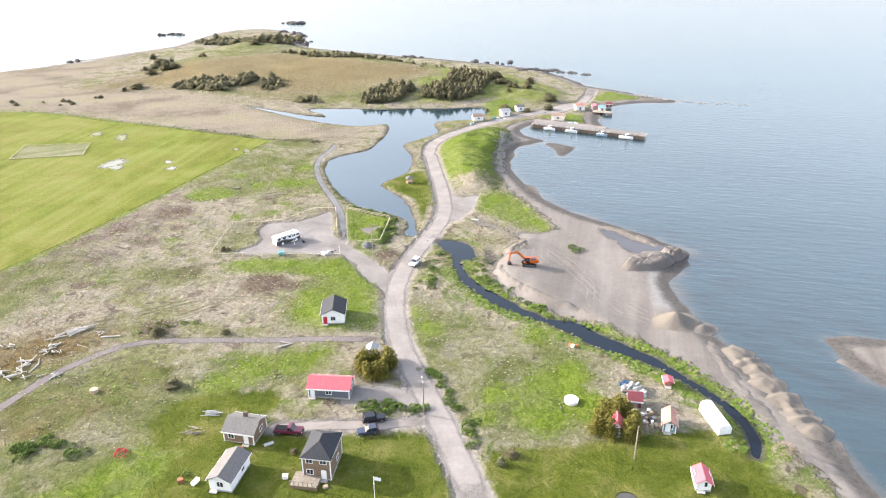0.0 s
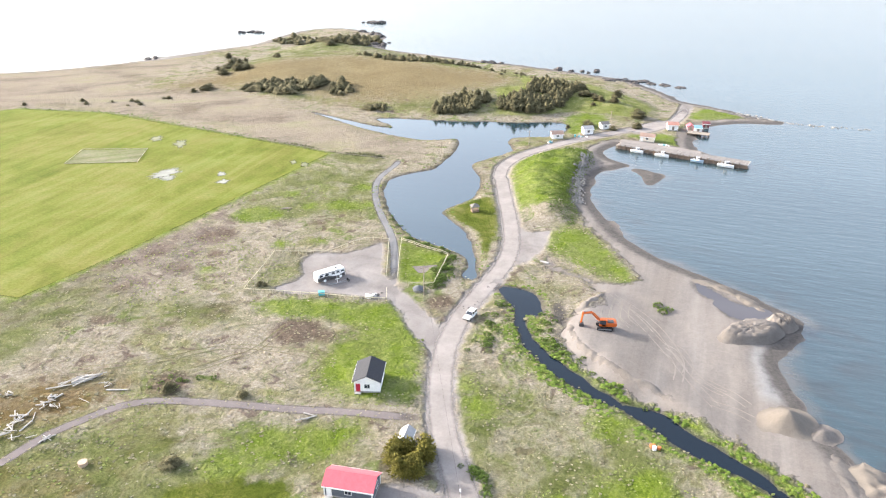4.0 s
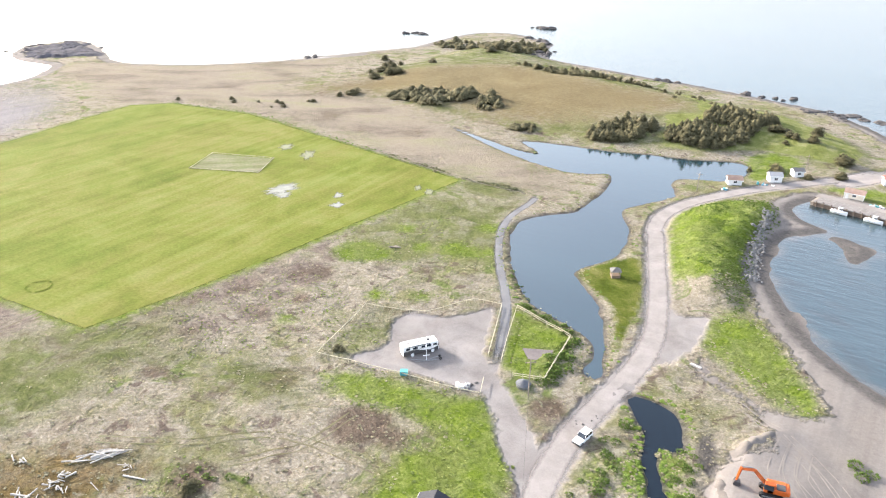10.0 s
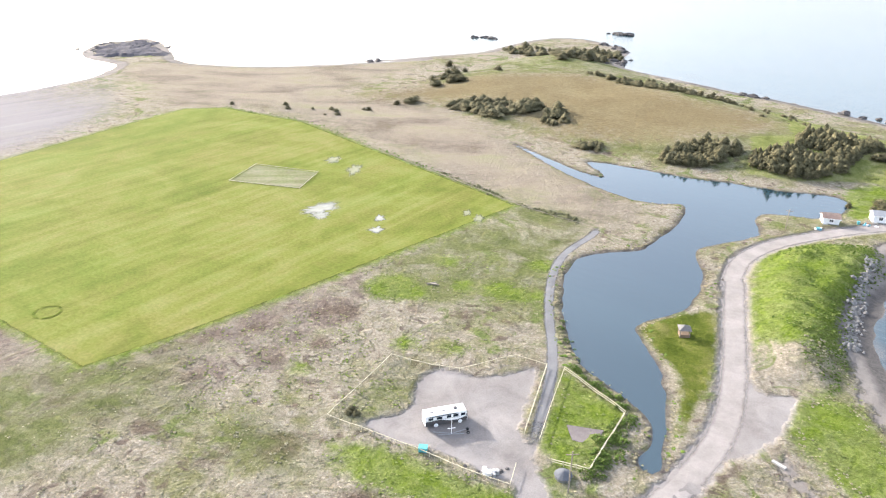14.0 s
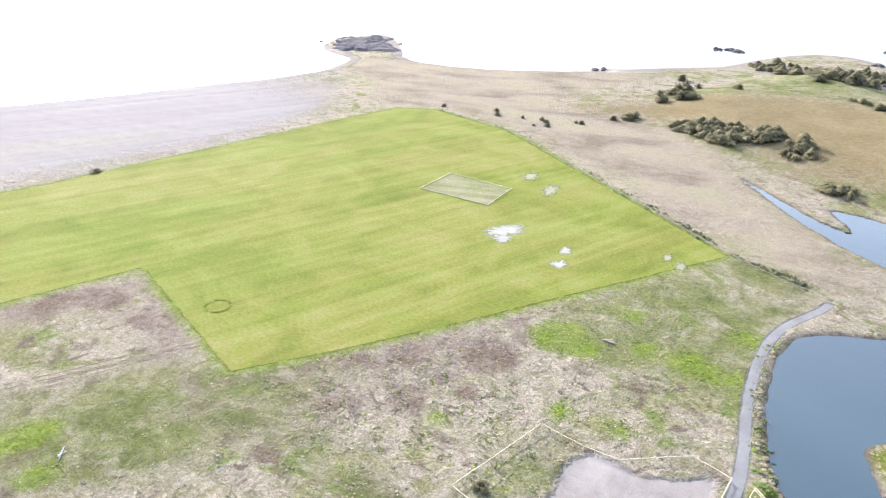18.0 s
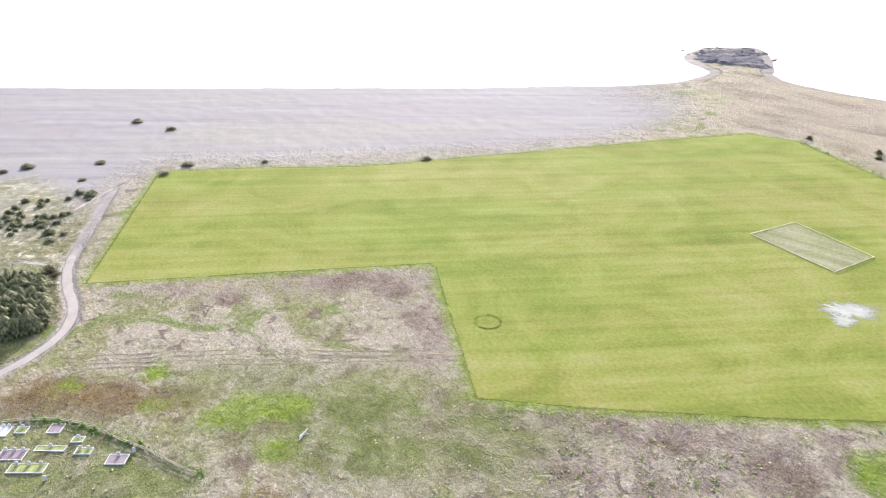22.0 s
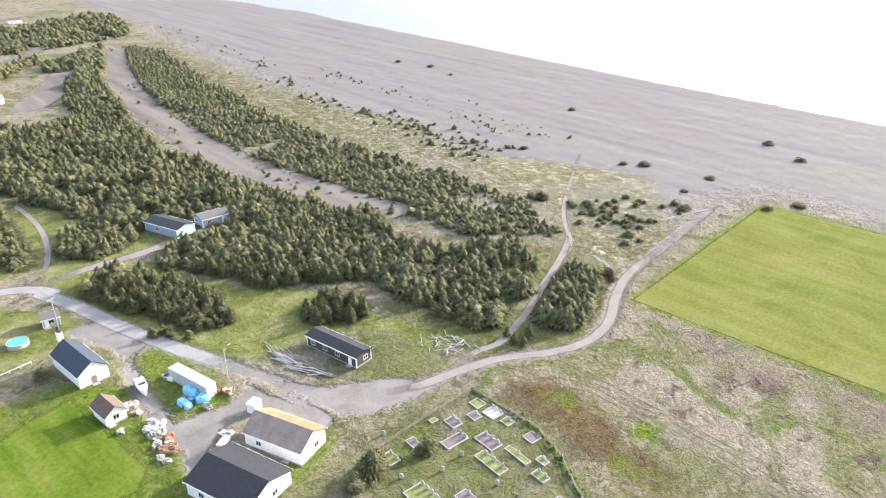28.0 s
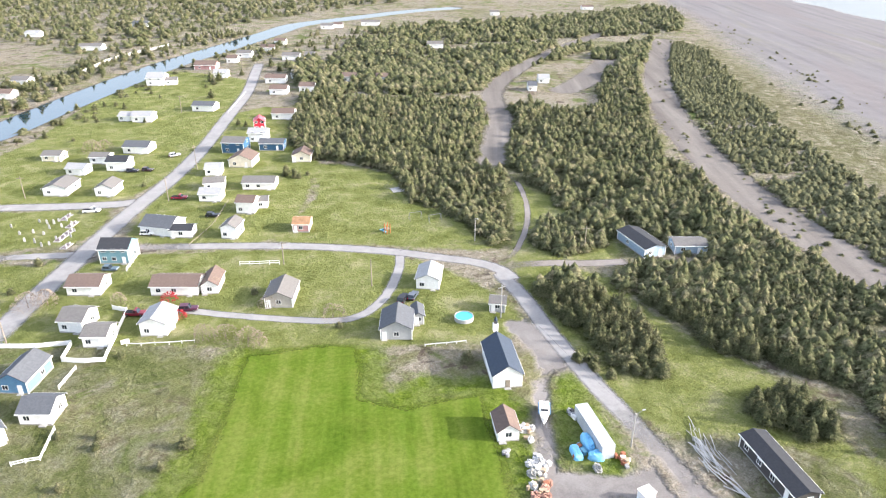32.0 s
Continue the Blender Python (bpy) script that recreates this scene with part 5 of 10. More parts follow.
def ribbon(name, line, half, lift, material, label, category, ragged=0.25, drape=True, taper=0.0):
    """A road or a watercourse: a band along a line that lies on the ground."""
    p = spline(line, False, 5)
    t = np.gradient(p, axis=0)
    n = np.stack([-t[:, 1], t[:, 0]], 1) / (np.hypot(t[:, 0], t[:, 1])[:, None] + 1e-9)
    vs, fs, bare = [], [], []
    half *= 1.2
    cuts = (-1, -0.5, 0, 0.5, 1)
    for i, (a, b) in enumerate(zip(p, n)):
        for c in cuts:
            w = half * c * (1 if not taper or drape else min(1.0, 0.12 + (len(p) - 1 - i) / (len(p) * taper)))
            out = 1.0 if abs(c) == 1 else 0.30 * drape * (abs(c) == 0.5)
            if drape:
                out = max(out, 1 - i / 9)
            if drape and not taper:
                out = max(out, 1 - min(i, len(p) - 1 - i) / 3)
            if taper:
                out = max(out, 1 - (len(p) - 1 - i) / (len(p) * taper))
            bare.append(max(out, 0.0))
            if abs(c) == 1:
                w += ragged * (random.random() - 0.5) * 2 * c
            q = a + b * w
            crown = 0.006 * (1 - abs(c))
            vs.append((q[0], q[1], (max(z_at(q[0], q[1]), -0.25) if drape else 0.0) + (0.4 * lift if drape else lift) + crown))
    m = len(cuts)
    for i in range(len(p) - 1):
        for j in range(m - 1):
            fs.append((i * m + j, i * m + m + j, i * m + m + j + 1, i * m + j + 1))
    me = mesh_of(name, vs, fs, material, True)
    me.attributes.new("bare", "FLOAT", "POINT").data.foreach_set("value", bare)
    me.flip_normals()
    return tagged(new(name, me), label, category, kind="structure")


sx_ = steps(-4900, 4900, [(20, 130, 3.0)])
sy_ = steps(-4900, 4900, [(80, 420, 3.0)])
sea_x, sea_y = (v.ravel() for v in np.meshgrid(sx_, sy_))
sea_i = np.arange(len(sea_x)).reshape(len(sy_), len(sx_))
sea_quads = np.stack([sea_i[:-1, :-1], sea_i[:-1, 1:], sea_i[1:, 1:], sea_i[1:, :-1]], -1).reshape(-1, 4)
sea_mesh = big_mesh("sea", np.stack([sea_x, sea_y, np.full(sea_x.shape, WATER_Z - 0.06)], 1), sea_quads, SEA_MAT)
sea_mesh.attributes.new("offshore", "FLOAT", "POINT").data.foreach_set("value", (-np.maximum(region(sea_x, sea_y, LAND, 60.0), region(sea_x, sea_y, spline(SPIT_ISLE, True, 3), 60.0))).astype(np.float32))
tagged(new("sea", sea_mesh), "calm blue-grey sea with small ripples", "sea", kind="structure")
flat_sheet("pond", swell(POND_LINE, 0.9), WATER_Z, POND_MAT, "still dark blue brackish pond", "pond")
flat_sheet("small_pond", swell(SMALL_LINE, 1.0), WATER_Z + 0.004, CREEK_MAT, "small dark pond beside the gravel road", "pond")
flat_sheet("creek", swell(CREEK_BANKS, 0.8), WATER_Z + 0.002, CREEK_MAT, "narrow dark creek winding to the beach", "creek")
flat_sheet("tidal_pool", swell(spline(WET_POOL, True, 3), 0.9), POOL_Z, POOL_MAT, "shallow bluish tidal pool behind the sand berm", "pool")
ribbon("river", [(92, -120)] + RIVER, 14, WATER_Z - 0.01, POND_MAT, "calm river behind the village reflecting the sky", "river", 0, False)

ribbon("road_main", ROAD_MAIN, 2.9, 0.030, ROAD_MAT, "pale gravel road with worn wheel tracks", "road", 0.2, True, 0.06)
ribbon("road_village", ROAD_VILLAGE[10::-1], 1.5, 0.020, TRACK_MAT, "gravel track from the village to the beach", "road", 0.25, True, 0.3)
ribbon("road_village_paved", ROAD_VILLAGE[:11:-1], 2.4, 0.030, STREET_MAT, "narrow worn asphalt village road", "road", 0.15, True, 0.16)
ribbon("street", STREET, 3.6, 0.060, STREET_MAT, "grey asphalt village street", "road", 0.1)
ribbon("street_cross", STREET_CROSS, 3.4, 0.050, STREET_MAT, "grey asphalt side street", "road", 0.1)
ribbon("lane", LANE, 1.5, 0.025, STREET_MAT, "narrow grey gravel lane behind houses", "road", 0.2)
ribbon("lane_left", LANE_LEFT, 2.2, 0.025, STREET_MAT, "short grey side lane", "road", 0.2)
ribbon("lane_east", LANE_EAST, 2.2, 0.030, TRACK_MAT, "gravel lane to the wood edge", "road", 0.3)
ribbon("lane_north", LANE_NORTH, 1.0, 0.025, TRACK_MAT, "gravel lane into the spruce wood", "road", 0.3)
ribbon("track_woods", TRACK_WOODS, 1.15, 0.020, TRACK_MAT, "sandy track through scrub", "road", 0.22, True, 0.5)
ribbon("track_west", TRACK_WEST, 1.3, 0.030, TRACK_DARK, "grey-brown dirt track across rough grass", "road", 0.2)
ribbon("track_dune", TRACK_DUNE, 0.9, 0.020, TRACK_MAT, "faint sandy track across dune grass", "road", 0.2, True, 0.6)
ribbon("track_fork", TRACK_FORK, 0.9, 0.020, TRACK_MAT, "faint sandy track joining two lanes", "road", 0.2, True, 0.4)
ribbon("track_cross", TRACK_CROSS, 0.8, 0.020, TRACK_MAT, "faint sandy track past dune bushes", "road", 0.2, True, 0.4)
ribbon("track_crest", TRACK_CREST, 0.9, 0.020, TRACK_MAT, "faint sandy track along the dune edge", "road", 0.2, True, 0.4)
ribbon("path_pond", PATH_POND, 1.35, 0.030, PATH_MAT, "narrow grey gravel path beside the pond", "path", 0.15)
ribbon("drive_houses", DRIVE_HOUSES, 1.5, 0.015, TRACK_MAT, "grey gravel driveway between houses", "driveway", 0.3)
flat_sheet("hay_field", FIELD, 0.0, FIELD_MAT, "bright green hay field in long strips", "field", 2.2)
flat_sheet("mown_field", MOWN, 0.0, MOWN_MAT, "lush green mown field with faint rows", "field", 5.0)


# ---- buildings ----
def window(parent, x, y, z, w, h, turn):
    """A window on a wall that faces -y before it is turned."""
    m = pose(x, y, z, 0, 0, turn)
    bm = bmesh.new()
    t = 0.09
    for a in ((-w / 2 - t, w / 2 + t, h / 2, h / 2 + t), (-w / 2 - t, w / 2 + t, -h / 2 - t, -h / 2), (-w / 2 - t, -w / 2, -h / 2, h / 2), (w / 2, w / 2 + t, -h / 2, h / 2), (-0.03, 0.03, -h / 2, h / 2)):
        box(bm, a[0], a[1], -0.06, 0.02, a[2], a[3], m)
    wn_ = part("window", bm, PAINT["WHITE"], parent, "white framed window")
    part("pane", boxed(-w / 2, w / 2, -0.025, 0.015, -h / 2, h / 2, m), GLASS, wn_)
    return wn_


def door(parent, x, y, turn, material=None, w=0.95, h=2.05):
    m = pose(x, y, 0, 0, 0, turn)
    d = part("door", boxed(-w / 2, w / 2, -0.07, 0.02, 0.12, h, m, 0.0), material or PAINT["WHITE"], parent, "panelled house door")
    part("step", boxed(-w / 2 - 0.2, w / 2 + 0.2, -0.8, -0.0, -0.05, 0.12, m), CONCRETE, parent)
    return d


def house(name, x, y, rot, ln, dp, hw, hr, ridge, wall, roof, n, label, category, roof2=None, door_mat=None, chimney=False):
    """A building: ln along its front, dp deep, the front towards its own -y."""
    e = thing(name, pose(x, y, max(z_at(x, y), 0.0), 0, 0, rot), label, category, "village houses" if category == "house" else "")
    L, D, o = ln / 2, dp / 2, 0.35
    W, R = PAINT[wall], PAINT[roof]
    bm = bmesh.new()
    if ridge == "x":
        prism(bm, [(-D, -0.4), (D, -0.4), (D, hw), (0, hw + hr), (-D, hw)], -L, L)
    elif ridge == "y":
        prism(bm, [(-L, -0.4), (L, -0.4), (L, hw), (0, hw + hr), (-L, hw)], -D, D)
        bmesh.ops.transform(bm, matrix=pose(0, 0, 0, 0, 0, 90), verts=bm.verts[:])
    else:
        box(bm, -L, L, -D, D, -0.4, hw)
    part("wall", bm, W, e)
    part("foundation", boxed(-L - 0.04, L + 0.04, -D - 0.04, D + 0.04, -0.5, 0.22), CONCRETE, e)
    th = 0.16
    if ridge in "xy":
        span, run = (D, L) if ridge == "x" else (L, D)
        for s, mat_ in ((-1, R), (1, PAINT[roof2] if roof2 else R)):
            slope = hr / span
            bm = bmesh.new()
            prism(bm, [(0, hw + hr + 0.02), (s * (span + o), hw - o * slope + 0.02), (s * (span + o), hw - o * slope + th), (0, hw + hr + th + 0.02)], -run - o, run + o)
            if ridge == "y":
                bmesh.ops.transform(bm, matrix=pose(0, 0, 0, 0, 0, 90), verts=bm.verts[:])
            part("roof_slope", bm, mat_, e)
            bm = bmesh.new()
            box(bm, -run - o, run + o, s * (span + o) - 0.04, s * (span + o) + 0.04, hw - o * slope - 0.1, hw - o * slope + th)
            if ridge == "y":
                bmesh.ops.transform(bm, matrix=pose(0, 0, 0, 0, 0, 90), verts=bm.verts[:])
            part("fascia", bm, PAINT["WHITE"], e)
    else:
        bm = bmesh.new()
        a = [bm.verts.new(v) for v in ((-L - o, -D - o, hw), (L + o, -D - o, hw), (L + o, D + o, hw), (-L - o, D + o, hw))]
        k = max(D - L, 0)
        q = [bm.verts.new((0, -k, hw + hr)), bm.verts.new((0, k + 0.05, hw + hr))]
        for f in ((a[0], a[1], q[0]), (a[1], a[2], q[1], q[0]), (a[2], a[3], q[1]), (a[3], a[0], q[0], q[1]), (a[3], a[2], a[1], a[0])):
            bm.faces.new(f)
        part("roof", bm, R, e)
        part("eaves", boxed(-L - o, L + o, -D - o, D + o, hw - 0.16, hw - 0.02), PAINT["WHITE"], e)
    # corner boards
    if wall not in ("WHITE", "ORANGE", "MAROON"):
        for sx in (-1, 1):
            for sy in (-1, 1):
                part("corner_board", boxed(sx * L - 0.09, sx * L + 0.09, sy * D - 0.09, sy * D + 0.09, 0.0, hw - 0.15), PAINT["WHITE"], e)
    storeys = 2 if hw > 3.9 else 1
    if n:
        for st in range(storeys):
            zc = 1.45 + st * 2.5
            for i in range(n):
                u = (i + 0.5) / n * ln - L
                if not (st == 0 and i == n - 1 and n > 1):
                    window(e, u, -D, zc, min(1.1, ln / n * 0.5), 1.0, 0)
                window(e, u, D, zc, min(1.1, ln / n * 0.5), 1.0, 180)
            for s in (-1, 1):
                window(e, s * L, dp * 0.12, zc, min(1.1, dp * 0.25), 1.0, 90 * s)
        door(e, (n - 0.5) / n * ln - L if n > 1 else -L + 0.85, -D, 0, door_mat)
    else:
        door(e, 0, -D, 0, door_mat or WOOD, min(1.0, ln * 0.5), min(1.9, hw * 0.88))
    if chimney:
        bm = boxed(-0.3, 0.3, D * 0.3 - 0.3, D * 0.3 + 0.3, hw + hr * 0.4, hw + hr + 0.7)
        box(bm, -0.36, 0.36, D * 0.3 - 0.36, D * 0.3 + 0.36, hw + hr + 0.7, hw + hr + 0.82)
        part("chimney", bm, PAINT["BROWNR"], e)
    return e


# ---- the houses ----
house('cottage', -27.0, 150.7, 4, 5.5, 7, 2.7, 1.3, 'y', 'WHITE', 'DARK', 1, 'small white cottage with a dark shingle roof and red door', 'cottage', door_mat=PAINT["REDW"])
house('shed', -23.3, 119.9, -5, 8.5, 4.6, 2.3, 1.3, 'x', 'SLATE', 'RED', 1, 'long grey shed with a bright red metal roof', 'shed')
house('house', -37.8, 106.4, -12, 6.0, 5.4, 2.4, 1.3, 'x', 'BROWN', 'GREY', 2, 'low brown clapboard bungalow with a grey shingle roof', 'house', chimney=True)
house('house', -21.6, 97.8, -8, 5.0, 7.0, 4.6, 1.8, 'hip', 'BROWN', 'DARK', 2, 'two storey brown house with a dark hipped roof and deck', 'house')
house('bungalow', -37.6, 95.0, -11, 4.1, 7.2, 2.4, 1.0, 'y', 'WHITE', 'GREY', 1, 'narrow white bungalow with a half-grey shingle roof', 'bungalow')
house('shed', 45.1, 93.0, -8, 2.5, 3.6, 1.7, 0.9, 'y', 'WHITE', 'RED', 1, 'white garden shed with a red roof and skylight', 'shed')
house('shed', 44.1, 108.6, -16, 2.3, 4.4, 1.9, 0.9, 'y', 'TEAL', 'PINK', 1, 'weathered shed with a faded pink roof and teal door', 'shed')
house('hut', 47.8, 122.0, -7, 1.5, 1.8, 1.2, 0.3, 'y', 'ORANGE', 'RED', 0, 'small orange-red wooden hut on rough grass', 'hut')
house('hut', 33.6, 107.4, -12, 1.6, 3.0, 1.8, 1.2, 'y', 'WHITE', 'RED', 0, 'tiny white outbuilding with an orange-red roof among spruces', 'hut')
house('shed', 39.0, 115.3, -9, 2.4, 3.0, 2.0, 0.9, 'x', 'MAROON', 'MAROON', 0, 'maroon storage shed among clutter', 'shed')
house('hut', -15.9, 132.2, -6, 2.1, 3.0, 2.4, 0.8, 'y', 'WHITE', 'PALE', 0, 'white pump hut half hidden in a spruce clump', 'hut')
house('warehouse', -108.9, 60.2, 100, 12.6, 7.4, 3.0, 2.1, 'x', 'WHITE', 'BROWNGREY', 2, 'white warehouse with one grey-brown and one rusty roof slope', 'warehouse', roof2='RUST')
house('warehouse', -96.3, 62.9, 97, 13.4, 10.6, 3.0, 1.9, 'x', 'WHITE', 'DARK', 2, 'large white fish plant building with a dark roof', 'warehouse')
house('meeting_hall', -98.2, 8.1, 176, 6.1, 12.5, 3.2, 2.2, 'y', 'WHITE', 'NAVY', 0, 'white meeting hall with a dark roof and small steeple', 'hall')
house('shed', -93.7, 27.1, 176, 4.0, 5.5, 2.3, 1.5, 'y', 'WHITE', 'BROWNR', 1, 'little white shed with a brown roof beside scrap', 'shed')
house('mobile_home', -136.5, 46.9, 90, 15.1, 4.6, 2.7, 0.7, 'x', 'CHAR', 'DARK', 4, 'long dark grey mobile home with white corner trim', 'mobile home')
house('bungalow', -154.5, -43.4, -172, 6.8, 14, 2.8, 0.9, 'y', 'PALEBLUE', 'DARK', 2, 'long pale blue bungalow at the wood edge', 'bungalow')
house('house', -167.0, -39.1, 169, 9.2, 6, 2.6, 0.8, 'x', 'PALEBLUE', 'GREY', 2, 'pale blue bungalow with a grey roof beside spruces', 'house')
house('house', -78.7, -12.0, 169, 7.1, 8.5, 2.9, 1.9, 'y', 'LIGHTGREY', 'SLATER', 1, 'light grey garage house with a slate roof', 'house')
house('house_annex', -84.1, -15.8, 175, 2.5, 5, 2.4, 0.8, 'y', 'LIGHTGREY', 'SLATER', 1, 'small grey lean-to annex with a slate roof', 'annex')
house('house', -90.1, -33.5, 163, 5.9, 8, 3.0, 1.3, 'y', 'WHITE', 'PALE', 2, 'white raised house with a pale metal roof and deck', 'house')
house('shed', -104.3, -17.3, 161, 3.7, 4, 2.3, 0.9, 'x', 'LIGHTGREY', 'GREY', 1, 'small grey garden shed on a lawn', 'shed')
house('house', -52.3, -32.2, 169, 6.7, 9, 2.6, 1.6, 'y', 'BEIGE', 'GREY', 1, 'beige bungalow with a broad grey roof', 'house')
house('house', -24.3, -23.5, 169, 6.0, 7.5, 3.4, 1.3, 'y', 'WHITE', 'PALE', 2, 'white two storey house with a pale roof', 'house')
house('house_annex', -26.2, -24.7, -162, 2.0, 5, 2.4, 0.8, 'y', 'WHITE', 'PALE', 1, 'small white porch annex', 'annex')
house('house', -26.0, -42.3, 169, 11.8, 7, 2.6, 1.4, 'x', 'WHITE', 'BROWNR', 3, 'white bungalow with a brown roof', 'house')
house('house', -34.6, -41.9, 173, 4.2, 8, 2.5, 1.5, 'y', 'WHITE', 'BROWNR', 1, 'white gabled house with a brown roof', 'house')
house('house', -3.4, -46.7, 169, 8.3, 7, 2.6, 1.5, 'x', 'WHITE', 'BROWNR', 2, 'cream bungalow with a brown roof', 'house')
house('house', -7.2, -64.2, 169, 8.0, 7, 4.4, 1.8, 'x', 'TEALW', 'DARK', 3, 'teal and white two storey house with a dark roof', 'house')
house('house', -5.6, -28.3, 164, 5.7, 7, 3.0, 1.6, 'x', 'WHITE', 'GREY', 2, 'white house with a grey gable roof behind a fence', 'house')
house('house', -12.1, -20.4, 169, 5.3, 6, 2.8, 1.2, 'x', 'WHITE', 'GREY', 2, 'white house with a pale grey roof behind a fence', 'house')
house('house', -0.7, -7.1, 167, 6.0, 9, 3.0, 1.8, 'y', 'BLUE', 'SLATER', 2, 'blue bungalow with a slate grey roof', 'house')
house('house', -7.7, 5.5, 169, 6.0, 6, 2.6, 1.5, 'x', 'WHITE', 'SLATER', 2, 'white bungalow with a grey roof', 'house')
house('house', 0.2, 10.6, -144, 4.1, 7, 3.0, 1.6, 'y', 'WHITE', 'SLATER', 2, 'white house with a grey roof', 'house')
house('house', -16.0, -82.6, 157, 9.8, 9, 2.8, 2.0, 'x', 'WHITE', 'SLATER', 2, 'white house with a slate roof and carport', 'house')
house('garage', -22.5, -77.9, 169, 6.4, 5, 2.4, 1.0, 'x', 'WHITE', 'DARK', 1, 'white garage with a dark roof', 'garage')
house('house', -37.1, -75.2, 164, 4.7, 6.5, 3.6, 1.3, 'y', 'WHITE', 'GREY', 2, 'narrow white two storey house', 'house')
house('house', -40.6, -94.1, 164, 5.8, 6, 3.8, 1.4, 'x', 'WHITE', 'BROWNR', 2, 'white two storey house with a brown roof', 'house')
house('house_annex', -44.7, -97.2, 176, 4.4, 5, 2.5, 1.0, 'x', 'WHITE', 'GREY', 1, 'white single storey wing with a grey roof', 'annex')
house('shed', -57.9, -75.9, 169, 4.8, 6, 2.6, 1.1, 'x', 'PINKW', 'RUST', 1, 'pink shed with a rusty orange roof', 'shed')
house('house', -27.9, -107.4, 169, 7.1, 6, 2.8, 1.2, 'x', 'WHITE', 'PALE', 2, 'white bungalow with a pale roof', 'house')
house('house', -27.9, -118.4, 179, 6.9, 6, 2.8, 1.2, 'x', 'WHITE', 'GREY', 2, 'white bungalow with a grey roof', 'house')
house('house', -26.2, -134.3, 175, 5.7, 6, 2.8, 1.2, 'x', 'WHITE', 'PALE', 2, 'white house with a pale roof', 'house')
house('house', -43.7, -116.5, 169, 11.2, 7, 2.6, 1.3, 'x', 'WHITE', 'GREY', 3, 'white bungalow with a grey roof', 'house')
house('house', -36.4, -143.8, 165, 8.9, 9, 3.0, 2.0, 'y', 'CREAM', 'BROWNR', 2, 'cream house with a tan gable roof', 'house')
house('house', -32.2, -162.2, 164, 9.0, 8, 4.4, 1.4, 'x', 'NAVYB', 'GREY', 2, 'deep blue two storey house with a grey roof', 'house')
house('house', -47.0, -162.2, 169, 9.8, 6.5, 3.0, 1.2, 'x', 'NAVYB', 'SLATER', 2, 'blue bungalow with a slate roof', 'house')
house('house', -40.8, -175.9, 169, 7.7, 7, 4.0, 1.3, 'x', 'WHITE', 'PALE', 2, 'white two storey house with a pale roof', 'house')
house('house', -40.4, -193.7, -179, 4.7, 6, 4.2, 1.5, 'y', 'REDW', 'RED', 2, 'small bright red two storey house', 'house')
house('cottage', -59.0, -145.1, 169, 7.1, 7, 2.8, 1.6, 'y', 'CREAM', 'BROWNR', 1, 'cream cottage with a brown roof', 'cottage')
house('house', 24.4, -124.9, 169, 8.2, 10, 2.8, 1.4, 'y', 'WHITE', 'GREY', 2, 'white bungalow with a grey roof', 'house')
house('house', 7.8, -120.1, 169, 6.2, 8, 3.0, 1.5, 'y', 'WHITE', 'GREY', 2, 'white house with a grey gable roof', 'house')
house('house', 23.7, -144.4, 164, 7.0, 6, 2.6, 1.2, 'x', 'WHITE', 'PALE', 2, 'white bungalow with a pale roof', 'house')
house('house', 6.7, -168.9, 165, 10.2, 8, 2.8, 1.5, 'x', 'WHITE', 'SLATER', 2, 'white bungalow with a slate roof', 'house')
house('house', 18.6, -157.3, 169, 7.0, 6, 2.6, 1.1, 'x', 'WHITE', 'GREY', 2, 'white bungalow with a grey roof', 'house')
house('house', 9.7, -147.2, 169, 7.7, 7, 3.6, 1.4, 'x', 'WHITE', 'DARK', 2, 'white house with dark roof and balcony', 'house')
house('shed', 37.6, -163.7, 169, 7.1, 6, 2.4, 1.2, 'x', 'CREAM', 'GREY', 2, 'cream shed with a grey roof', 'shed')
house('shed', 22.0, -222.4, 169, 5.6, 7, 2.6, 1.2, 'x', 'WHITE', 'PALE', 2, 'white outbuilding with a pale roof', 'shed')
house('house', 13.8, -219.3, 169, 9.0, 8, 3.0, 1.4, 'x', 'WHITE', 'PALE', 2, 'white farmhouse with a pale roof', 'house')
house('house', -12.4, -235.3, 163, 10.8, 8, 2.8, 1.4, 'x', 'WHITE', 'SLATER', 2, 'white bungalow with a slate roof', 'house')
house('barn', 21.2, -302.5, 169, 9.7, 10, 4.2, 2.5, 'x', 'WHITE', 'PALE', 2, 'large white barn with a pale roof', 'barn')
house('shed', 13.5, -301.7, -176, 6.2, 7, 2.6, 1.2, 'x', 'WHITE', 'GREY', 2, 'white shed with a grey roof', 'shed')
house('house', -1.6, -344.7, 169, 13.2, 9, 3, 2, 'x', 'PINKW', 'BROWNR', 2, 'pink bungalow with a brown roof', 'house')
house('house', -12.9, -316.9, 169, 8.1, 7, 3, 1.5, 'x', 'WHITE', 'PALE', 2, 'white house with a pale roof', 'house')
house('house', -16.4, -364.7, 169, 6.7, 8, 3.0, 1.6, 'x', 'WHITE', 'BROWNR', 2, 'distant white house with a pitched roof', 'house')
house('house', -23.2, -382.4, 169, 9.7, 8, 3.0, 1.6, 'x', 'WHITE', 'GREY', 2, 'distant white house with a pitched roof', 'house')
house('house', -38.2, -404.7, 170, 9.7, 8, 3.0, 1.6, 'x', 'WHITE', 'BROWNR', 2, 'distant white house with a pitched roof', 'house')
house('house', -46.4, -433.5, 170, 8.1, 8, 3.0, 1.6, 'x', 'WHITE', 'BROWNR', 2, 'distant white house with a pitched roof', 'house')
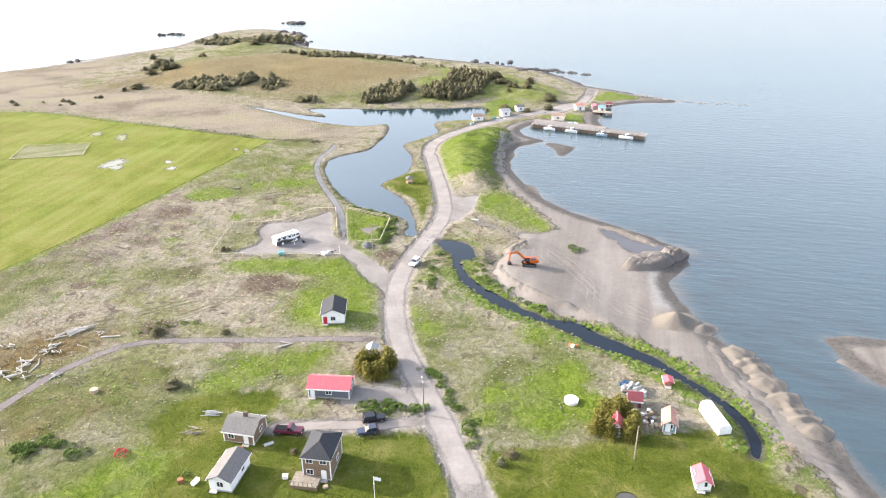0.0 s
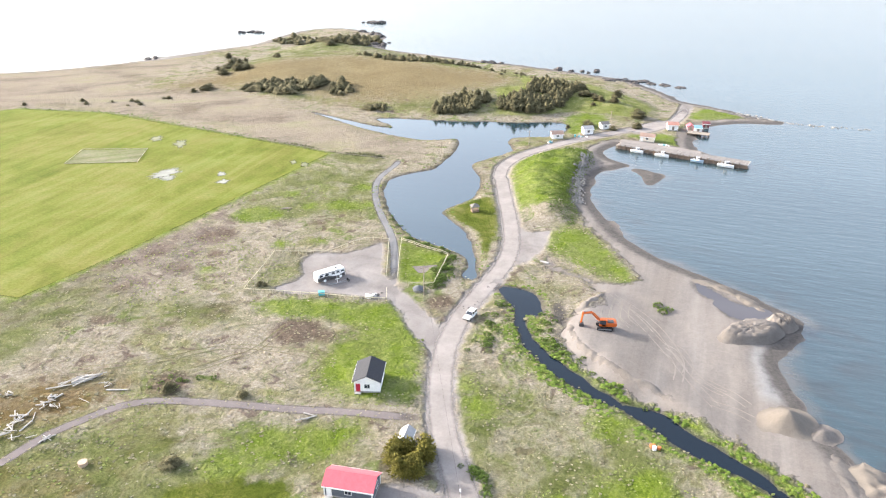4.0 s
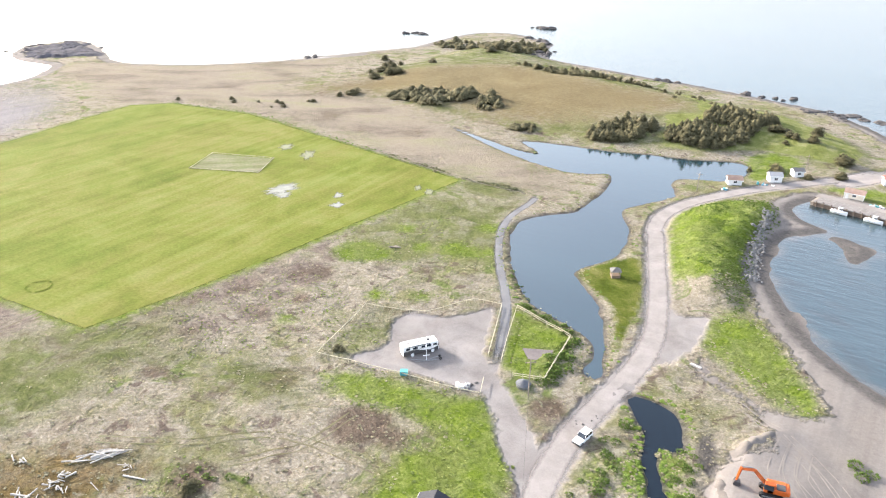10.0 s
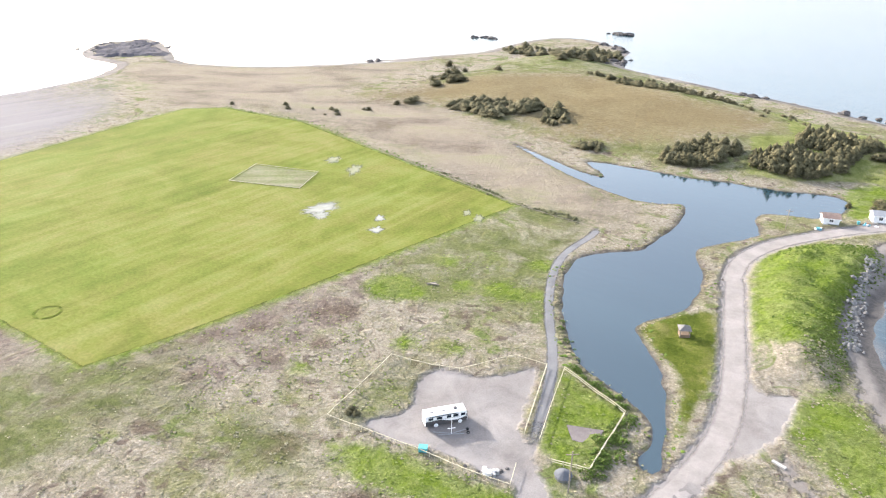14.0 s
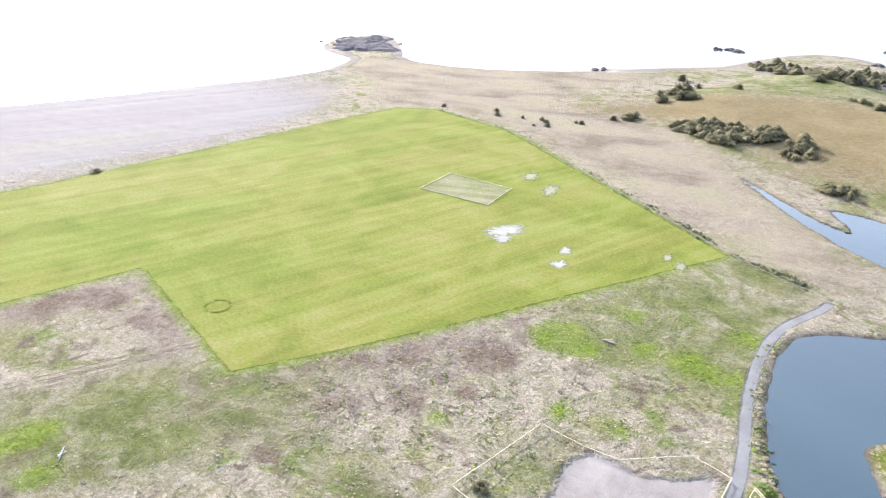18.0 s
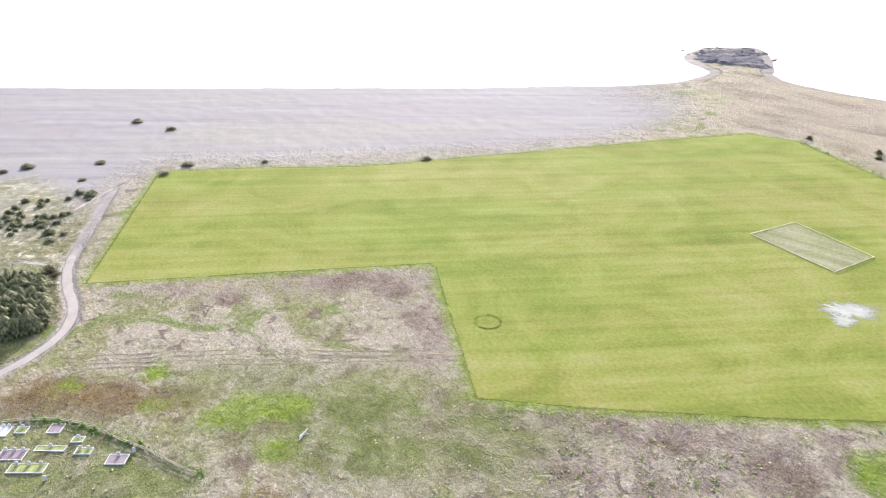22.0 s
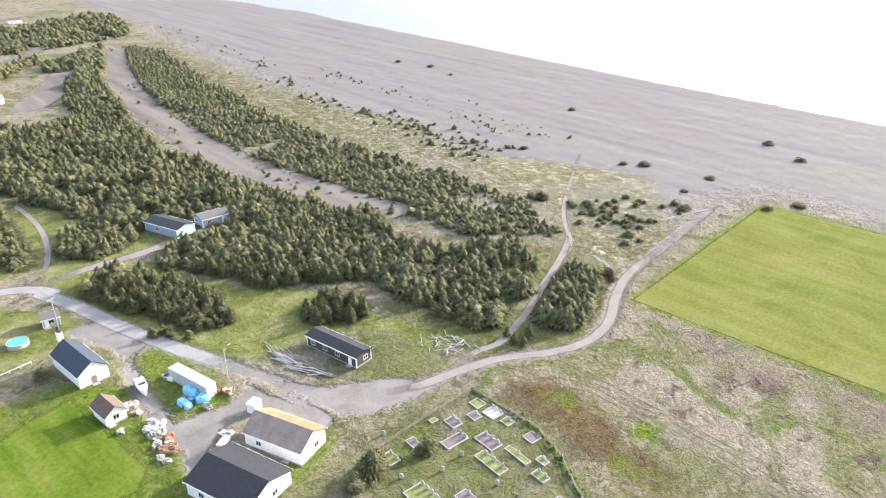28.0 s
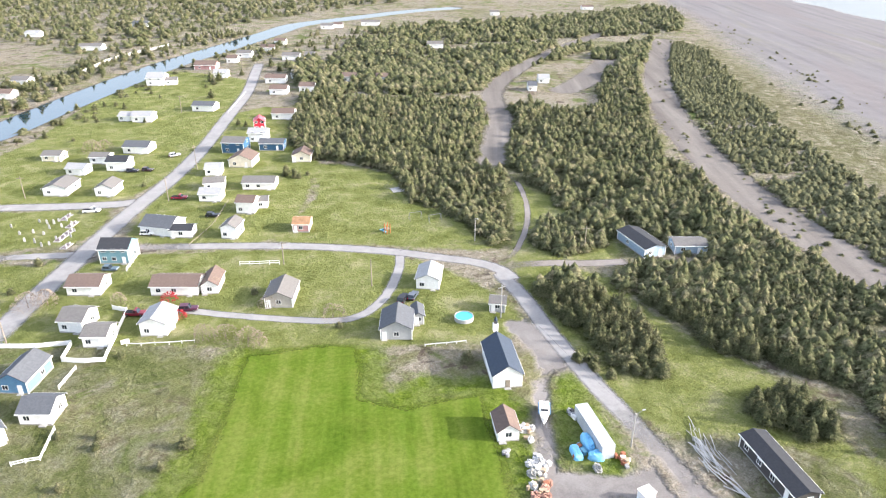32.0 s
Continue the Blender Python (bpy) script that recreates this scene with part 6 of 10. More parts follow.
house('house', -45.9, -295.1, 169, 11.5, 8, 3.0, 1.6, 'x', 'WHITE', 'BROWNR', 2, 'distant white house with a pitched roof', 'house')
house('house', -48.1, -265.4, 169, 9.2, 8, 3.0, 1.6, 'x', 'WHITE', 'BROWNR', 2, 'distant white house with a pitched roof', 'house')
house('house', -63.4, -269.5, 169, 8.1, 8, 3.0, 1.6, 'x', 'WHITE', 'BROWNR', 2, 'distant white house with a pitched roof', 'house')
house('house', -58.0, -305.7, 169, 6.1, 8, 3.0, 1.6, 'x', 'WHITE', 'GREY', 2, 'distant white house with a pitched roof', 'house')
house('house', -51.1, -212.2, 169, 10.2, 8, 3.0, 1.6, 'x', 'WHITE', 'BROWNR', 2, 'distant white house with a pitched roof', 'house')
house('house', -54.6, -368.0, 169, 11.4, 8, 3.0, 1.6, 'x', 'WHITE', 'GREY', 2, 'distant white house with a pitched roof', 'house')
house('house', -67.1, -367.8, 169, 6.1, 8, 3.0, 1.6, 'x', 'WHITE', 'GREY', 2, 'distant white house with a pitched roof', 'house')
house('house', -85.2, -511.4, 170, 10.8, 8, 3.0, 1.6, 'x', 'WHITE', 'GREY', 2, 'distant white house with a pitched roof', 'house')
house('house', -94.8, -516.7, 170, 7.9, 8, 3.0, 1.6, 'x', 'WHITE', 'BROWNR', 2, 'distant white house with a pitched roof', 'house')
house('house', -124.4, -525.8, 170, 16.2, 8, 3.0, 1.6, 'x', 'WHITE', 'GREY', 2, 'distant white house with a pitched roof', 'house')
house('house', -88.3, -291.9, 169, 8.0, 8, 3.0, 1.6, 'x', 'WHITE', 'BROWNR', 2, 'distant white house with a pitched roof', 'house')
house('house', -107.0, -286.8, 169, 6.6, 8, 3.0, 1.6, 'x', 'WHITE', 'BROWNR', 2, 'distant white house with a pitched roof', 'house')
house('house', -159.2, -397.1, 170, 11.7, 8, 3.0, 1.6, 'x', 'WHITE', 'GREY', 2, 'distant white house with a pitched roof', 'house')
house('house', -186.6, -247.8, 169, 4.7, 8, 3.0, 1.6, 'x', 'WHITE', 'SLATER', 2, 'distant white house with a pitched roof', 'house')
house('house', -199.4, -266.3, 169, 6.3, 8, 3.0, 1.6, 'x', 'WHITE', 'PALE', 2, 'distant white house with a pitched roof', 'house')
house('house', -252.9, -576.2, 170, 9.0, 8, 3.0, 1.6, 'x', 'WHITE', 'GREY', 2, 'distant white house with a pitched roof', 'house')
house('house', -361.7, -604.9, 170, 12.0, 8, 3.0, 1.6, 'x', 'WHITE', 'BROWNR', 2, 'distant white house with a pitched roof', 'house')
house('house', 97.3, -315.8, 169, 9.6, 8, 3.0, 1.6, 'x', 'WHITE', 'GREY', 2, 'distant white house with a pitched roof', 'house')
house('house', 94.7, -281.7, 169, 8.9, 8, 3.0, 1.6, 'x', 'WHITE', 'BROWNR', 2, 'distant white house with a pitched roof', 'house')
house('house', 87.8, -432.9, 170, 16.3, 8, 3.0, 1.6, 'x', 'WHITE', 'GREY', 2, 'distant white house with a pitched roof', 'house')
house('house', 75.9, -555.0, 170, 13.4, 8, 3.0, 1.6, 'x', 'WHITE', 'SLATER', 2, 'distant white house with a pitched roof', 'house')
house('house', 149.7, -509.1, 170, 11.3, 8, 3.0, 1.6, 'x', 'WHITE', 'PALE', 2, 'distant white house with a pitched roof', 'house')
house('shack', 18.1, 348.1, 11, 5.0, 4.2, 2.1, 1.1, 'x', 'WHITE', 'FADED', 1, 'white fishing shack with a faded rusty roof', 'shack')
house('shack', 32.6, 357.0, 14, 4.5, 4, 2.6, 1.0, 'x', 'WHITE', 'PALE', 1, 'white and blue fishing shack', 'shack')
house('shack', 41.3, 367.5, 19, 3.8, 3.5, 2.4, 0.9, 'x', 'WHITE', 'GREY', 1, 'small white fishing shack', 'shack')
house('shack', 59.1, 348.3, -16, 6.2, 4.0, 2.2, 1.1, 'x', 'CREAM', 'FADED', 1, 'long cream fish store with a faded rusty roof', 'shack')
house('shack', 73.8, 369.8, 2, 4.8, 4, 2.6, 1.0, 'x', 'WHITE', 'PINK', 0, 'white shack by the wharf', 'shack')
house('shack', 82.2, 369.9, -4, 3.0, 4, 2.0, 0.9, 'y', 'PINKW', 'RED', 0, 'low red wharf shed with a gable end', 'shack')
house('shack', 85.0, 367.0, -2, 3.2, 4, 2.2, 0.8, 'x', 'WHITE', 'TEALW', 0, 'white wharf shed with a pale blue roof on piles', 'shack')
house('shack', 90.8, 376.1, -6, 2.8, 3.5, 2.0, 0.7, 'x', 'MAROON', 'MAROON', 0, 'dark red wharf shed beside the breakwater', 'shack')


# ---- trees and bushes ----
def clump_verts(rng, n_clumps, height, radius, shape, leaf):
    """Leafy clumps in a crown: small bent double blades, thrown round an uneven cone or dome."""
    vs, ts = [], []
    lean = rng.normal(0, 0.05, 2)
    lobes = rng.uniform(0.75, 1.2, 7)
    for i in range(n_clumps):
        h = rng.random() ** 0.85 if shape != "dome" else rng.random()
        ang = rng.random() * math.tau
        lobe = lobes[int(ang / math.tau * 7) % 7]
        if shape != "dome":
            r = radius * lobe * (1.02 - h) ** 0.7 * (0.55 + 0.45 * rng.random() ** 0.5)
            c = np.array([math.cos(ang) * r, math.sin(ang) * r, height * (0.1 + 0.9 * h)])
            size = leaf * (1.25 - 0.75 * h) * rng.uniform(0.7, 1.3)
            droop = -0.25
        else:
            r = radius * lobe * math.sqrt(max(0.0, 1 - (h * 0.98) ** 2)) * (0.55 + 0.45 * rng.random() ** 0.4)
            c = np.array([math.cos(ang) * r, math.sin(ang) * r, height * (0.08 + 0.88 * h)])
            size = leaf * rng.uniform(0.65, 1.35)
            droop = 0.1
        c[:2] += lean * c[2]
        out = np.array([math.cos(ang), math.sin(ang), droop + 0.5 * h + rng.normal(0, 0.25)])
        side = np.array([-math.sin(ang), math.cos(ang), rng.normal(0, 0.3)])
        up = np.cross(out, side)
        b = len(vs)
        w = size * rng.uniform(0.38, 0.62)
        vs += [c - out * size * 0.65, c + side * w, c + out * size * 1.15, c - side * w, c + up * size * 0.36, c - up * size * 0.25]
        ts += [(b, b + 1, b + 4), (b + 1, b + 2, b + 4), (b + 2, b + 3, b + 4), (b + 3, b, b + 4), (b + 1, b, b + 5), (b + 2, b + 1, b + 5), (b + 3, b + 2, b + 5), (b, b + 3, b + 5)]
    return np.array(vs), np.array(ts)


def tiered_verts(rng, height, radius, tiers, points, shape):
    """A spruce crown: ragged skirts of drooping boughs, one above another; 'dome': a rounded, wind-cut crown."""
    vs, ts = [], []
    lean = rng.normal(0, 0.04, 2)
    squash = rng.uniform(0.8, 1.2)
    for i in range(tiers):
        f = i / tiers
        r = radius * ((1 - f ** 1.5) ** 0.9 if shape == "cone" else math.sqrt(1 - f * f)) * rng.uniform(0.82, 1.18)
        low = height * (0.06 + (0.8 if shape == "cone" else 0.72) * f)
        top = min(height, low + height * (1.7 / tiers if shape == "cone" else 1.5 / tiers)) if i < tiers - 1 else height
        cx, cy = lean * low + rng.normal(0, 0.10, 2) * radius * (0.6 if shape == "cone" else 1.4)
        b = len(vs)
        vs.append((cx, cy, top))
        turn = rng.random() * math.tau
        for j in range(2 * points):
            a = turn + j * math.pi / points
            w = r * (rng.uniform(0.85, 1.25) if j % 2 == 0 else rng.uniform(0.45, 0.7))
            z = low + (top - low) * (rng.uniform(-0.12, 0.1) if j % 2 == 0 else rng.uniform(0.2, 0.45))
            vs.append((cx + math.cos(a) * w * squash, cy + math.sin(a) * w / squash, z))
        ts += [(b, b + 1 + j, b + 1 + (j + 1) % (2 * points)) for j in range(2 * points)]
    return np.array(vs), np.array(ts)


def trunk_bm(height, r, rng, limbs=5):
    bm = bmesh.new()
    a = Vector((0, 0, -0.3))
    for i in range(3):
        b = Vector((rng.normal(0, 0.05) * height * 0.2, rng.normal(0, 0.05) * height * 0.2, height * (i + 1) / 3 * 0.9))
        tube(bm, a, b, r * (1 - i * 0.3), r * (0.7 - i * 0.3), 6)
        a = b
    for i in range(limbs):
        h = height * (0.15 + 0.6 * i / limbs)
        q = rng.random() * math.tau
        tube(bm, (0, 0, h), (math.cos(q) * height * 0.16, math.sin(q) * height * 0.16, h + height * 0.06), r * 0.3, r * 0.1, 4)
    return bm


RNG = np.random.default_rng(7)
PROTO = {}


def plant_proto(kind, leaf_mat, height, radius, clumps, shape, leaf, label, category, count):
    """Some shapes of one kind of tree or bush, each with a trunk and a crown."""
    out = []
    for i in range(count):
        e = thing(kind, pose(0, 0, -60), label, category, category + "s")
        hh, rr = height * RNG.uniform(0.85, 1.15), radius * RNG.uniform(0.85, 1.15)
        part("trunk", trunk_bm(hh, 0.02 * height + 0.03, RNG), BARK, e)
        if leaf_mat in (SPRUCE, OLIVE, HEATH):
            v, t = tiered_verts(RNG, hh, rr, 12 if shape == "cone" else 9, 16, shape)
            v2, t2 = clump_verts(RNG, clumps // 2, hh, rr * 1.05, shape, leaf * 0.7)
            v, t = np.concatenate([v, v2]), np.concatenate([t, t2 + len(v)])
        else:
            v, t = clump_verts(RNG, clumps, hh, rr, shape, leaf)
        crown = new("crown", big_mesh("crown", v, t, leaf_mat))
        crown.data.shade_smooth()
        crown.parent = e
        out.append(e)
    PROTO[kind] = [out, 0]


def plant(kind, x, y, scale=1.0, squash=1.0):
    """Sets a tree or a bush; each shape is used as it is the first time and copied after that."""
    protos, used = PROTO[kind]
    m = pose(x, y, z_at(x, y) - 0.05, 0, 0, RNG.random() * 360) @ Matrix.Diagonal((scale, scale, scale * squash, 1))
    PROTO[kind][1] += 1
    if used < len(protos):
        protos[used].matrix_basis = m
        return protos[used]
    return copy_thing_scaled(protos[used % len(protos)], m)


def copy_thing_scaled(ob, m):
    c = copy_thing(ob, pose(0, 0, 0))
    c.matrix_basis = m
    return c


def scatter(points, kinds, material, name, label, category, size=(0.8, 1.25)):
    """Many plants as one mesh, for what nobody could count."""
    vs, ts, base = [], [], 0
    for x, y in points:
        v, t = kinds[int(RNG.integers(len(kinds)))]
        s = RNG.uniform(*size) * (0.6 + 0.8 * float(vnoise(np.array([x / 11]), np.array([y / 11]), 41)[0]))
        q = RNG.random() * math.tau
        c, d = math.cos(q) * s, math.sin(q) * s
        w = np.stack([v[:, 0] * c - v[:, 1] * d + x, v[:, 0] * d + v[:, 1] * c + y, v[:, 2] * s * RNG.uniform(0.85, 1.15) + max(z_at(x, y), -0.2) - 0.1], 1)
        vs.append(w)
        ts.append(t + base)
        base += len(v)
    if vs:
        me = big_mesh(name, np.concatenate(vs), np.concatenate(ts), material)
        me.shade_smooth()
        return tagged(new(name, me), label, category, kind="stuff")


def spots(outline, gap, keep_off=(), inset=0.3, jitter=0.85):
    """Places at an uneven spacing inside an outline, off some bands."""
    poly = spline(outline, True, 2)
    (x0, y0), (x1, y1) = poly.min(0), poly.max(0)
    a, b = np.meshgrid(np.arange(x0, x1, gap), np.arange(y0, y1, gap))
    a, b = a.ravel(), b.ravel()
    a, b = a + RNG.uniform(-jitter, jitter, a.shape) * gap, b + RNG.uniform(-jitter, jitter, b.shape) * gap
    thin = vnoise(a / 9, b / 9, 31)
    k = region(a, b, poly) > inset + (thin - 0.5) * 5
    k &= (vnoise(a / 13, b / 13, 33) > 0.2) | (RNG.random(a.shape) < 0.25)
    for line, half in keep_off:
        k &= strip(a, b, spline(line, False, 2), half) < 0
    return list(zip(a[k], b[k]))


plant_proto("spruce_tree", SPRUCE, 5.2, 1.95, 150, "cone", 0.5, "dense dark green spruce tree", "tree", 6)
plant_proto("scrub_spruce", SPRUCE, 3.6, 1.9, 150, "dome", 0.36, "low wind-shaped spruce bush", "bush", 4)
plant_proto("olive_spruce", OLIVE, 3.9, 1.6, 200, "dome", 0.42, "dense olive-green spruce tree", "tree", 3)
plant_proto("heath_bush", HEATH, 1.7, 1.7, 90, "dome", 0.32, "dark low bush on open ground", "bush", 3)
plant_proto("green_bush", GREENB, 0.95, 1.4, 80, "dome", 0.28, "small fresh green bush", "bush", 3)
plant_proto("bare_shrub", BLOSSOM, 3.6, 2.9, 480, "dome", 0.15, "bare budding shrub with tan twigs", "shrub", 3)
plant_proto("red_shrub", REDLEAF, 2.2, 1.5, 170, "dome", 0.22, "shrub with deep red leaves", "shrub", 1)
FAR_SPRUCE = [tiered_verts(RNG, 4.2 * h, 2.0 * r, 7, 9, k) for h, r, k in ((1, 1, "dome"), (1.1, 0.9, "dome"), (0.9, 1.1, "dome"), (0.8, 1.2, "dome"), (1.1, 0.95, "dome"), (0.7, 1.1, "dome"), (1.25, 0.8, "cone"), (0.95, 1.05, "dome"))]
DISTANT = [tiered_verts(RNG, 4.2, 2.8, 4, 6, k) for k in ("dome", "dome", "cone", "dome", "dome", "dome")]
FAR_SCRUB = [tiered_verts(RNG, 3.1 * h, 2.0, 5, 7, k) for h, k in ((1, "dome"), (0.8, "dome"), (1.1, "cone"), (0.7, "dome"), (0.9, "dome"), (1, "cone"))]

KEEP = ((STRIP1, 8.0), (STRIP2, 6.0), (STRIP3, 8.0), (ROAD_VILLAGE, 4.5), (TRACK_WOODS, 2.6), (LANE_EAST, 4.5), (LANE_NORTH, 4.0), (STREET, 9.0), (RIVER, 16.0))
YARDS = [(-154.5, -43.4, 9), (-166, -38, 8)]


def off_yards(pts):
    return [(x, y) for x, y in pts if all(math.hypot(x - a, y - b) > r for a, b, r in YARDS)]


front = off_yards(spots(WOOD_1, 1.9, KEEP) + spots(WOOD_2, 1.9, KEEP) + spots(WOOD_2B, 2.1) + spots(WOOD_B, 1.7, KEEP) + spots(WOOD_3B, 2.1, KEEP))
mid_wood = off_yards(spots(WOOD_3, 2.5, KEEP) + spots(WOOD_3C, 2.4, KEEP) + spots(WOOD_9, 2.4, KEEP) + spots(WOOD_5, 2.4, KEEP))
low_wood = spots(WOOD_4, 2.2, KEEP)
back_wood = spots(WOOD_6, 3.8, KEEP) + spots(WOOD_8, 3.8, KEEP) + spots(WOOD_7, 5.0, KEEP) + spots(WOOD_FAR, 10.0, KEEP)
order = sorted(front, key=lambda p: math.hypot(p[0] + 110, p[1] - 30))
for x, y in order[:280]:
    plant("spruce_tree" if vnoise(np.array([x / 14]), np.array([y / 14]), 9)[0] > 0.38 else "scrub_spruce", x, y, RNG.uniform(0.5, 1.05))
scatter(order[280:], FAR_SPRUCE, SPRUCE, "spruce_wood", "dense wood of small dark spruces", "wood", (0.5, 1.2))
scatter(mid_wood, FAR_SPRUCE, SPRUCE, "spruce_wood", "dense spruce wood beside sandy clearings", "wood", (0.5, 1.25))
scatter(low_wood, FAR_SCRUB, SCRUB, "dune_scrub", "low grey-green spruce scrub behind the beach", "scrub", (0.55, 1.0))
scatter(back_wood, DISTANT, SPRUCE, "far_woods", "distant spruce woods beyond the village", "wood", (0.8, 1.4))


# ---- vehicles ----
CAR_PAINT = {}


def car_paint(color):
    if color not in CAR_PAINT:
        CAR_PAINT[color] = plain("car_paint", color, 0.3, 0.05, spec=0.5)
    return CAR_PAINT[color]


def wheel(parent, x, y, r, w):
    bm = bmesh.new()
    tube(bm, (x, y - w / 2, r), (x, y + w / 2, r), r, r, 14)
    bmesh.ops.bevel(bm, geom=[e for e in bm.edges if abs(e.verts[0].co.y - e.verts[1].co.y) < 1e-4], offset=w * 0.18, segments=1, affect="EDGES")
    tyre = part("wheel", bm, RUBBER, parent, "black rubber tyre")
    s = -1 if y < 0 else 1
    part("rim", tube(bmesh.new(), (x, y + s * (w / 2 - 0.04), r), (x, y + s * (w / 2 + 0.015), r), r * 0.6, r * 0.5, 12), STEEL, tyre)


def car(name, x, y, rot, ln, wd, ht, color, kind, label):
    """A car that points along its own +x: hatch, suv or pickup."""
    e = thing(name, pose(x, y, max(z_at(x, y), -0.1) + 0.08, 0, 0, rot), label, "car")
    h, w, p = ln / 2, wd / 2, car_paint(color)
    belt = ht * 0.56
    bm = bmesh.new()
    prism(bm, [(-w, 0.28), (w, 0.28), (w, belt * 0.8), (w * 0.95, belt), (-w * 0.95, belt), (-w, belt * 0.8)], -h, h)
    bmesh.ops.bevel(bm, geom=bm.edges[:], offset=0.09, segments=2, affect="EDGES")
    part("body", bm, p, e)
    cab = {"hatch": (-h * 0.9, h * 0.25), "suv": (-h * 0.93, h * 0.3), "pickup": (-h * 0.05, h * 0.45), "van": (-h * 0.95, h * 0.55)}[kind]
    rake = {"hatch": (0.35, 0.75), "suv": (0.25, 0.6), "pickup": (0.25, 0.6), "van": (0.12, 0.5)}[kind]
    bm = bmesh.new()
    prism(bm, [(cab[0], belt - 0.02), (cab[1], belt - 0.02), (cab[1] - rake[1], ht - 0.05), (cab[0] + rake[0], ht - 0.05)], -w * 0.9, w * 0.9)
    bmesh.ops.transform(bm, matrix=pose(0, 0, 0, 0, 0, 90) @ Matrix.Diagonal((1, -1, 1, 1)), verts=bm.verts[:])
    bmesh.ops.recalc_face_normals(bm, faces=bm.faces[:])
    part("window_band", bm, GLASS, e, "dark tinted car windows")
    part("roof_panel", boxed(cab[0] + rake[0] - 0.05, cab[1] - rake[1] + 0.05, -w * 0.88, w * 0.88, ht - 0.07, ht, None, 0.02), p, e)
    for sx in (cab[0] + rake[0] * 0.5, cab[1] - rake[1] * 0.5, (cab[0] + cab[1]) / 2):
        for s in (-1, 1):
            part("pillar", boxed(sx - 0.06, sx + 0.06, s * w * 0.9 - 0.03, s * w * 0.9 + 0.03, belt - 0.03, ht - 0.04), p, e)
    if kind == "pickup":
        part("bed_liner", boxed(-h * 0.95, -h * 0.1, -w * 0.82, w * 0.82, belt - 0.01, belt + 0.012), RUBBER, e, "dark open truck bed")
    for sx in (-h * 0.62, h * 0.64):
        for s in (-1, 1):
            wheel(e, sx, s * (w - 0.09), ht * 0.215, 0.22)
    for s in (-1, 1):
        part("headlight", boxed(h - 0.06, h + 0.02, s * w * 0.72 - 0.17, s * w * 0.72 + 0.17, belt * 0.62, belt * 0.82), PAINT["WHITE"], e)
        part("tail_light", boxed(-h - 0.02, -h + 0.06, s * w * 0.8 - 0.12, s * w * 0.8 + 0.12, belt * 0.62, belt * 0.9), PAINT["REDW"], e)
    part("bumper", boxed(h - 0.03, h + 0.07, -w * 0.9, w * 0.9, 0.3, 0.5), RUBBER, e)
    part("bumper", boxed(-h - 0.07, -h + 0.03, -w * 0.9, w * 0.9, 0.3, 0.5), RUBBER, e)
    return e


car("suv", -8.0, 180.6, -113, 4.5, 1.85, 1.7, (0.78, 0.78, 0.76), "suv", "white sport utility car on the gravel road")
car("pickup_truck", -29.6, 106.8, -6, 5.5, 1.9, 1.75, (0.16, 0.02, 0.05), "pickup", "dark maroon pickup truck beside the bungalow")
car("suv", -13.5, 110.2, 13, 4.5, 1.85, 1.7, (0.012, 0.012, 0.02), "suv", "black sport utility car on the gravel drive")
car("hatchback", -14.4, 106.6, -166, 4.3, 1.8, 1.5, (0.05, 0.06, 0.10), "hatch", "dark blue-grey car on the gravel drive")
car("pickup_truck", 9.3, -101.8, 175, 5.4, 1.9, 1.75, (0.75, 0.75, 0.75), "pickup", "white pickup truck at the street corner")
car("hatchback", -29.6, -91.0, 169, 4.3, 1.8, 1.5, (0.02, 0.02, 0.025), "hatch", "black car parked on grass between houses")
car("pickup_truck", -16.9, -109.2, 169, 5.2, 1.9, 1.7, (0.35, 0.02, 0.05), "pickup", "dark red pickup truck by the street")
car("hatchback", -11.8, -79.5, 169, 4.3, 1.8, 1.5, (0.72, 0.73, 0.74), "hatch", "white car in front of a house")
car("suv", -81.9, -25.3, -118, 4.5, 1.85, 1.7, (0.015, 0.015, 0.02), "suv", "black sport utility car beside the grey house")
car("hatchback", -84.6, -26.2, -117, 4.3, 1.8, 1.5, (0.12, 0.14, 0.18), "hatch", "grey car beside the grey house")
car("pickup_truck", -17.5, -30.5, 169, 5.2, 1.9, 1.7, (0.22, 0.015, 0.03), "pickup", "red pickup truck behind a white house")
car("suv", -29.8, -30.5, 174, 4.5, 1.85, 1.6, (0.09, 0.02, 0.05), "suv", "dark purple car on the back lane")
car("suv", -8.4, -158.5, -151, 4.5, 1.85, 1.6, (0.55, 0.56, 0.58), "suv", "silver car by the street")
car("suv", 4.5, -142.0, 169, 4.4, 1.85, 1.6, (0.03, 0.03, 0.06), "suv", "dark car in a house drive")
car("hatchback", -1.0, -141.6, 169, 4.2, 1.8, 1.5, (0.05, 0.02, 0.03), "hatch", "dark red car in a house drive")
car("hatchback", -6.1, -57.0, 169, 4.2, 1.8, 1.5, (0.12, 0.18, 0.24), "hatch", "blue-grey car before the teal house")


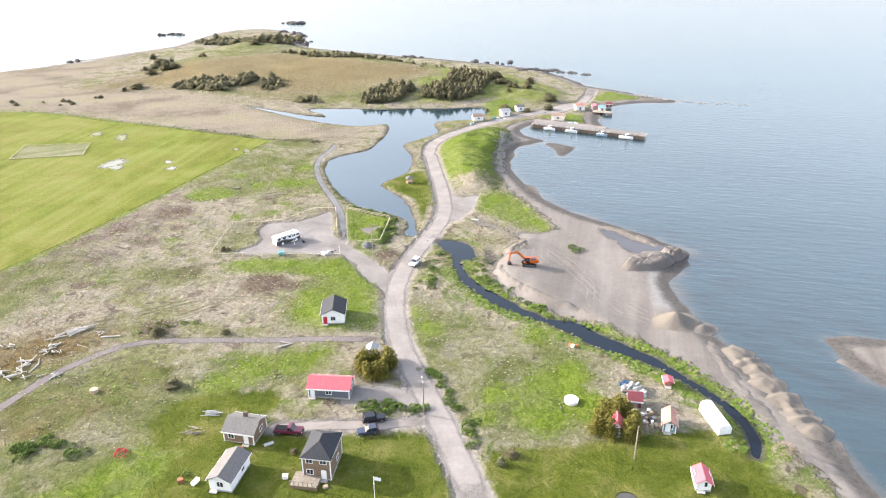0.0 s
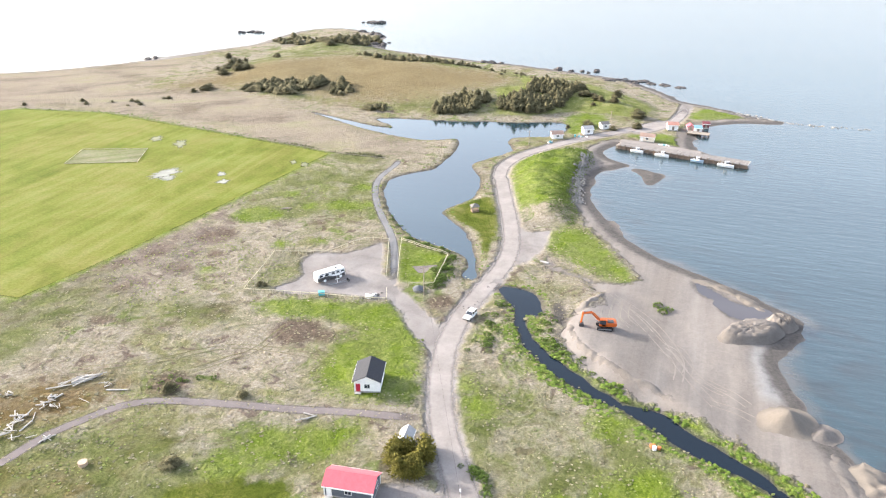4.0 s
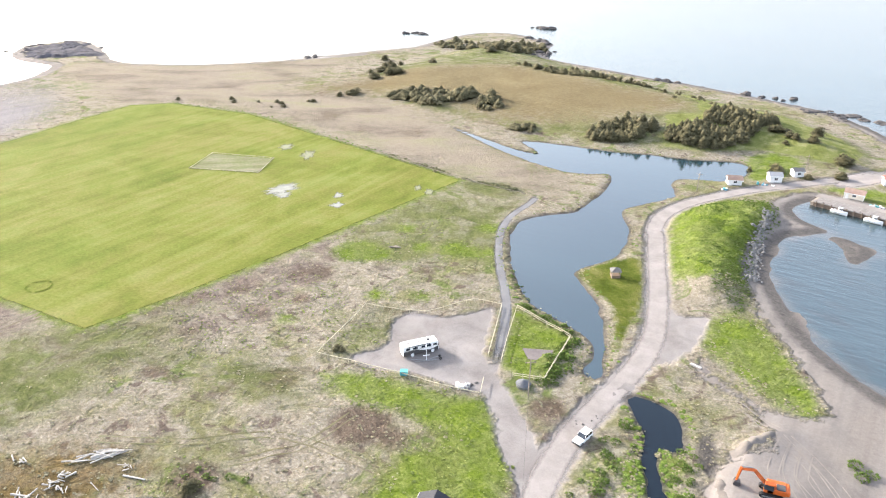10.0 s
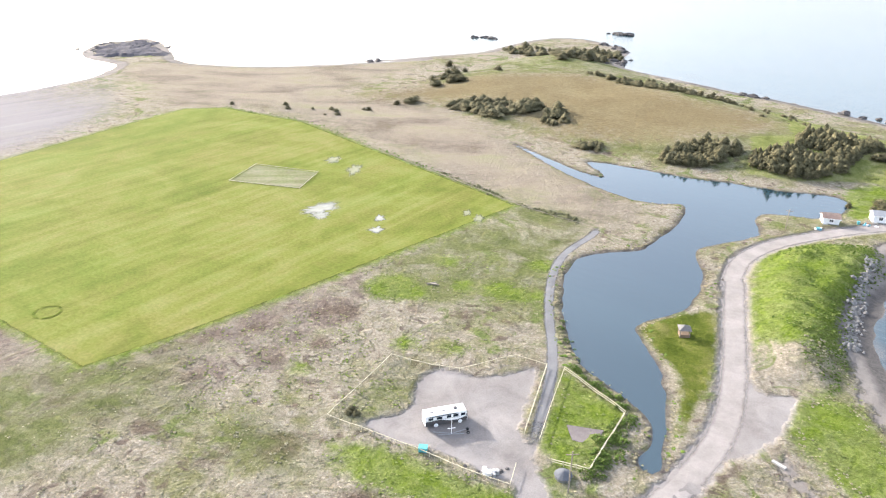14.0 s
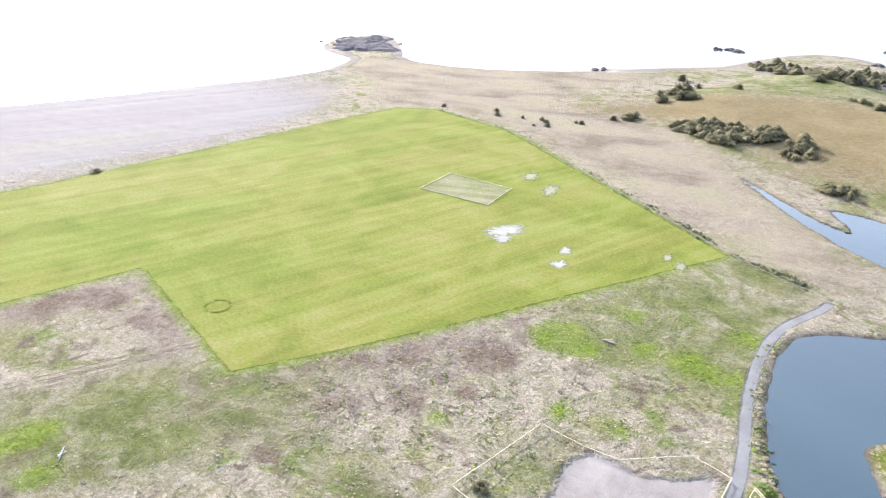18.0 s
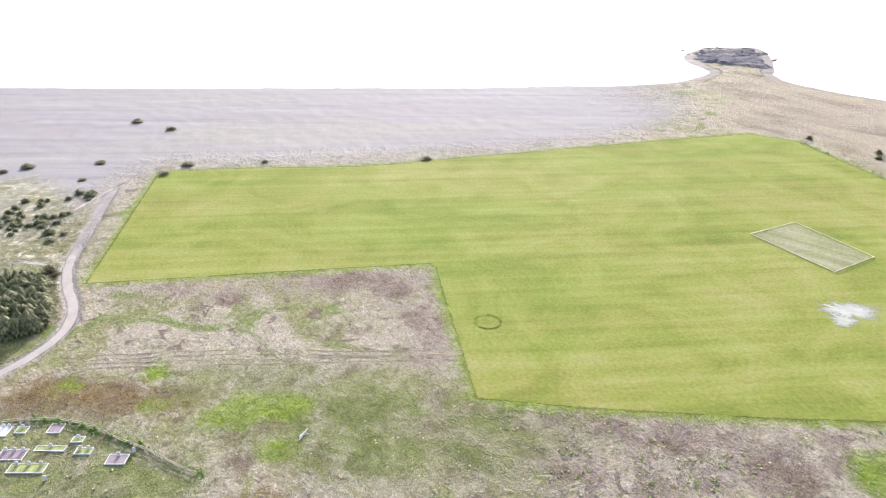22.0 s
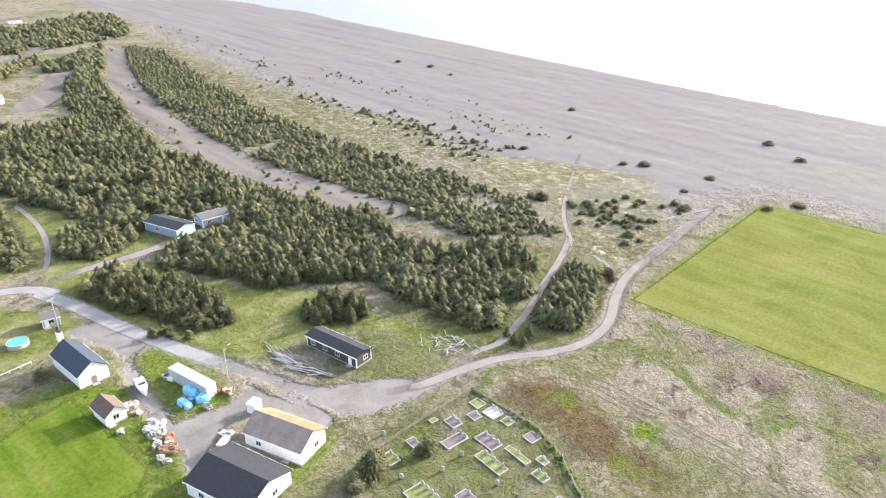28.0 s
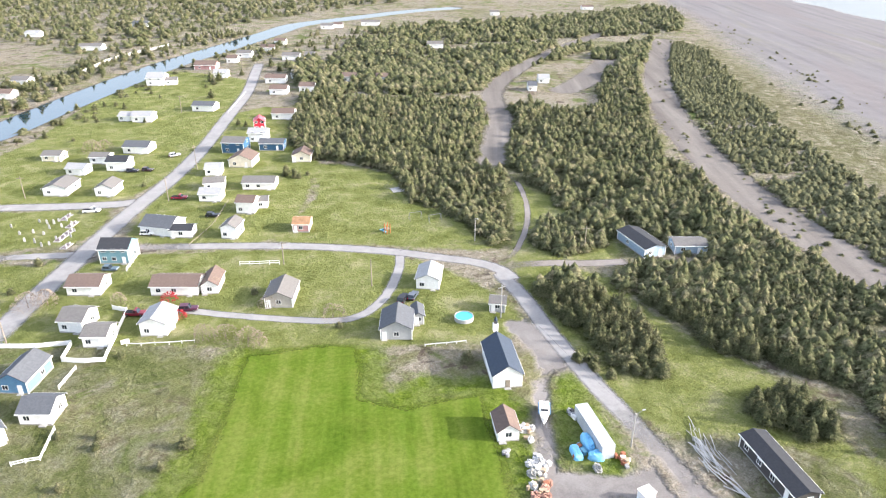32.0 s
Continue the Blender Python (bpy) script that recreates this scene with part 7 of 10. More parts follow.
def motorhome(x, y, rot):
    e = thing("motorhome", pose(x, y, 0.0, 0, 0, rot) @ Matrix.Diagonal((0.87, 0.95, 0.83, 1)), "white coach motorhome with dark wave stripes on gravel", "motorhome")
    L, W, H = 4.9, 1.25, 3.35
    bm = bmesh.new()
    prism(bm, [(-L, 0.45), (L, 0.45), (L + 0.02, 1.2), (L - 0.12, 2.9), (L - 0.3, H), (-L + 0.1, H), (-L, 3.2)], -W, W)
    bmesh.ops.transform(bm, matrix=pose(0, 0, 0, 0, 0, 90) @ Matrix.Diagonal((1, -1, 1, 1)), verts=bm.verts[:])
    bmesh.ops.recalc_face_normals(bm, faces=bm.faces[:])
    bmesh.ops.bevel(bm, geom=bm.edges[:], offset=0.06, segments=2, affect="EDGES")
    part("body", bm, PAINT["WHITE"], e)
    for s in (-1, 1):
        bm = bmesh.new()
        prism(bm, [(-4.8, 0.5), (4.8, 0.5), (4.8, 1.75), (2.6, 1.1), (0.6, 1.3), (-1.4, 1.9), (-4.8, 1.75)], s * W - 0.012, s * W + 0.012)
        bmesh.ops.transform(bm, matrix=pose(0, 0, 0, 0, 0, 90) @ Matrix.Diagonal((1, -1, 1, 1)), verts=bm.verts[:])
        bmesh.ops.recalc_face_normals(bm, faces=bm.faces[:])
        part("lower_stripe", bm, PAINT["CHAR"], e, "dark wave-shaped paint stripe")
        part("side_stripe", boxed(-4.7, 3.5, s * W - 0.01, s * W + 0.016, 1.85, 1.98), PAINT["BEIGE"], e)
        for wx, ww in ((-3.6, 1.1), (-1.6, 1.3), (0.6, 1.0), (2.2, 1.2), (3.9, 1.0)):
            part("window", boxed(wx - ww / 2, wx + ww / 2, s * W - 0.01, s * W + 0.02, 2.05, 2.75), GLASS, e, "dark tinted coach window")
        for wx in (-2.4, 3.2):
            wheel(e, wx, s * (W - 0.12), 0.48, 0.28)
            part("wheel_cover", tube(bmesh.new(), (wx, s * (W + 0.02), 0.5), (wx, s * (W + 0.12), 0.5), 0.5, 0.46, 16), PAINT["WHITE"], e, "round white wheel cover")
    bm = boxed(L - 0.12, L + 0.0, -W * 0.92, W * 0.92, 1.45, 2.75)
    part("windscreen", bm, GLASS, e)
    for wx in (-3.2, -0.4, 2.4):
        part("roof_unit", boxed(wx - 0.38, wx + 0.38, -0.33, 0.33, H - 0.02, H + 0.24, None, 0.05), PAINT["BEIGE"] if wx < 0 else PAINT["CHAR"], e, "air conditioning box on the roof")
    part("slide_out", boxed(-2.2, 0.4, W - 0.02, W + 0.35, 0.75, 2.65, None, 0.03), PAINT["WHITE"], e)
    part("awning_roll", tube(bmesh.new(), (-3.9, -W - 0.1, 3.05), (2.4, -W - 0.1, 3.05), 0.09, 0.09, 10), PAINT["CHAR"], e)
    for s in (-1, 1):
        part("mirror", boxed(L - 0.3, L - 0.15, s * W - 0.05 * s, s * (W + 0.3), 2.0, 2.35), RUBBER, e)
        part("headlight", boxed(L - 0.03, L + 0.05, s * 0.85 - 0.2, s * 0.85 + 0.2, 0.75, 0.98), GLASS, e)


motorhome(-48.3, 196.8, 43.6)
tow = thing("tow_dolly", pose(-45.6, 194.2, 0.1, 0, 0, 35), "long pale steel boat trailer lying beside the motorhome", "trailer")
for k, (a, b) in enumerate((((-3.4, 0.3, 0.35), (0, -0.5, 0.3)), ((0, -0.5, 0.3), (3.2, 0.4, 0.35)), ((-2.6, -0.6, 0.3), (2.4, -0.8, 0.3)))):
    part("rail", tube(bmesh.new(), a, b, 0.07, 0.07, 6), STEEL, tow)
wheel(tow, 3.2, 0.4, 0.32, 0.2)
wheel(tow, 3.2, -0.6, 0.32, 0.2)
part("mast", tube(bmesh.new(), (0, -0.5, 0.3), (0, -0.5, 5.6), 0.07, 0.05, 8), PAINT["WHITE"], tow, "slim white upright mast")
part("cross_arm", boxed(-0.75, 0.75, -0.54, -0.46, 1.5, 1.6), PAINT["WHITE"], tow)

EXCA = plain("excavator_orange", (0.62, 0.13, 0.02), 0.45, 0.12)


def excavator(x, y, rot):
    """The digger's house and boom point along its own +x."""
    e = thing("excavator", pose(x, y, z_at(x, y) + 0.05, 0, 0, rot), "orange tracked excavator with its boom folded down on sand", "excavator")
    for s in (-1, 1):
        bm = bmesh.new()
        prism(bm, [(-1.9, 0.3), (-1.6, 0.02), (1.6, 0.02), (1.9, 0.3), (1.9, 0.6), (1.6, 0.88), (-1.6, 0.88), (-1.9, 0.6)], s * 1.15 - 0.3, s * 1.15 + 0.3)
        bmesh.ops.transform(bm, matrix=pose(0, 0, 0, 0, 0, 90) @ Matrix.Diagonal((1, -1, 1, 1)), verts=bm.verts[:])
        bmesh.ops.recalc_face_normals(bm, faces=bm.faces[:])
        t = part("track", bm, RUBBER, e, "dark steel crawler track")
        part("track_frame", boxed(-1.5, 1.5, s * 1.15 - 0.32, s * 1.15 + 0.32, 0.3, 0.6), STEEL, t)
    part("turntable", tube(bmesh.new(), (0, 0, 0.7), (0, 0, 1.1), 0.8, 0.8, 16), RUBBER, e)
    part("house", boxed(-2.2, 0.9, -1.3, 1.3, 1.1, 2.15, None, 0.12), EXCA, e)
    part("counterweight", boxed(-2.7, -1.9, -1.3, 1.3, 1.15, 2.1, None, 0.2), EXCA, e)
    part("engine_cover", boxed(-1.9, -0.5, -0.2, 1.2, 2.1, 2.4, None, 0.06), PAINT["CHAR"], e)
    part("cab", boxed(-0.2, 1.35, 0.35, 1.3, 1.1, 2.95, None, 0.1), EXCA, e)
    part("cab_glass", boxed(-0.1, 1.38, 0.32, 1.33, 1.75, 2.75), GLASS, e, "dark cab windows")
    a, b, c, d = (0.8, -0.2, 1.6), (3.2, -0.2, 4.0), (5.4, -0.2, 3.6), (5.6, -0.2, 1.1)
    bm = bmesh.new()
    tube(bm, a, b, 0.38, 0.34, 4)
    tube(bm, b, c, 0.34, 0.28, 4)
    part("boom", bm, EXCA, e)
    part("stick", tube(bmesh.new(), (5.25, -0.2, 4.0), d, 0.26, 0.2, 4), EXCA, e)
    part("boom_cylinder", tube(bmesh.new(), (1.1, -0.6, 1.4), (2.9, -0.6, 3.5), 0.09, 0.09, 8), STEEL, e)
    part("stick_cylinder", tube(bmesh.new(), (3.4, -0.2, 4.45), (5.3, -0.2, 4.15), 0.09, 0.09, 8), STEEL, e)
    bm = bmesh.new()
    prism(bm, [(5.0, 1.0), (5.9, 1.15), (6.1, 0.5), (5.7, 0.05), (5.0, 0.15), (4.8, 0.5)], -0.75, 0.35)
    bmesh.ops.transform(bm, matrix=pose(0, 0, 0, 0, 0, 90) @ Matrix.Diagonal((1, -1, 1, 1)), verts=bm.verts[:])
    bmesh.ops.recalc_face_normals(bm, faces=bm.faces[:])
    part("bucket", bm, PAINT["CHAR"], e)


excavator(24.5, 177.4, 180)


def boat(x, y, rot, ln, label, trailer=False, lift=0.0, hull=None):
    e = thing("fishing_boat", pose(x, y, lift, 0, 0, rot), label, "boat", "fishing boats")
    bm = bmesh.new()
    rows = []
    for u in np.linspace(-1, 1, 9):
        w = 0.19 * ln * (1 - max(0, u) ** 2.2) * (0.9 + 0.1 * min(0, u))
        top = 0.9 + 0.35 * max(0, u) ** 2
        w = max(w, 0.03)
        rows.append([bm.verts.new((u * ln / 2, s * w * k, z)) for s, k, z in ((-1, 1, top), (-1, 0.75, 0.1), (0, 0, -0.25), (1, 0.75, 0.1), (1, 1, top))])
    for a, b in zip(rows, rows[1:]):
        for i in range(4):
            bm.faces.new((a[i], a[i + 1], b[i + 1], b[i]))
        bm.faces.new((a[4], a[0], b[0], b[4]))
    bm.faces.new(rows[0])
    bm.faces.new(rows[-1][::-1])
    bmesh.ops.recalc_face_normals(bm, faces=bm.faces[:])
    part("hull", bm, hull or PAINT["WHITE"], e)
    part("rubbing_strake", boxed(-ln * 0.46, ln * 0.15, -0.195 * ln, 0.195 * ln, 0.72, 0.8), PAINT["BLUE"], e)
    part("wheelhouse", boxed(-ln * 0.08, ln * 0.16, -0.11 * ln, 0.11 * ln, 0.9, 2.3, None, 0.06), PAINT["WHITE"], e)
    part("wheelhouse_window", boxed(ln * 0.02, ln * 0.165, -0.113 * ln, 0.113 * ln, 1.55, 2.0), GLASS, e)
    part("cabin_top", boxed(-ln * 0.1, ln * 0.18, -0.125 * ln, 0.125 * ln, 2.3, 2.38), PAINT["LIGHTGREY"], e)
    part("mast", tube(bmesh.new(), (0, 0, 2.3), (0, 0, 3.9), 0.04, 0.03, 6), STEEL, e)
    part("deck_box", boxed(-ln * 0.34, -ln * 0.2, -0.09 * ln, 0.09 * ln, 0.9, 1.3), PAINT["LIGHTGREY"], e)
    if trailer:
        for s in (-1, 1):
            wheel(e, -0.4, s * 1.0, 0.33, 0.2)
            part("trailer_beam", boxed(-ln * 0.45, ln * 0.62, s * 0.45 - 0.05, s * 0.45 + 0.05, -0.28, -0.18), STEEL, e)
    return e


boat(-102.1, 24.6, 72, 6.0, "white cabin boat on a trailer beside the hall", True, 0.6)


# ---- fences, poles, yards ----
PALE_WOOD = plain("pale_fence_wood", (0.60, 0.55, 0.40), 0.8, 0.12)
WHITE_FENCE = plain("white_fence_paint", (0.78, 0.78, 0.76), 0.7, 0.08)
POST_MESH = {}


def fence(pts, material, label, ht=1.0, gap=2.4, rails=2, thick=0.12, solid=False):
    """Posts with rails between them along a line; solid: boards instead of rails."""
    x0, y0 = pts[0]
    e = thing("fence", pose(x0, y0, 0), label, "fence")
    key = (material.name, ht)
    if key not in POST_MESH:
        bm = boxed(-thick / 2, thick / 2, -thick / 2, thick / 2, -0.4, ht + 0.12)
        me = bpy.data.meshes.new("post")
        bm.to_mesh(me)
        bm.free()
        me.materials.append(material)
        POST_MESH[key] = me
    line = [Vector((*p, 0)) for p in pts]
    for a, b in zip(line, line[1:]):
        n = max(1, round((b - a).length / gap))
        for i in range(n + 1):
            q = a.lerp(b, i / n)
            if i < n or b is line[-1]:
                o = new("post", POST_MESH[key])
                o.parent = e
                o.location = (q.x - x0, q.y - y0, max(z_at(q.x, q.y), -0.2))
            if i < n:
                r = a.lerp(b, (i + 1) / n)
                za, zb = max(z_at(q.x, q.y), -0.2), max(z_at(r.x, r.y), -0.2)
                for k in range(rails):
                    h = ht * (k + 1) / rails
                    lo = ht * k / rails + 0.1 if solid else h - 0.13
                    bm = bmesh.new()
                    d = (r - q).normalized()
                    s = Vector((-d.y, d.x, 0)) * 0.055
                    vs = [bm.verts.new((v.x - x0, v.y - y0, z)) for v, z in ((q - s, za + lo), (r - s, zb + lo), (r - s, zb + h), (q - s, za + h), (q + s, za + lo), (r + s, zb + lo), (r + s, zb + h), (q + s, za + h))]
                    for f in ((0, 1, 2, 3), (7, 6, 5, 4), (0, 4, 5, 1), (3, 2, 6, 7), (1, 5, 6, 2), (0, 3, 7, 4)):
                        bm.faces.new([vs[j] for j in f])
                    part("rail", bm, material, e)
    return e


fence([(-69.1, 186.9), (-68.9, 210.9)], PALE_WOOD, "pale wooden rail fence round the camper lot", 0.9, 2.4, 1, 0.1)
fence([(-68.9, 210.9), (-59.6, 211.7), (-53.1, 213.2), (-44.3, 224.1), (-36.8, 223.7)], PALE_WOOD, "pale wooden rail fence along the meadow side", 0.9, 2.4, 1, 0.1)
fence([(-36.8, 223.7), (-33.1, 200.6)], PALE_WOOD, "pale wooden rail fence beside the pond path", 1.1)
fence([(-69.1, 186.9), (-58.5, 186.9), (-48.6, 186.8), (-39.0, 186.1), (-30.3, 186.4), (-31.3, 191.7)], PALE_WOOD, "pale wooden rail fence with rubble beside it", 0.9, 2.4, 1, 0.1)
fence([(-29.8, 199.7), (-31.4, 211.1), (-33.0, 224.5)], PALE_WOOD, "pale wooden rail fence along the garden path", 0.9, 2.4, 1, 0.1)
fence([(-33.0, 224.5), (-17.5, 215.5)], PALE_WOOD, "pale rail fence on the pond bank", 1.0)
fence([(-17.5, 215.5), (-19.2, 196.2), (-26.0, 195.5)], PALE_WOOD, "pale rail fence beside a ditch", 1.0)
fence([(14.1, -21.9), (1.9, -19.8), (-6.1, -19.6)], WHITE_FENCE, "white board fence along a lane", 1.2, 2.4, 1, 0.12, True)
fence([(-5.9, -12.7), (-10.7, -11.5), (-14.9, -11.2), (-15.3, -32.5), (-11.6, -34.3)], WHITE_FENCE, "white board fence enclosing a yard", 1.2, 2.4, 1, 0.12, True)
fence([(-6.1, -19.6), (-5.9, -12.7)], WHITE_FENCE, "white board fence at the yard corner", 1.2, 2.4, 1, 0.12, True)
fence([(-9.6, -9.4), (-8.2, -2.3)], WHITE_FENCE, "short white fence in rough grass", 1.0)
fence([(-11.0, 10.6), (-11.0, 19.0), (-6.4, 19.5)], WHITE_FENCE, "low fence at the end of a lawn", 0.9)
fence([(-83.8, -3.7), (-88.7, -3.6), (-93.2, -3.7)], WHITE_FENCE, "low white pole fence on the lawn", 0.6, 2.4, 1)
fence([(-10.6, -55.4), (-12.1, -65.9)], WHITE_FENCE, "white fence beside the teal house", 1.2)
fence([(-40.5, -53.1), (-51.2, -51.8)], WHITE_FENCE, "white fence across a lawn", 1.2)
fence([(-25.2, -68.4), (-30.2, -82.1), (-33.6, -102.8)], WOOD, "grey rail fence along back gardens", 0.9, 4.0, 1, 0.1)
fence([(-29.7, -269.0), (-24.0, -226.2)], WHITE_FENCE, "white roadside guard rail", 0.9, 3.0, 1)
fence([(-18.3, -16.8), (-27.5, -15.5), (-33.0, -15.3)], WHITE_FENCE, "pale post fence beside shrubs", 0.7, 3.0, 1)
fence([(-117.6, 75.0), (-126.4, 76.1), (-135.7, 77.6), (-142.8, 78.8)], WOOD, "weathered cemetery fence beside the track", 0.9, 2.4)
fence([(-142.8, 78.8), (-141.3, 88.9), (-139.7, 96.2), (-136.0, 102.9), (-130.4, 108.6), (-126.6, 113.4), (-121.8, 118.2), (-117.7, 122.5)], WOOD, "weathered wire and post cemetery fence", 0.8, 2.4)
fence([(-182.7, 282.3), (-187.1, 302.3), (-159.7, 306.6), (-154.5, 288.3), (-182.7, 282.3)], PALE_WOOD, "low weathered fence round a garden plot", 0.5, 5.0, 1, 0.1)
fence([(-166.3, 347.0), (-116.5, 327.1), (-78.7, 311.6), (-63.3, 307.2), (-53.6, 305.9)], WOOD, "old wire fence along a ditch", 0.7, 6.0, 1, 0.12)
fence([(73.5, -339.8), (64.4, -388.1), (35.5, -439.3)], CONCRETE, "pale retaining wall above the river", 2.0, 6.0, 1, 0.3, True)


def pole(x, y, ht, label, arm=True, lamp=False, turn=0.0, material=None):
    e = thing("street_lamp" if lamp else "utility_pole", pose(x, y, max(z_at(x, y), -0.1), 0, 0, turn), label, "lamp" if lamp else "pole")
    m = material or WOOD
    part("shaft", tube(bmesh.new(), (0, 0, -0.4), (0, 0, ht), 0.16, 0.11, 8), m, e)
    if arm:
        part("crossarm", boxed(-1.1, 1.1, -0.06, 0.06, ht - 0.75, ht - 0.6), m, e)
        for u in (-0.95, 0.0, 0.95):
            part("insulator", tube(bmesh.new(), (u, 0, ht - 0.6), (u, 0, ht - 0.4), 0.05, 0.04, 6), PAINT["CHAR"], e)
    if lamp:
        bm = tube(bmesh.new(), (0, 0, ht - 0.3), (1.5, 0, ht + 0.35), 0.05, 0.04, 6)
        part("arm", bm, STEEL, e)
        part("lamp_head", boxed(1.3, 2.0, -0.14, 0.14, ht + 0.28, ht + 0.42, None, 0.04), PAINT["LIGHTGREY"], e)
    return e


pole(-21.0, 190.0, 9.0, "weathered utility pole with a crossarm beside the garden", True, False, 30)
pole(-3.8, 112.2, 7.5, "grey street lamp on a wooden pole at the drive", False, True, 100)
pole(-115.0, 35.5, 7.5, "pale street lamp on a steel pole", False, True, 190, CONCRETE)
pole(-103.8, -12.7, 9.0, "tall pale utility pole beside the road", True, False, 20, CONCRETE)
pole(-137.1, -43.3, 8.0, "brown utility pole at the wood edge", True)
pole(-107.9, -56.5, 7.5, "street lamp at the playground", False, True, 100, CONCRETE)
pole(-75.0, -34.2, 8.0, "thin pale pole on the lawn", False)
pole(-52.4, -51.5, 7.0, "utility pole beside the road", True)
pole(-19.1, -140.1, 9.5, "utility pole beside the street", True, False, 60)
pole(-13.6, -107.6, 8.5, "utility pole at the corner", True, False, 60)
pole(8.5, -22.9, 9.0, "grey utility pole near the lane", True, False, 60)
pole(34.7, -119.1, 8.0, "pole beside the cross street", True)
pole(-1.4, -230.5, 8.5, "utility pole beside a field", True)
pole(-10.8, -294.5, 8.5, "far utility pole by the river", True)
pole(-24.8, -324.9, 8.5, "far utility pole by the street", True)
pole(44.6, 371.3, 8.0, "utility pole near the fishing shacks", True)
pole(5.4, 334.1, 7.0, "utility pole on the pond shore", True)
pole(35.0, 99.2, 7.5, "utility pole beside the spruce clump", False)


flag = thing("flagpole", pose(-11.5, 88.9, 0), "white flagpole with a small pale flag", "flagpole")
part("mast", tube(bmesh.new(), (0, 0, -0.3), (0, 0, 5.5), 0.06, 0.04, 8), PAINT["WHITE"], flag)
bm = bmesh.new()
for i in range(6):
    box(bm, i * 0.2, i * 0.2 + 0.2, -0.02 + 0.05 * math.sin(i * 1.3), 0.02 + 0.05 * math.sin(i * 1.3), 4.7 - i * 0.04, 5.4 - i * 0.04)
part("flag", bm, PAINT["WHITE"], flag)


# ---- graves ----
STONE = plain("pale_headstone", (0.62, 0.61, 0.60), 0.7, 0.12, rand=0.3)
MULCH = plain("purple_grey_gravel", (0.22, 0.18, 0.19), 0.95, 0.2, 3.0)
TURF = plain("grave_turf", (0.22, 0.25, 0.09), 0.95, 0.25, 1.5)


def grave(x, y, rot, w, d, fill_mat, stones, label):
    e = thing("grave_plot", pose(x, y, max(z_at(x, y), -0.05), 0, 0, rot), label, "grave", "grave plots")
    for a in ((-w / 2, w / 2, -d / 2, -d / 2 + 0.12), (-w / 2, w / 2, d / 2 - 0.12, d / 2), (-w / 2, -w / 2 + 0.12, -d / 2 + 0.12, d / 2 - 0.12), (w / 2 - 0.12, w / 2, -d / 2 + 0.12, d / 2 - 0.12)):
        part("kerb", boxed(*a, -0.3, 0.2), STONE, e)
    part("bed", boxed(-w / 2 + 0.11, w / 2 - 0.11, -d / 2 + 0.11, d / 2 - 0.11, -0.3, 0.12), fill_mat, e)
    for i in range(stones):
        u = (i + 0.5) / stones * w - w / 2
        bm = bmesh.new()
        prism(bm, [(u - 0.32, 0.2), (u + 0.32, 0.2), (u + 0.32, 0.85), (u + 0.18, 1.0), (u - 0.18, 1.0), (u - 0.32, 0.85)], d / 2 - 0.5, d / 2 - 0.34)
        bmesh.ops.transform(bm, matrix=pose(0, 0, 0, 0, 0, 90) @ Matrix.Diagonal((1, -1, 1, 1)), verts=bm.verts[:])
        bmesh.ops.recalc_face_normals(bm, faces=bm.faces[:])
        part("headstone", bm, STONE, e)
    return e


GA = 76
grave(-139.7, 82.2, GA, 2.6, 2.4, TURF, 0, "kerbed grave plot planted with green shrubs")
grave(-139.0, 86.3, GA, 3.2, 3.0, STONE, 3, "grave plot covered in pale stone with headstones")
grave(-138.4, 90.0, GA, 2.2, 1.9, TURF, 1, "small grave plot with a teal cover")
grave(-132.1, 81.6, GA, 3.0, 2.4, MULCH, 2, "kerbed grave plot with grey gravel")
grave(-136.1, 83.9, GA, 2.4, 2.0, MULCH, 1, "kerbed grave plot with brown mulch")
grave(-130.2, 78.3, GA, 1.2, 1.6, TURF, 0, "narrow white kerbed grave plot")
grave(-128.0, 84.9, GA, 2.4, 5.0, MULCH, 2, "long white kerbed grave plot with ornaments")
grave(-131.5, 90.1, GA, 4.8, 2.8, MULCH, 3, "wide kerbed grave plot half turfed")
grave(-137.2, 96.1, GA, 2.6, 2.6, MULCH, 0, "square white kerbed grave plot with grey gravel")
grave(-133.0, 100.7, GA, 2.2, 1.5, TURF, 1, "small kerbed grave plot with a dark stone")
grave(-129.4, 102.3, GA, 3.0, 1.8, TURF, 2, "green planted grave plot with white stones")
grave(-125.5, 108.5, GA, 3.6, 2.6, MULCH, 1, "white kerbed grave plot with mauve gravel")
grave(-117.6, 94.6, GA, 2.8, 2.6, MULCH, 1, "dark kerbed grave plot with purple gravel")
grave(-113.4, 88.7, GA, 5.4, 4.2, TURF, 4, "large kerbed family plot of mown turf")
grave(-117.2, 78.4, GA, 3.2, 2.4, TURF, 2, "kerbed grave plot overgrown with grass")
grave(-122.9, 79.2, GA, 2.8, 1.8, MULCH, 1, "grey gravel grave plot beside a spruce")
grave(-127.1, 93.6, GA, 6.5, 2.4, TURF, 3, "long grassy grave plot with small stones")
grave(-131.5, 96.4, GA, 5.5, 1.4, TURF, 1, "long narrow grave plot hidden in grass")


def headstone(x, y, rot, ht, label, mat_=None):
    bm = bmesh.new()
    prism(bm, [(-0.3, -0.2), (0.3, -0.2), (0.3, ht * 0.8), (0.17, ht), (-0.17, ht), (-0.3, ht * 0.8)], -0.09, 0.09)
    me = bpy.data.meshes.new("headstone")
    bm.to_mesh(me)
    bm.free()
    me.materials.append(mat_ or STONE)
    o = new("headstone", me)
    o.matrix_basis = pose(x, y, z_at(x, y), 0, 0, rot)
    return tagged(o, label, "headstone", "headstones")


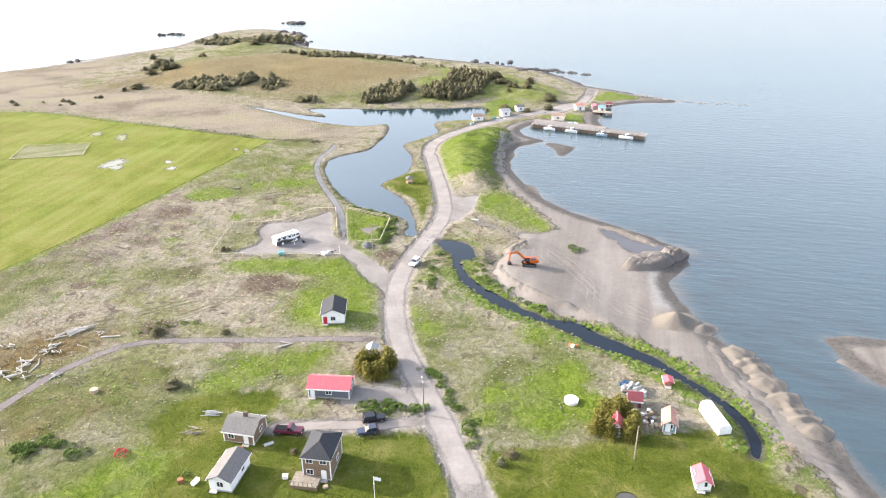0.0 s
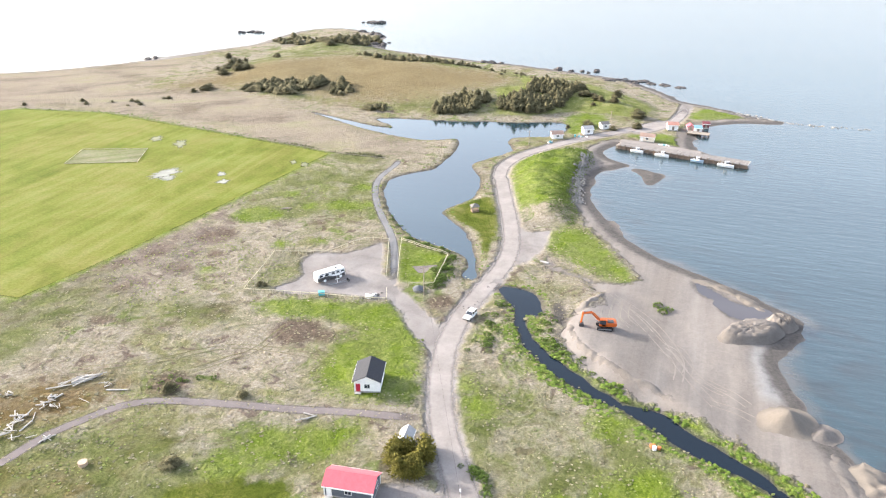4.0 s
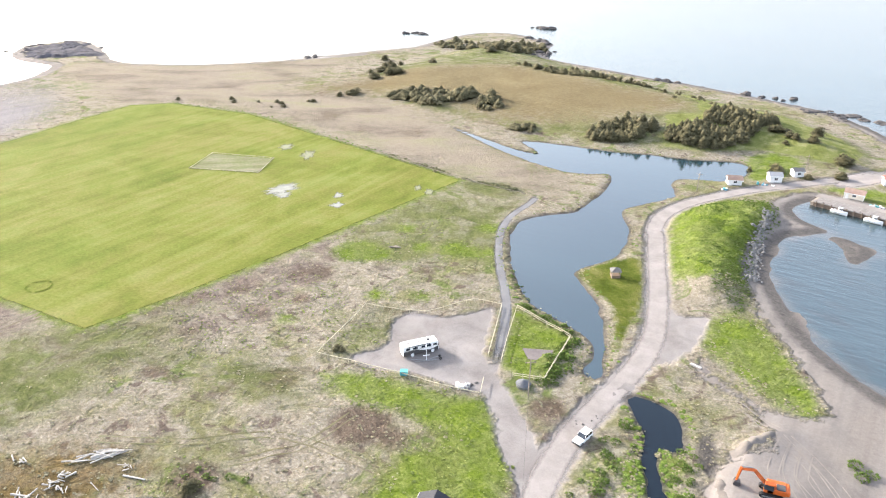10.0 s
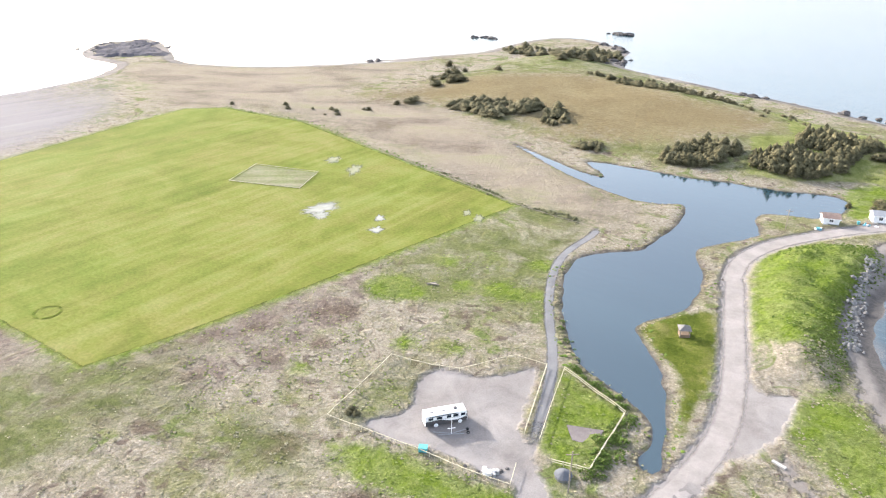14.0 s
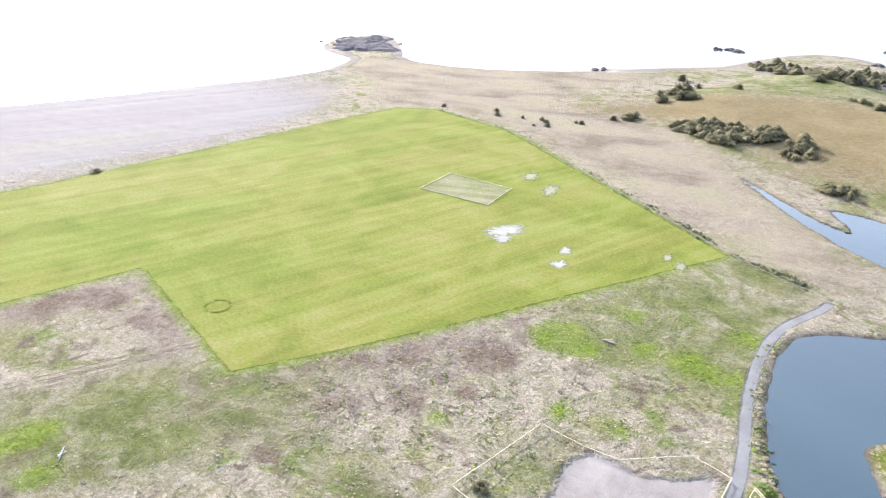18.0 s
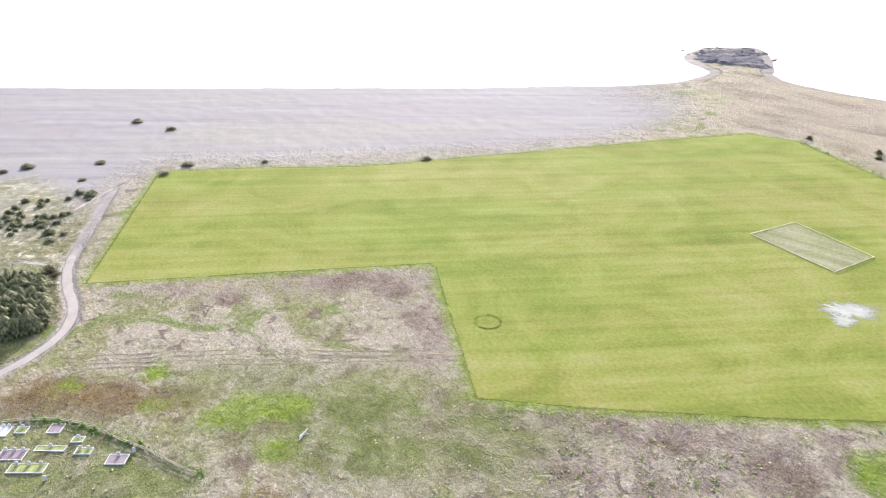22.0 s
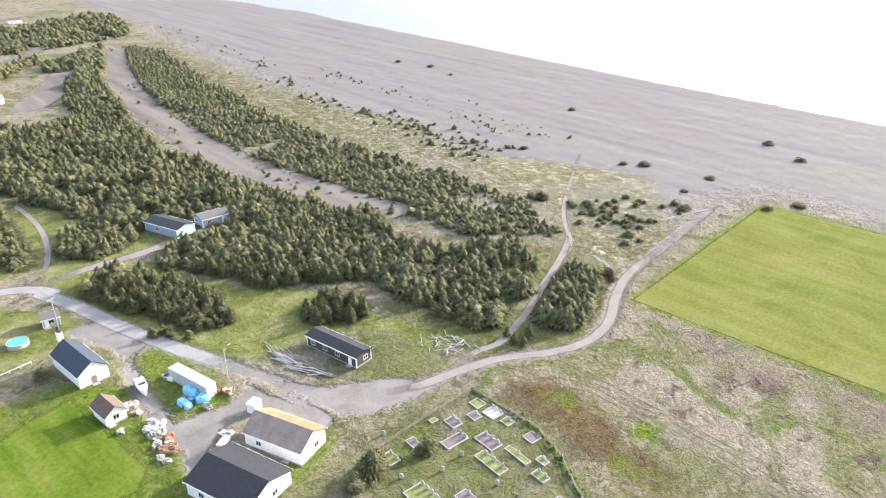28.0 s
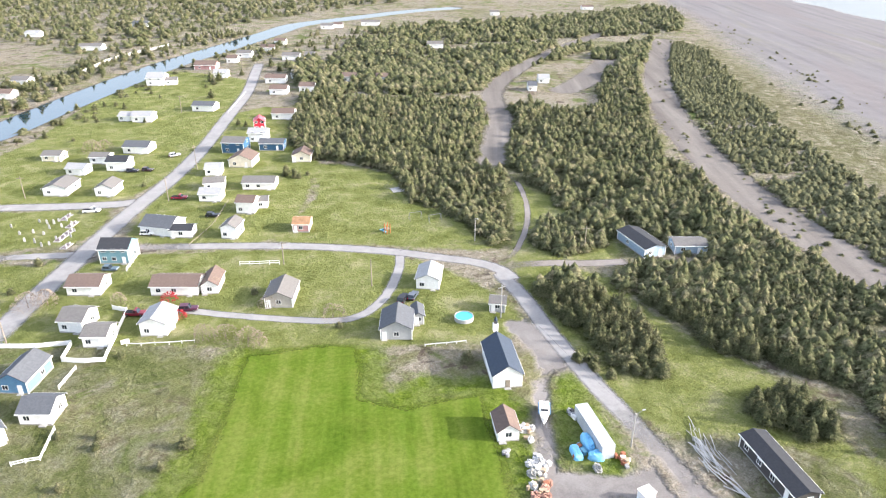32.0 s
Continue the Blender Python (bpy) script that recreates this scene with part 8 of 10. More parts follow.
for i, (hx, hy) in enumerate([(30.8, -93.8), (26.3, -87.3), (23.0, -81.3), (19.8, -79.8), (19.0, -85.5), (22.6, -87.8), (18.9, -90.6), (18.6, -94.2), (17.6, -95.8), (15.4, -95.8), (12.8, -92.1), (20.7, -94.6), (23.5, -96.5), (10.7, -86.4), (15.4, -90.8), (10.5, -82.1), (14.3, -81.2), (15.1, -77.3), (17.1, -76.9)]):
    headstone(hx, hy, 75 + 9 * (i % 3), 1.1 + 0.15 * (i % 4), "pale weathered headstone in the small graveyard")
for hx, hy in [(-120.3, 87.8), (-121.3, 73.3), (-114.6, 83.2), (-125.5, 88.3), (-123.3, 97.3), (-126.9, 111.2)]:
    headstone(hx, hy, 20, 1.1, "single pale headstone in the grassy cemetery")
for gx_, gy_, gw in [(16.2, -98.8, 5), (12.8, -92.1, 5), (12.1, -85.8, 4), (13.1, -81.4, 5), (10.0, -75.5, 4)]:
    grave(gx_, gy_, 75, gw, 2.0, MULCH, 2, "kerbed plot in the small village graveyard")

# ---- timber, driftwood and scrap ----
LOG_RNG = random.Random(5)


def logs(name, x, y, n, spread, ln, turn, fan, material, label, category, thick=0.11, pile=0.5):
    """A heap of poles or drift logs, each a part."""
    e = thing(name, pose(x, y, max(z_at(x, y), -0.2), 0, 0, turn), label, category)
    for i in range(n):
        a = radians(LOG_RNG.gauss(0, fan))
        c = Vector((LOG_RNG.gauss(0, spread[0]), LOG_RNG.gauss(0, spread[1]), 0.1 + LOG_RNG.random() * pile))
        h = ln * LOG_RNG.uniform(0.5, 1.0) / 2
        d = Vector((math.cos(a), math.sin(a), LOG_RNG.gauss(0, 0.07))) * h
        r = thick * LOG_RNG.uniform(0.6, 1.3)
        part("log", tube(bmesh.new(), c - d, c + d, r, r * 0.7, 6), material, e)
    return e


TIMBER = plain("silver_timber", (0.60, 0.60, 0.59), 0.8, 0.12, rand=0.25)
logs("timber_pile", -127.6, 39.7, 60, (2.8, 0.9), 5.0, 89, 14, TIMBER, "heap of long silvery poles beside the mobile home", "timber pile", 0.08)
logs("timber_pile", -127.8, 48.6, 12, (2.6, 0.4), 6.5, 108, 7, TIMBER, "long silver poles lying on grass", "timber pile")
logs("timber_pile", -154.7, 64.3, 44, (3.2, 2.2), 3.2, 112, 50, TIMBER, "scattered bleached timber beside the sandy track", "timber pile", 0.09)
logs("driftwood", -88.4, 143.6, 16, (2.6, 0.5), 5.0, 35, 12, DRIFT, "stack of bleached driftwood logs on brown turf", "driftwood", 0.16)
logs("driftwood", -92.5, 130.4, 9, (1.4, 1.4), 4.0, 84, 50, DRIFT, "crossed bleached driftwood logs", "driftwood", 0.15)
logs("driftwood", -91.7, 126.0, 10, (1.6, 1.6), 3.5, 40, 60, DRIFT, "tangle of bleached driftwood", "driftwood", 0.15)
logs("driftwood", -90.3, 137.4, 8, (0.6, 0.6), 2.0, 10, 70, DRIFT, "small heap of driftwood stumps", "driftwood", 0.16)
logs("driftwood", -91.4, 134.6, 7, (0.7, 0.5), 2.2, 40, 40, DRIFT, "bleached tree stump and branches", "driftwood", 0.15)
logs("driftwood", -88.4, 134.6, 5, (0.5, 0.4), 1.6, 10, 60, DRIFT, "small bleached root wad", "driftwood", 0.13)
logs("driftwood", -96.2, 125.9, 9, (0.9, 0.7), 2.4, 10, 60, DRIFT, "whitish heap of driftwood at the track", "driftwood", 0.16)
logs("driftwood", -101.2, 137.6, 5, (0.7, 0.4), 1.8, 10, 60, DRIFT, "weathered driftwood root on brown turf", "driftwood", 0.13)
logs("driftwood", -83.8, 137.5, 1, (0.1, 0.1), 4.5, -19, 3, DRIFT, "single bleached log on dry grass", "driftwood", 0.16, 0.1)
logs("driftwood", -79.2, 141.6, 1, (0.1, 0.1), 4.5, 6, 3, DRIFT, "straight bleached log lying in grass", "driftwood", 0.16, 0.1)
logs("driftwood", -82.4, 142.9, 5, (0.5, 0.4), 1.8, 20, 50, DRIFT, "small grey driftwood snag in grass", "driftwood", 0.1)
logs("driftwood", -90.0, 143.9, 8, (1.8, 0.4), 3.5, 31, 12, DRIFT, "weathered driftwood on the heath", "driftwood", 0.14)
logs("driftwood", -37.6, 137.2, 6, (1.2, 0.4), 3.0, 20, 25, DRIFT, "fallen grey boards in rough grass", "driftwood", 0.12, 0.2)
logs("driftwood", -83.9, 125.7, 5, (1.2, 0.4), 3.0, 40, 30, DRIFT, "bleached boards beside the dirt track", "driftwood", 0.14, 0.3)
logs("timber_pile", -46.1, 112.4, 14, (0.6, 0.5), 2.6, 5, 6, TIMBER, "neat stack of firewood on a lawn", "timber pile", 0.12, 0.9)
logs("timber_pile", -47.9, 107.4, 10, (0.8, 0.6), 2.2, 15, 30, WOOD, "low heap of old planks beside a trailer", "timber pile", 0.12, 0.4)
logs("timber_pile", 39.6, 122.8, 20, (1.2, 1.0), 2.4, 30, 70, WOOD, "tangled heap of dark branches and scrap", "brush pile", 0.08, 1.0)
logs("timber_pile", -77.0, 246.7, 3, (0.4, 0.3), 3.0, 20, 25, WOOD, "old grey log in rough grass", "log", 0.2, 0.2)
logs("timber_pile", -124.0, 141.3, 3, (0.3, 0.3), 3.0, 110, 15, TIMBER, "bleached fallen post in the heath", "log", 0.12, 0.3)

SCRAP = [plain("scrap_" + n, c, 0.7, 0.2) for n, c in (("white", (0.75, 0.74, 0.72)), ("grey", (0.40, 0.40, 0.40)), ("rust", (0.38, 0.15, 0.08)), ("blue", (0.20, 0.46, 0.60)), ("black", (0.05, 0.05, 0.06)), ("teal", (0.12, 0.45, 0.48)), ("tan", (0.52, 0.40, 0.28)), ("orange", (0.55, 0.18, 0.06)))]


def crate(x, y, rot, sx, sy, sz, material, name, label, category, lift=0.0, lid=True):
    e = thing(name, pose(x, y, max(z_at(x, y), -0.1) + 0.02 + lift, 0, 0, rot), label, category)
    part("body", boxed(-sx / 2, sx / 2, -sy / 2, sy / 2, -0.05, sz, None, min(sx, sy, sz) * 0.08), material, e)
    if lid:
        part("lid", boxed(-sx / 2 - 0.03, sx / 2 + 0.03, -sy / 2 - 0.03, sy / 2 + 0.03, sz, sz + 0.07), material, e)
    return e


def drum(x, y, r, h, material, name, label, category):
    e = thing(name, pose(x, y, max(z_at(x, y), -0.1)), label, category)
    part("body", tube(bmesh.new(), (0, 0, -0.05), (0, 0, h), r, r, 12), material, e)
    for u in (0.33, 0.66, 0.97):
        part("band", tube(bmesh.new(), (0, 0, h * u - 0.03), (0, 0, h * u + 0.03), r * 1.04, r * 1.04, 12), material, e)
    return e


def clutter(x, y, n, spread, mats, label):
    for i in range(n):
        a, b = x + LOG_RNG.gauss(0, spread[0] * 0.55), y + LOG_RNG.gauss(0, spread[1] * 0.55)
        m = SCRAP[LOG_RNG.choice(mats)]
        if LOG_RNG.random() < 0.65:
            crate(a, b, LOG_RNG.uniform(0, 180), LOG_RNG.uniform(0.4, 1.2), LOG_RNG.uniform(0.4, 0.9), LOG_RNG.uniform(0.25, 0.8), m, "fish_crate", label, "crate", 0.0, LOG_RNG.random() < 0.5)
        else:
            drum(a, b, LOG_RNG.uniform(0.25, 0.5), LOG_RNG.uniform(0.5, 1.0), m, "barrel", label.replace("crate", "barrel"), "barrel")


clutter(-97.1, 37.1, 14, (1.2, 2.0), (0, 0, 1, 6), "white and grey fish crate in the scrap heap")
clutter(-95.7, 42.3, 14, (1.5, 2.0), (2, 6, 0, 6, 2), "rusty and white crate in the scrap heap")
clutter(-97.5, 27.7, 14, (0.9, 2.2), (0, 1, 6), "pale crate beside the small shed")
clutter(-91.9, 33.2, 5, (0.8, 1.2), (0, 1), "white crate on the grass")
clutter(-105.2, 35.1, 16, (1.0, 2.0), (3, 3, 1, 2), "blue fish crate beside the container")
clutter(-108.6, 33.5, 14, (1.0, 2.4), (3, 3, 3, 0), "stacked blue fish crate beside the container")
clutter(-107.6, 25.1, 8, (0.8, 1.5), (0, 1, 4), "white and grey crate behind the container")
clutter(-112.3, 38.7, 10, (0.9, 1.6), (0, 6, 2, 1), "scrap crate at the container end")
clutter(-103.9, 50.0, 5, (0.9, 0.7), (0, 1), "white crate beside the warehouse")
clutter(40.8, 109.9, 14, (1.6, 2.2), (0, 1, 4, 6), "old crate among shed clutter")
clutter(37.0, 105.8, 6, (1.2, 0.8), (0, 1), "white crate beside the spruce clump")
clutter(-35.3, 187.6, 10, (1.8, 0.5), (0, 1, 0), "white rubble crate along the fence")
clutter(15.4, 339.2, 6, (1.4, 0.6), (5, 0, 3), "teal and white crate beside the shack")
clutter(28.5, 351.0, 7, (2.0, 0.6), (5, 0, 2, 3), "coloured fish crate beside the shack")
clutter(65.6, 341.2, 10, (3.0, 0.8), (0, 0, 5), "white fish crate behind the wharf")
clutter(30.5, 136.8, 3, (1.0, 0.6), (7, 0), "orange crate on bare soil")
crate(-48.0, 187.5, 20, 1.6, 1.2, 0.9, SCRAP[5], "fish_crate", "turquoise plastic bin beside the fence", "bin")
crate(-46.0, 93.6, 10, 0.9, 0.7, 0.6, SCRAP[2], "garden_bench", "dark red wooden bench on the lawn", "bench")
crate(-43.3, 93.3, 70, 1.6, 0.7, 0.5, SCRAP[0], "white_cooler", "white box lying on the lawn", "box")
crate(-37.5, 102.0, 0, 0.8, 0.8, 0.6, SCRAP[2], "wheelbarrow", "red wheelbarrow beside the bungalow", "wheelbarrow", 0.0, False)
crate(-20.4, 92.3, 20, 0.9, 0.7, 0.35, SCRAP[6], "planter", "yellowish planter box on the lawn", "planter", 0.0, False)
crate(-32.7, 103.3, 30, 1.8, 0.7, 0.2, TIMBER, "pallet", "pale pallet on the lawn", "pallet", 0.0, False)
crate(-27.8, 94.5, 0, 0.9, 0.7, 0.7, SCRAP[0], "white_cooler", "white cabinet beside the deck", "box")
crate(-17.6, -18.3, 20, 1.8, 0.9, 0.6, SCRAP[0], "white_dinghy", "small upturned white dinghy on grass", "dinghy", 0.0, False)
crate(-91.7, -103.8, 10, 5.5, 4.5, 0.12, CONCRETE, "concrete_pad", "pale concrete pad beside the wood", "slab", 0.0, False)
crate(-101.8, 51.1, 20, 2.2, 1.6, 0.35, SCRAP[0], "pallet", "white framed pallets beside the warehouse", "pallet", 0.0, False)
drum(26.4, 116.3, 1.4, 0.7, SCRAP[0], "water_tank", "low round white tank on green grass", "tank")
drum(-73.0, 119.8, 0.8, 0.8, SCRAP[6], "hay_cover", "pale yellow covered mound in the meadow", "cover")


def shipping_container(x, y, rot, ln, wd, ht, material, label, rounded=False):
    e = thing("shipping_container", pose(x, y, max(z_at(x, y), 0.0) + 0.1, 0, 0, rot), label, "container")
    bm = bmesh.new()
    if rounded:
        prism(bm, [(-wd / 2, -0.2), (wd / 2, -0.2), (wd / 2, ht * 0.7), (wd * 0.33, ht * 0.95), (0, ht), (-wd * 0.33, ht * 0.95), (-wd / 2, ht * 0.7)], -ln / 2, ln / 2)
    else:
        box(bm, -ln / 2, ln / 2, -wd / 2, wd / 2, -0.15, ht)
    part("body", bm, material, e)
    for s in (-1, 1):
        n = int(ln / 0.9)
        for i in range(n):
            u = (i + 0.5) / n * ln - ln / 2
            part("rib", boxed(u - 0.05, u + 0.05, s * wd / 2 - 0.03, s * wd / 2 + 0.05, 0.0, ht * (0.7 if rounded else 0.98)), material, e)
    for s in (-0.5, 0.5):
        part("end_door", boxed(-ln / 2 - 0.05, -ln / 2 + 0.02, s * wd / 2 - wd * 0.22, s * wd / 2 + wd * 0.22, 0.1, ht * 0.7), material, e)
    return e


CONT = plain("pale_blue_container", (0.56, 0.60, 0.64), 0.5, 0.12)
shipping_container(-109.3, 31.6, 92, 12.2, 2.5, 2.7, CONT, "long pale grey shipping container in the yard")
shipping_container(53.4, 109.6, -83, 8.0, 2.6, 2.2, PAINT["WHITE"], "long white tarpaulin storage shelter on grass", True)
crate(-111.7, 48.1, 15, 2.4, 2.0, 2.2, PAINT["WHITE"], "white_kiosk", "small white box shed at the warehouse corner", "kiosk")

pool = thing("swimming_pool", pose(-94.9, -13.4, 0), "round above-ground pool with turquoise water", "pool")
bm = bmesh.new()
for q in range(24):
    a, b = q * math.tau / 24, (q + 1) * math.tau / 24
    for r0, r1, z0, z1 in ((2.3, 2.3, -0.2, 1.1), (2.3, 2.12, 1.1, 1.1), (2.12, 2.12, 1.1, 0.7)):
        bm.faces.new([bm.verts.new((r * math.cos(v), r * math.sin(v), z)) for v, r, z in ((a, r0, z0), (b, r0, z0), (b, r1, z1), (a, r1, z1))])
part("pool_wall", bm, PAINT["LIGHTGREY"], pool)
part("pool_water", tube(bmesh.new(), (0, 0, 0.4), (0, 0, 0.95), 2.14, 2.14, 24), plain("pool_water", (0.10, 0.55, 0.62), 0.08, 0.04), pool)

gaz = thing("gazebo", pose(-12.4, 251.9, max(0.0, z_at(-12.4, 251.9)), 0, 0, 20), "small wooden picnic gazebo on a mown point", "gazebo")
for sx in (-1.1, 1.1):
    for sy in (-1.1, 1.1):
        part("post", boxed(sx - 0.08, sx + 0.08, sy - 0.08, sy + 0.08, -0.4, 2.0), WOOD, gaz)
part("half_wall", boxed(-1.15, 1.15, -1.15, 1.15, -0.3, 0.75), PAINT["BROWN"], gaz)
bm = bmesh.new()
vs = [bm.verts.new(v) for v in ((-1.5, -1.5, 1.95), (1.5, -1.5, 1.95), (1.5, 1.5, 1.95), (-1.5, 1.5, 1.95), (0, 0, 2.9))]
for f in ((0, 1, 4), (1, 2, 4), (2, 3, 4), (3, 0, 4), (3, 2, 1, 0)):
    bm.faces.new([vs[i] for i in f])
part("roof", bm, PAINT["GREY"], gaz)
hut = thing("well_house", pose(-22.9, 193.0, 0.0, 0, 0, 15), "round dark grey covered spring box beside the lane", "well house")
part("wall", tube(bmesh.new(), (0, 0, -0.3), (0, 0, 0.7), 1.5, 1.45, 12), STEEL, hut)
part("roof", tube(bmesh.new(), (0, 0, 0.7), (0, 0, 1.5), 1.65, 0.15, 12), PAINT["SLATER"], hut)
flat_sheet("soil_plot", [(-27.0, 207.2), (-19.8, 209.0), (-20.1, 203.4), (-24.6, 203.1)], 0.04, TRACK_DARK, "bare dug soil in the fenced garden", "plot", 0.5)

# ---- deck of the brown house, hall steeple, playground ----
deck = thing("sun_deck", pose(-23.9, 93.5, 0.0, 0, 0, -8), "raised wooden deck with railing before the brown house", "deck")
for i in range(14):
    part("plank", boxed(-2.4, 2.4, -1.75 + i * 0.25, -1.75 + i * 0.25 + 0.22, 0.6, 0.66), WOOD, deck)
part("skirt", boxed(-2.4, 2.4, -1.75, 1.7, -0.2, 0.58), PAINT["BROWN"], deck)
for u in np.linspace(-2.4, 2.4, 7):
    part("baluster", boxed(u - 0.05, u + 0.05, -1.78, -1.68, 0.66, 1.6), WOOD, deck)
part("handrail", boxed(-2.45, 2.45, -1.8, -1.66, 1.55, 1.65), WOOD, deck)
st = thing("steeple", pose(-99.2, -1.1, 5.0, 0, 0, 176), "little white wooden steeple with a dark cap", "steeple")
part("base", boxed(-0.55, 0.55, -0.55, 0.55, -1.0, 0.9), PAINT["WHITE"], st)
part("belfry", boxed(-0.35, 0.35, -0.35, 0.35, 0.9, 1.7), PAINT["CHAR"], st)
part("cap", tube(bmesh.new(), (0, 0, 1.7), (0, 0, 2.7), 0.5, 0.04, 4), PAINT["NAVY"], st)
slide = thing("playground_slide", pose(-83.1, -67.1, 0, 0, 0, 30), "play tower with a blue slide and orange posts", "playground")
for sx in (-0.6, 0.6):
    for sy in (-0.6, 0.6):
        part("post", boxed(sx - 0.08, sx + 0.08, sy - 0.08, sy + 0.08, -0.2, 3.2), SCRAP[7], slide)
part("platform", boxed(-0.7, 0.7, -0.7, 0.7, 1.5, 1.62), WOOD, slide)
part("chute", boxed(-0.35, 0.35, -3.6, -0.6, -0.05, 0.1, pose(0, 0, 0.1) @ pose(0, 0, 0, 0, 0, 0)), SCRAP[3], slide)
part("chute_slope", tube(bmesh.new(), (0, -0.6, 1.55), (0, -2.6, 0.2), 0.35, 0.35, 4), SCRAP[3], slide)
for k, (sx_, sy_) in enumerate([(-93.2, -76.4), (-99.0, -73.4)]):
    sw = thing("swing_frame", pose(sx_, sy_, 0, 0, 0, 10), "pale steel swing frame on the green", "swing")
    part("beam", tube(bmesh.new(), (-2, 0, 2.4), (2, 0, 2.4), 0.05, 0.05, 6), STEEL, sw)
    for s in (-2, 2):
        for u in (-0.9, 0.9):
            part("leg", tube(bmesh.new(), (s, 0, 2.4), (s, u, -0.1), 0.05, 0.05, 6), STEEL, sw)

# ---- harbour ----
DECK_GREY = plain("weathered_deck_planks", (0.29, 0.27, 0.25), 0.95, 0.2, 0.8, rand=0.2, spec=0.05)
PA, PB = Vector((45.5, 337.8, 0)), Vector((94.6, 314.6, 0))
along = (PB - PA).normalized()
across = Vector((-along.y, along.x, 0))
PL = (PB - PA).length
wharf = thing("wharf", Matrix.Translation(PA) @ along.to_track_quat("X", "Z").to_matrix().to_4x4(), "long timber and concrete fishing wharf", "wharf")
part("deck", boxed(0, PL, -2.2, 4.2, 0.75, 1.05), CONCRETE, wharf)
for i in range(int(PL / 1.2)):
    part("deck_plank", boxed(i * 1.2 + 0.03, i * 1.2 + 1.15, -2.25, 4.25, 1.05, 1.11), DECK_GREY, wharf)
part("fill_bank", boxed(-2, PL * 0.62, 4.2, 9.0, -2.0, 0.7), TRACK_MAT, wharf, "gravel fill behind the wharf")
part("fender_wall", boxed(0, PL, -2.32, -2.18, -1.2, 0.85), BARK, wharf)
for i in range(int(PL / 2.5)):
    part("timber_post", tube(bmesh.new(), (i * 2.5 + 1, -2.42, -2), (i * 2.5 + 1, -2.42, 1.5), 0.17, 0.17, 7), BARK, wharf)
part("crib", boxed(-1, PL - 1, -2.1, 4.1, -2.5, 0.75), WOOD, wharf)
for i in range(int(PL / 6)):
    part("bollard", tube(bmesh.new(), (i * 6 + 3, -1.8, 1.1), (i * 6 + 3, -1.8, 1.55), 0.14, 0.18, 8), PAINT["CHAR"], wharf)
for u, ln, nm in ((0.17, 5.5, "white fishing boat moored at the wharf"), (0.37, 5.8, "white longliner moored at the wharf"), (0.64, 5.2, "pale blue fishing boat moored at the wharf"), (0.85, 6.5, "large white fishing boat moored near the wharf end")):
    q = PA + along * PL * u - across * 4.0
    boat(q.x, q.y, math.degrees(math.atan2(along.y, along.x)), ln, nm, False, WATER_Z + 0.1, PAINT["PALEBLUE"] if "blue" in nm else None)
clutter(PA.x + along.x * PL * 0.9, PA.y + along.y * PL * 0.9, 6, (2.0, 1.0), (0, 1, 2), "white fish crate on the wharf end")
stage = thing("fishing_stage", pose(84.5, 361.9, 0.0, 0, 0, -20), "timber landing stage on piles by the red sheds", "stage")
part("deck", boxed(-5, 5, -2.5, 2.5, 0.6, 0.8), WOOD, stage)
for sx in np.linspace(-4.6, 4.6, 6):
    for sy in (-2.3, 2.3):
        part("timber_post", tube(bmesh.new(), (sx, sy, -2), (sx, sy, 0.62), 0.15, 0.15, 6), BARK, stage)

# ---- rocks ----
ROCKS = []
for k in range(4):
    bm = bmesh.new()
    bmesh.ops.create_icosphere(bm, subdivisions=2, radius=1.0)
    for v in bm.verts:
        v.co *= 0.75 + 0.5 * noise.noise(v.co * 1.3 + Vector((k * 7, 0, 0)))
        v.co.z *= 0.6
    me = bpy.data.meshes.new("rock")
    bm.to_mesh(me)
    bm.free()
    me.materials.append(ROCK)
    ROCKS.append(me)


PALE_ROCKS = []
for stone in ROCKS:
    stone = stone.copy()
    stone.materials.clear()
    stone.materials.append(PALE_ROCK)
    PALE_ROCKS.append(stone)


def rock(x, y, s, label, z=None, flatten=1.0):
    o = new("rock", (PALE_ROCKS if "breakwater" in label else ROCKS)[LOG_RNG.randrange(4)])
    o.matrix_basis = pose(x, y, (max(z_at(x, y), WATER_Z - 0.2) if z is None else z), 0, 0, LOG_RNG.uniform(0, 360)) @ Matrix.Diagonal((s, s * LOG_RNG.uniform(0.6, 1.1), s * flatten, 1))
    return tagged(o, label, "rock", "shore rocks")


def rocks(line, n, spread, size, label, flatten=1.0):
    p = spline(line, False, 8)
    for i in range(n):
        q = p[LOG_RNG.randrange(len(p))]
        rock(q[0] + LOG_RNG.gauss(0, spread), q[1] + LOG_RNG.gauss(0, spread), size * LOG_RNG.uniform(0.5, 1.4), label, None, flatten)


rocks([(130.5, 392.5), (123.9, 398.9), (118.4, 405.9), (111.5, 408.6)], 70, 1.6, 0.8, "grey armour stone of the breakwater")
rocks([(133.7, 391.4), (144.4, 388.1), (157.2, 385.6), (169.6, 383.1)], 50, 1.2, 0.8, "low breakwater stone awash at its tip")
rocks([(-30.3, 545.8), (-21.9, 539.3), (-9.4, 533.2)], 10, 2.5, 3.0, "dark shore boulder below the headland")
rocks([(23.9, 523.9), (34.8, 518.4), (48.3, 514.4)], 9, 2.5, 3.0, "dark shore boulder at the headland edge")
rocks([(62.7, 493.3), (70.7, 489.7), (78.4, 486.2)], 12, 2.5, 3.5, "dark wave-washed ledge of rock", 0.5)
rocks([(86.7, 474.7), (95.5, 472.3)], 6, 2.0, 4.0, "low dark reef off the headland", 0.3)
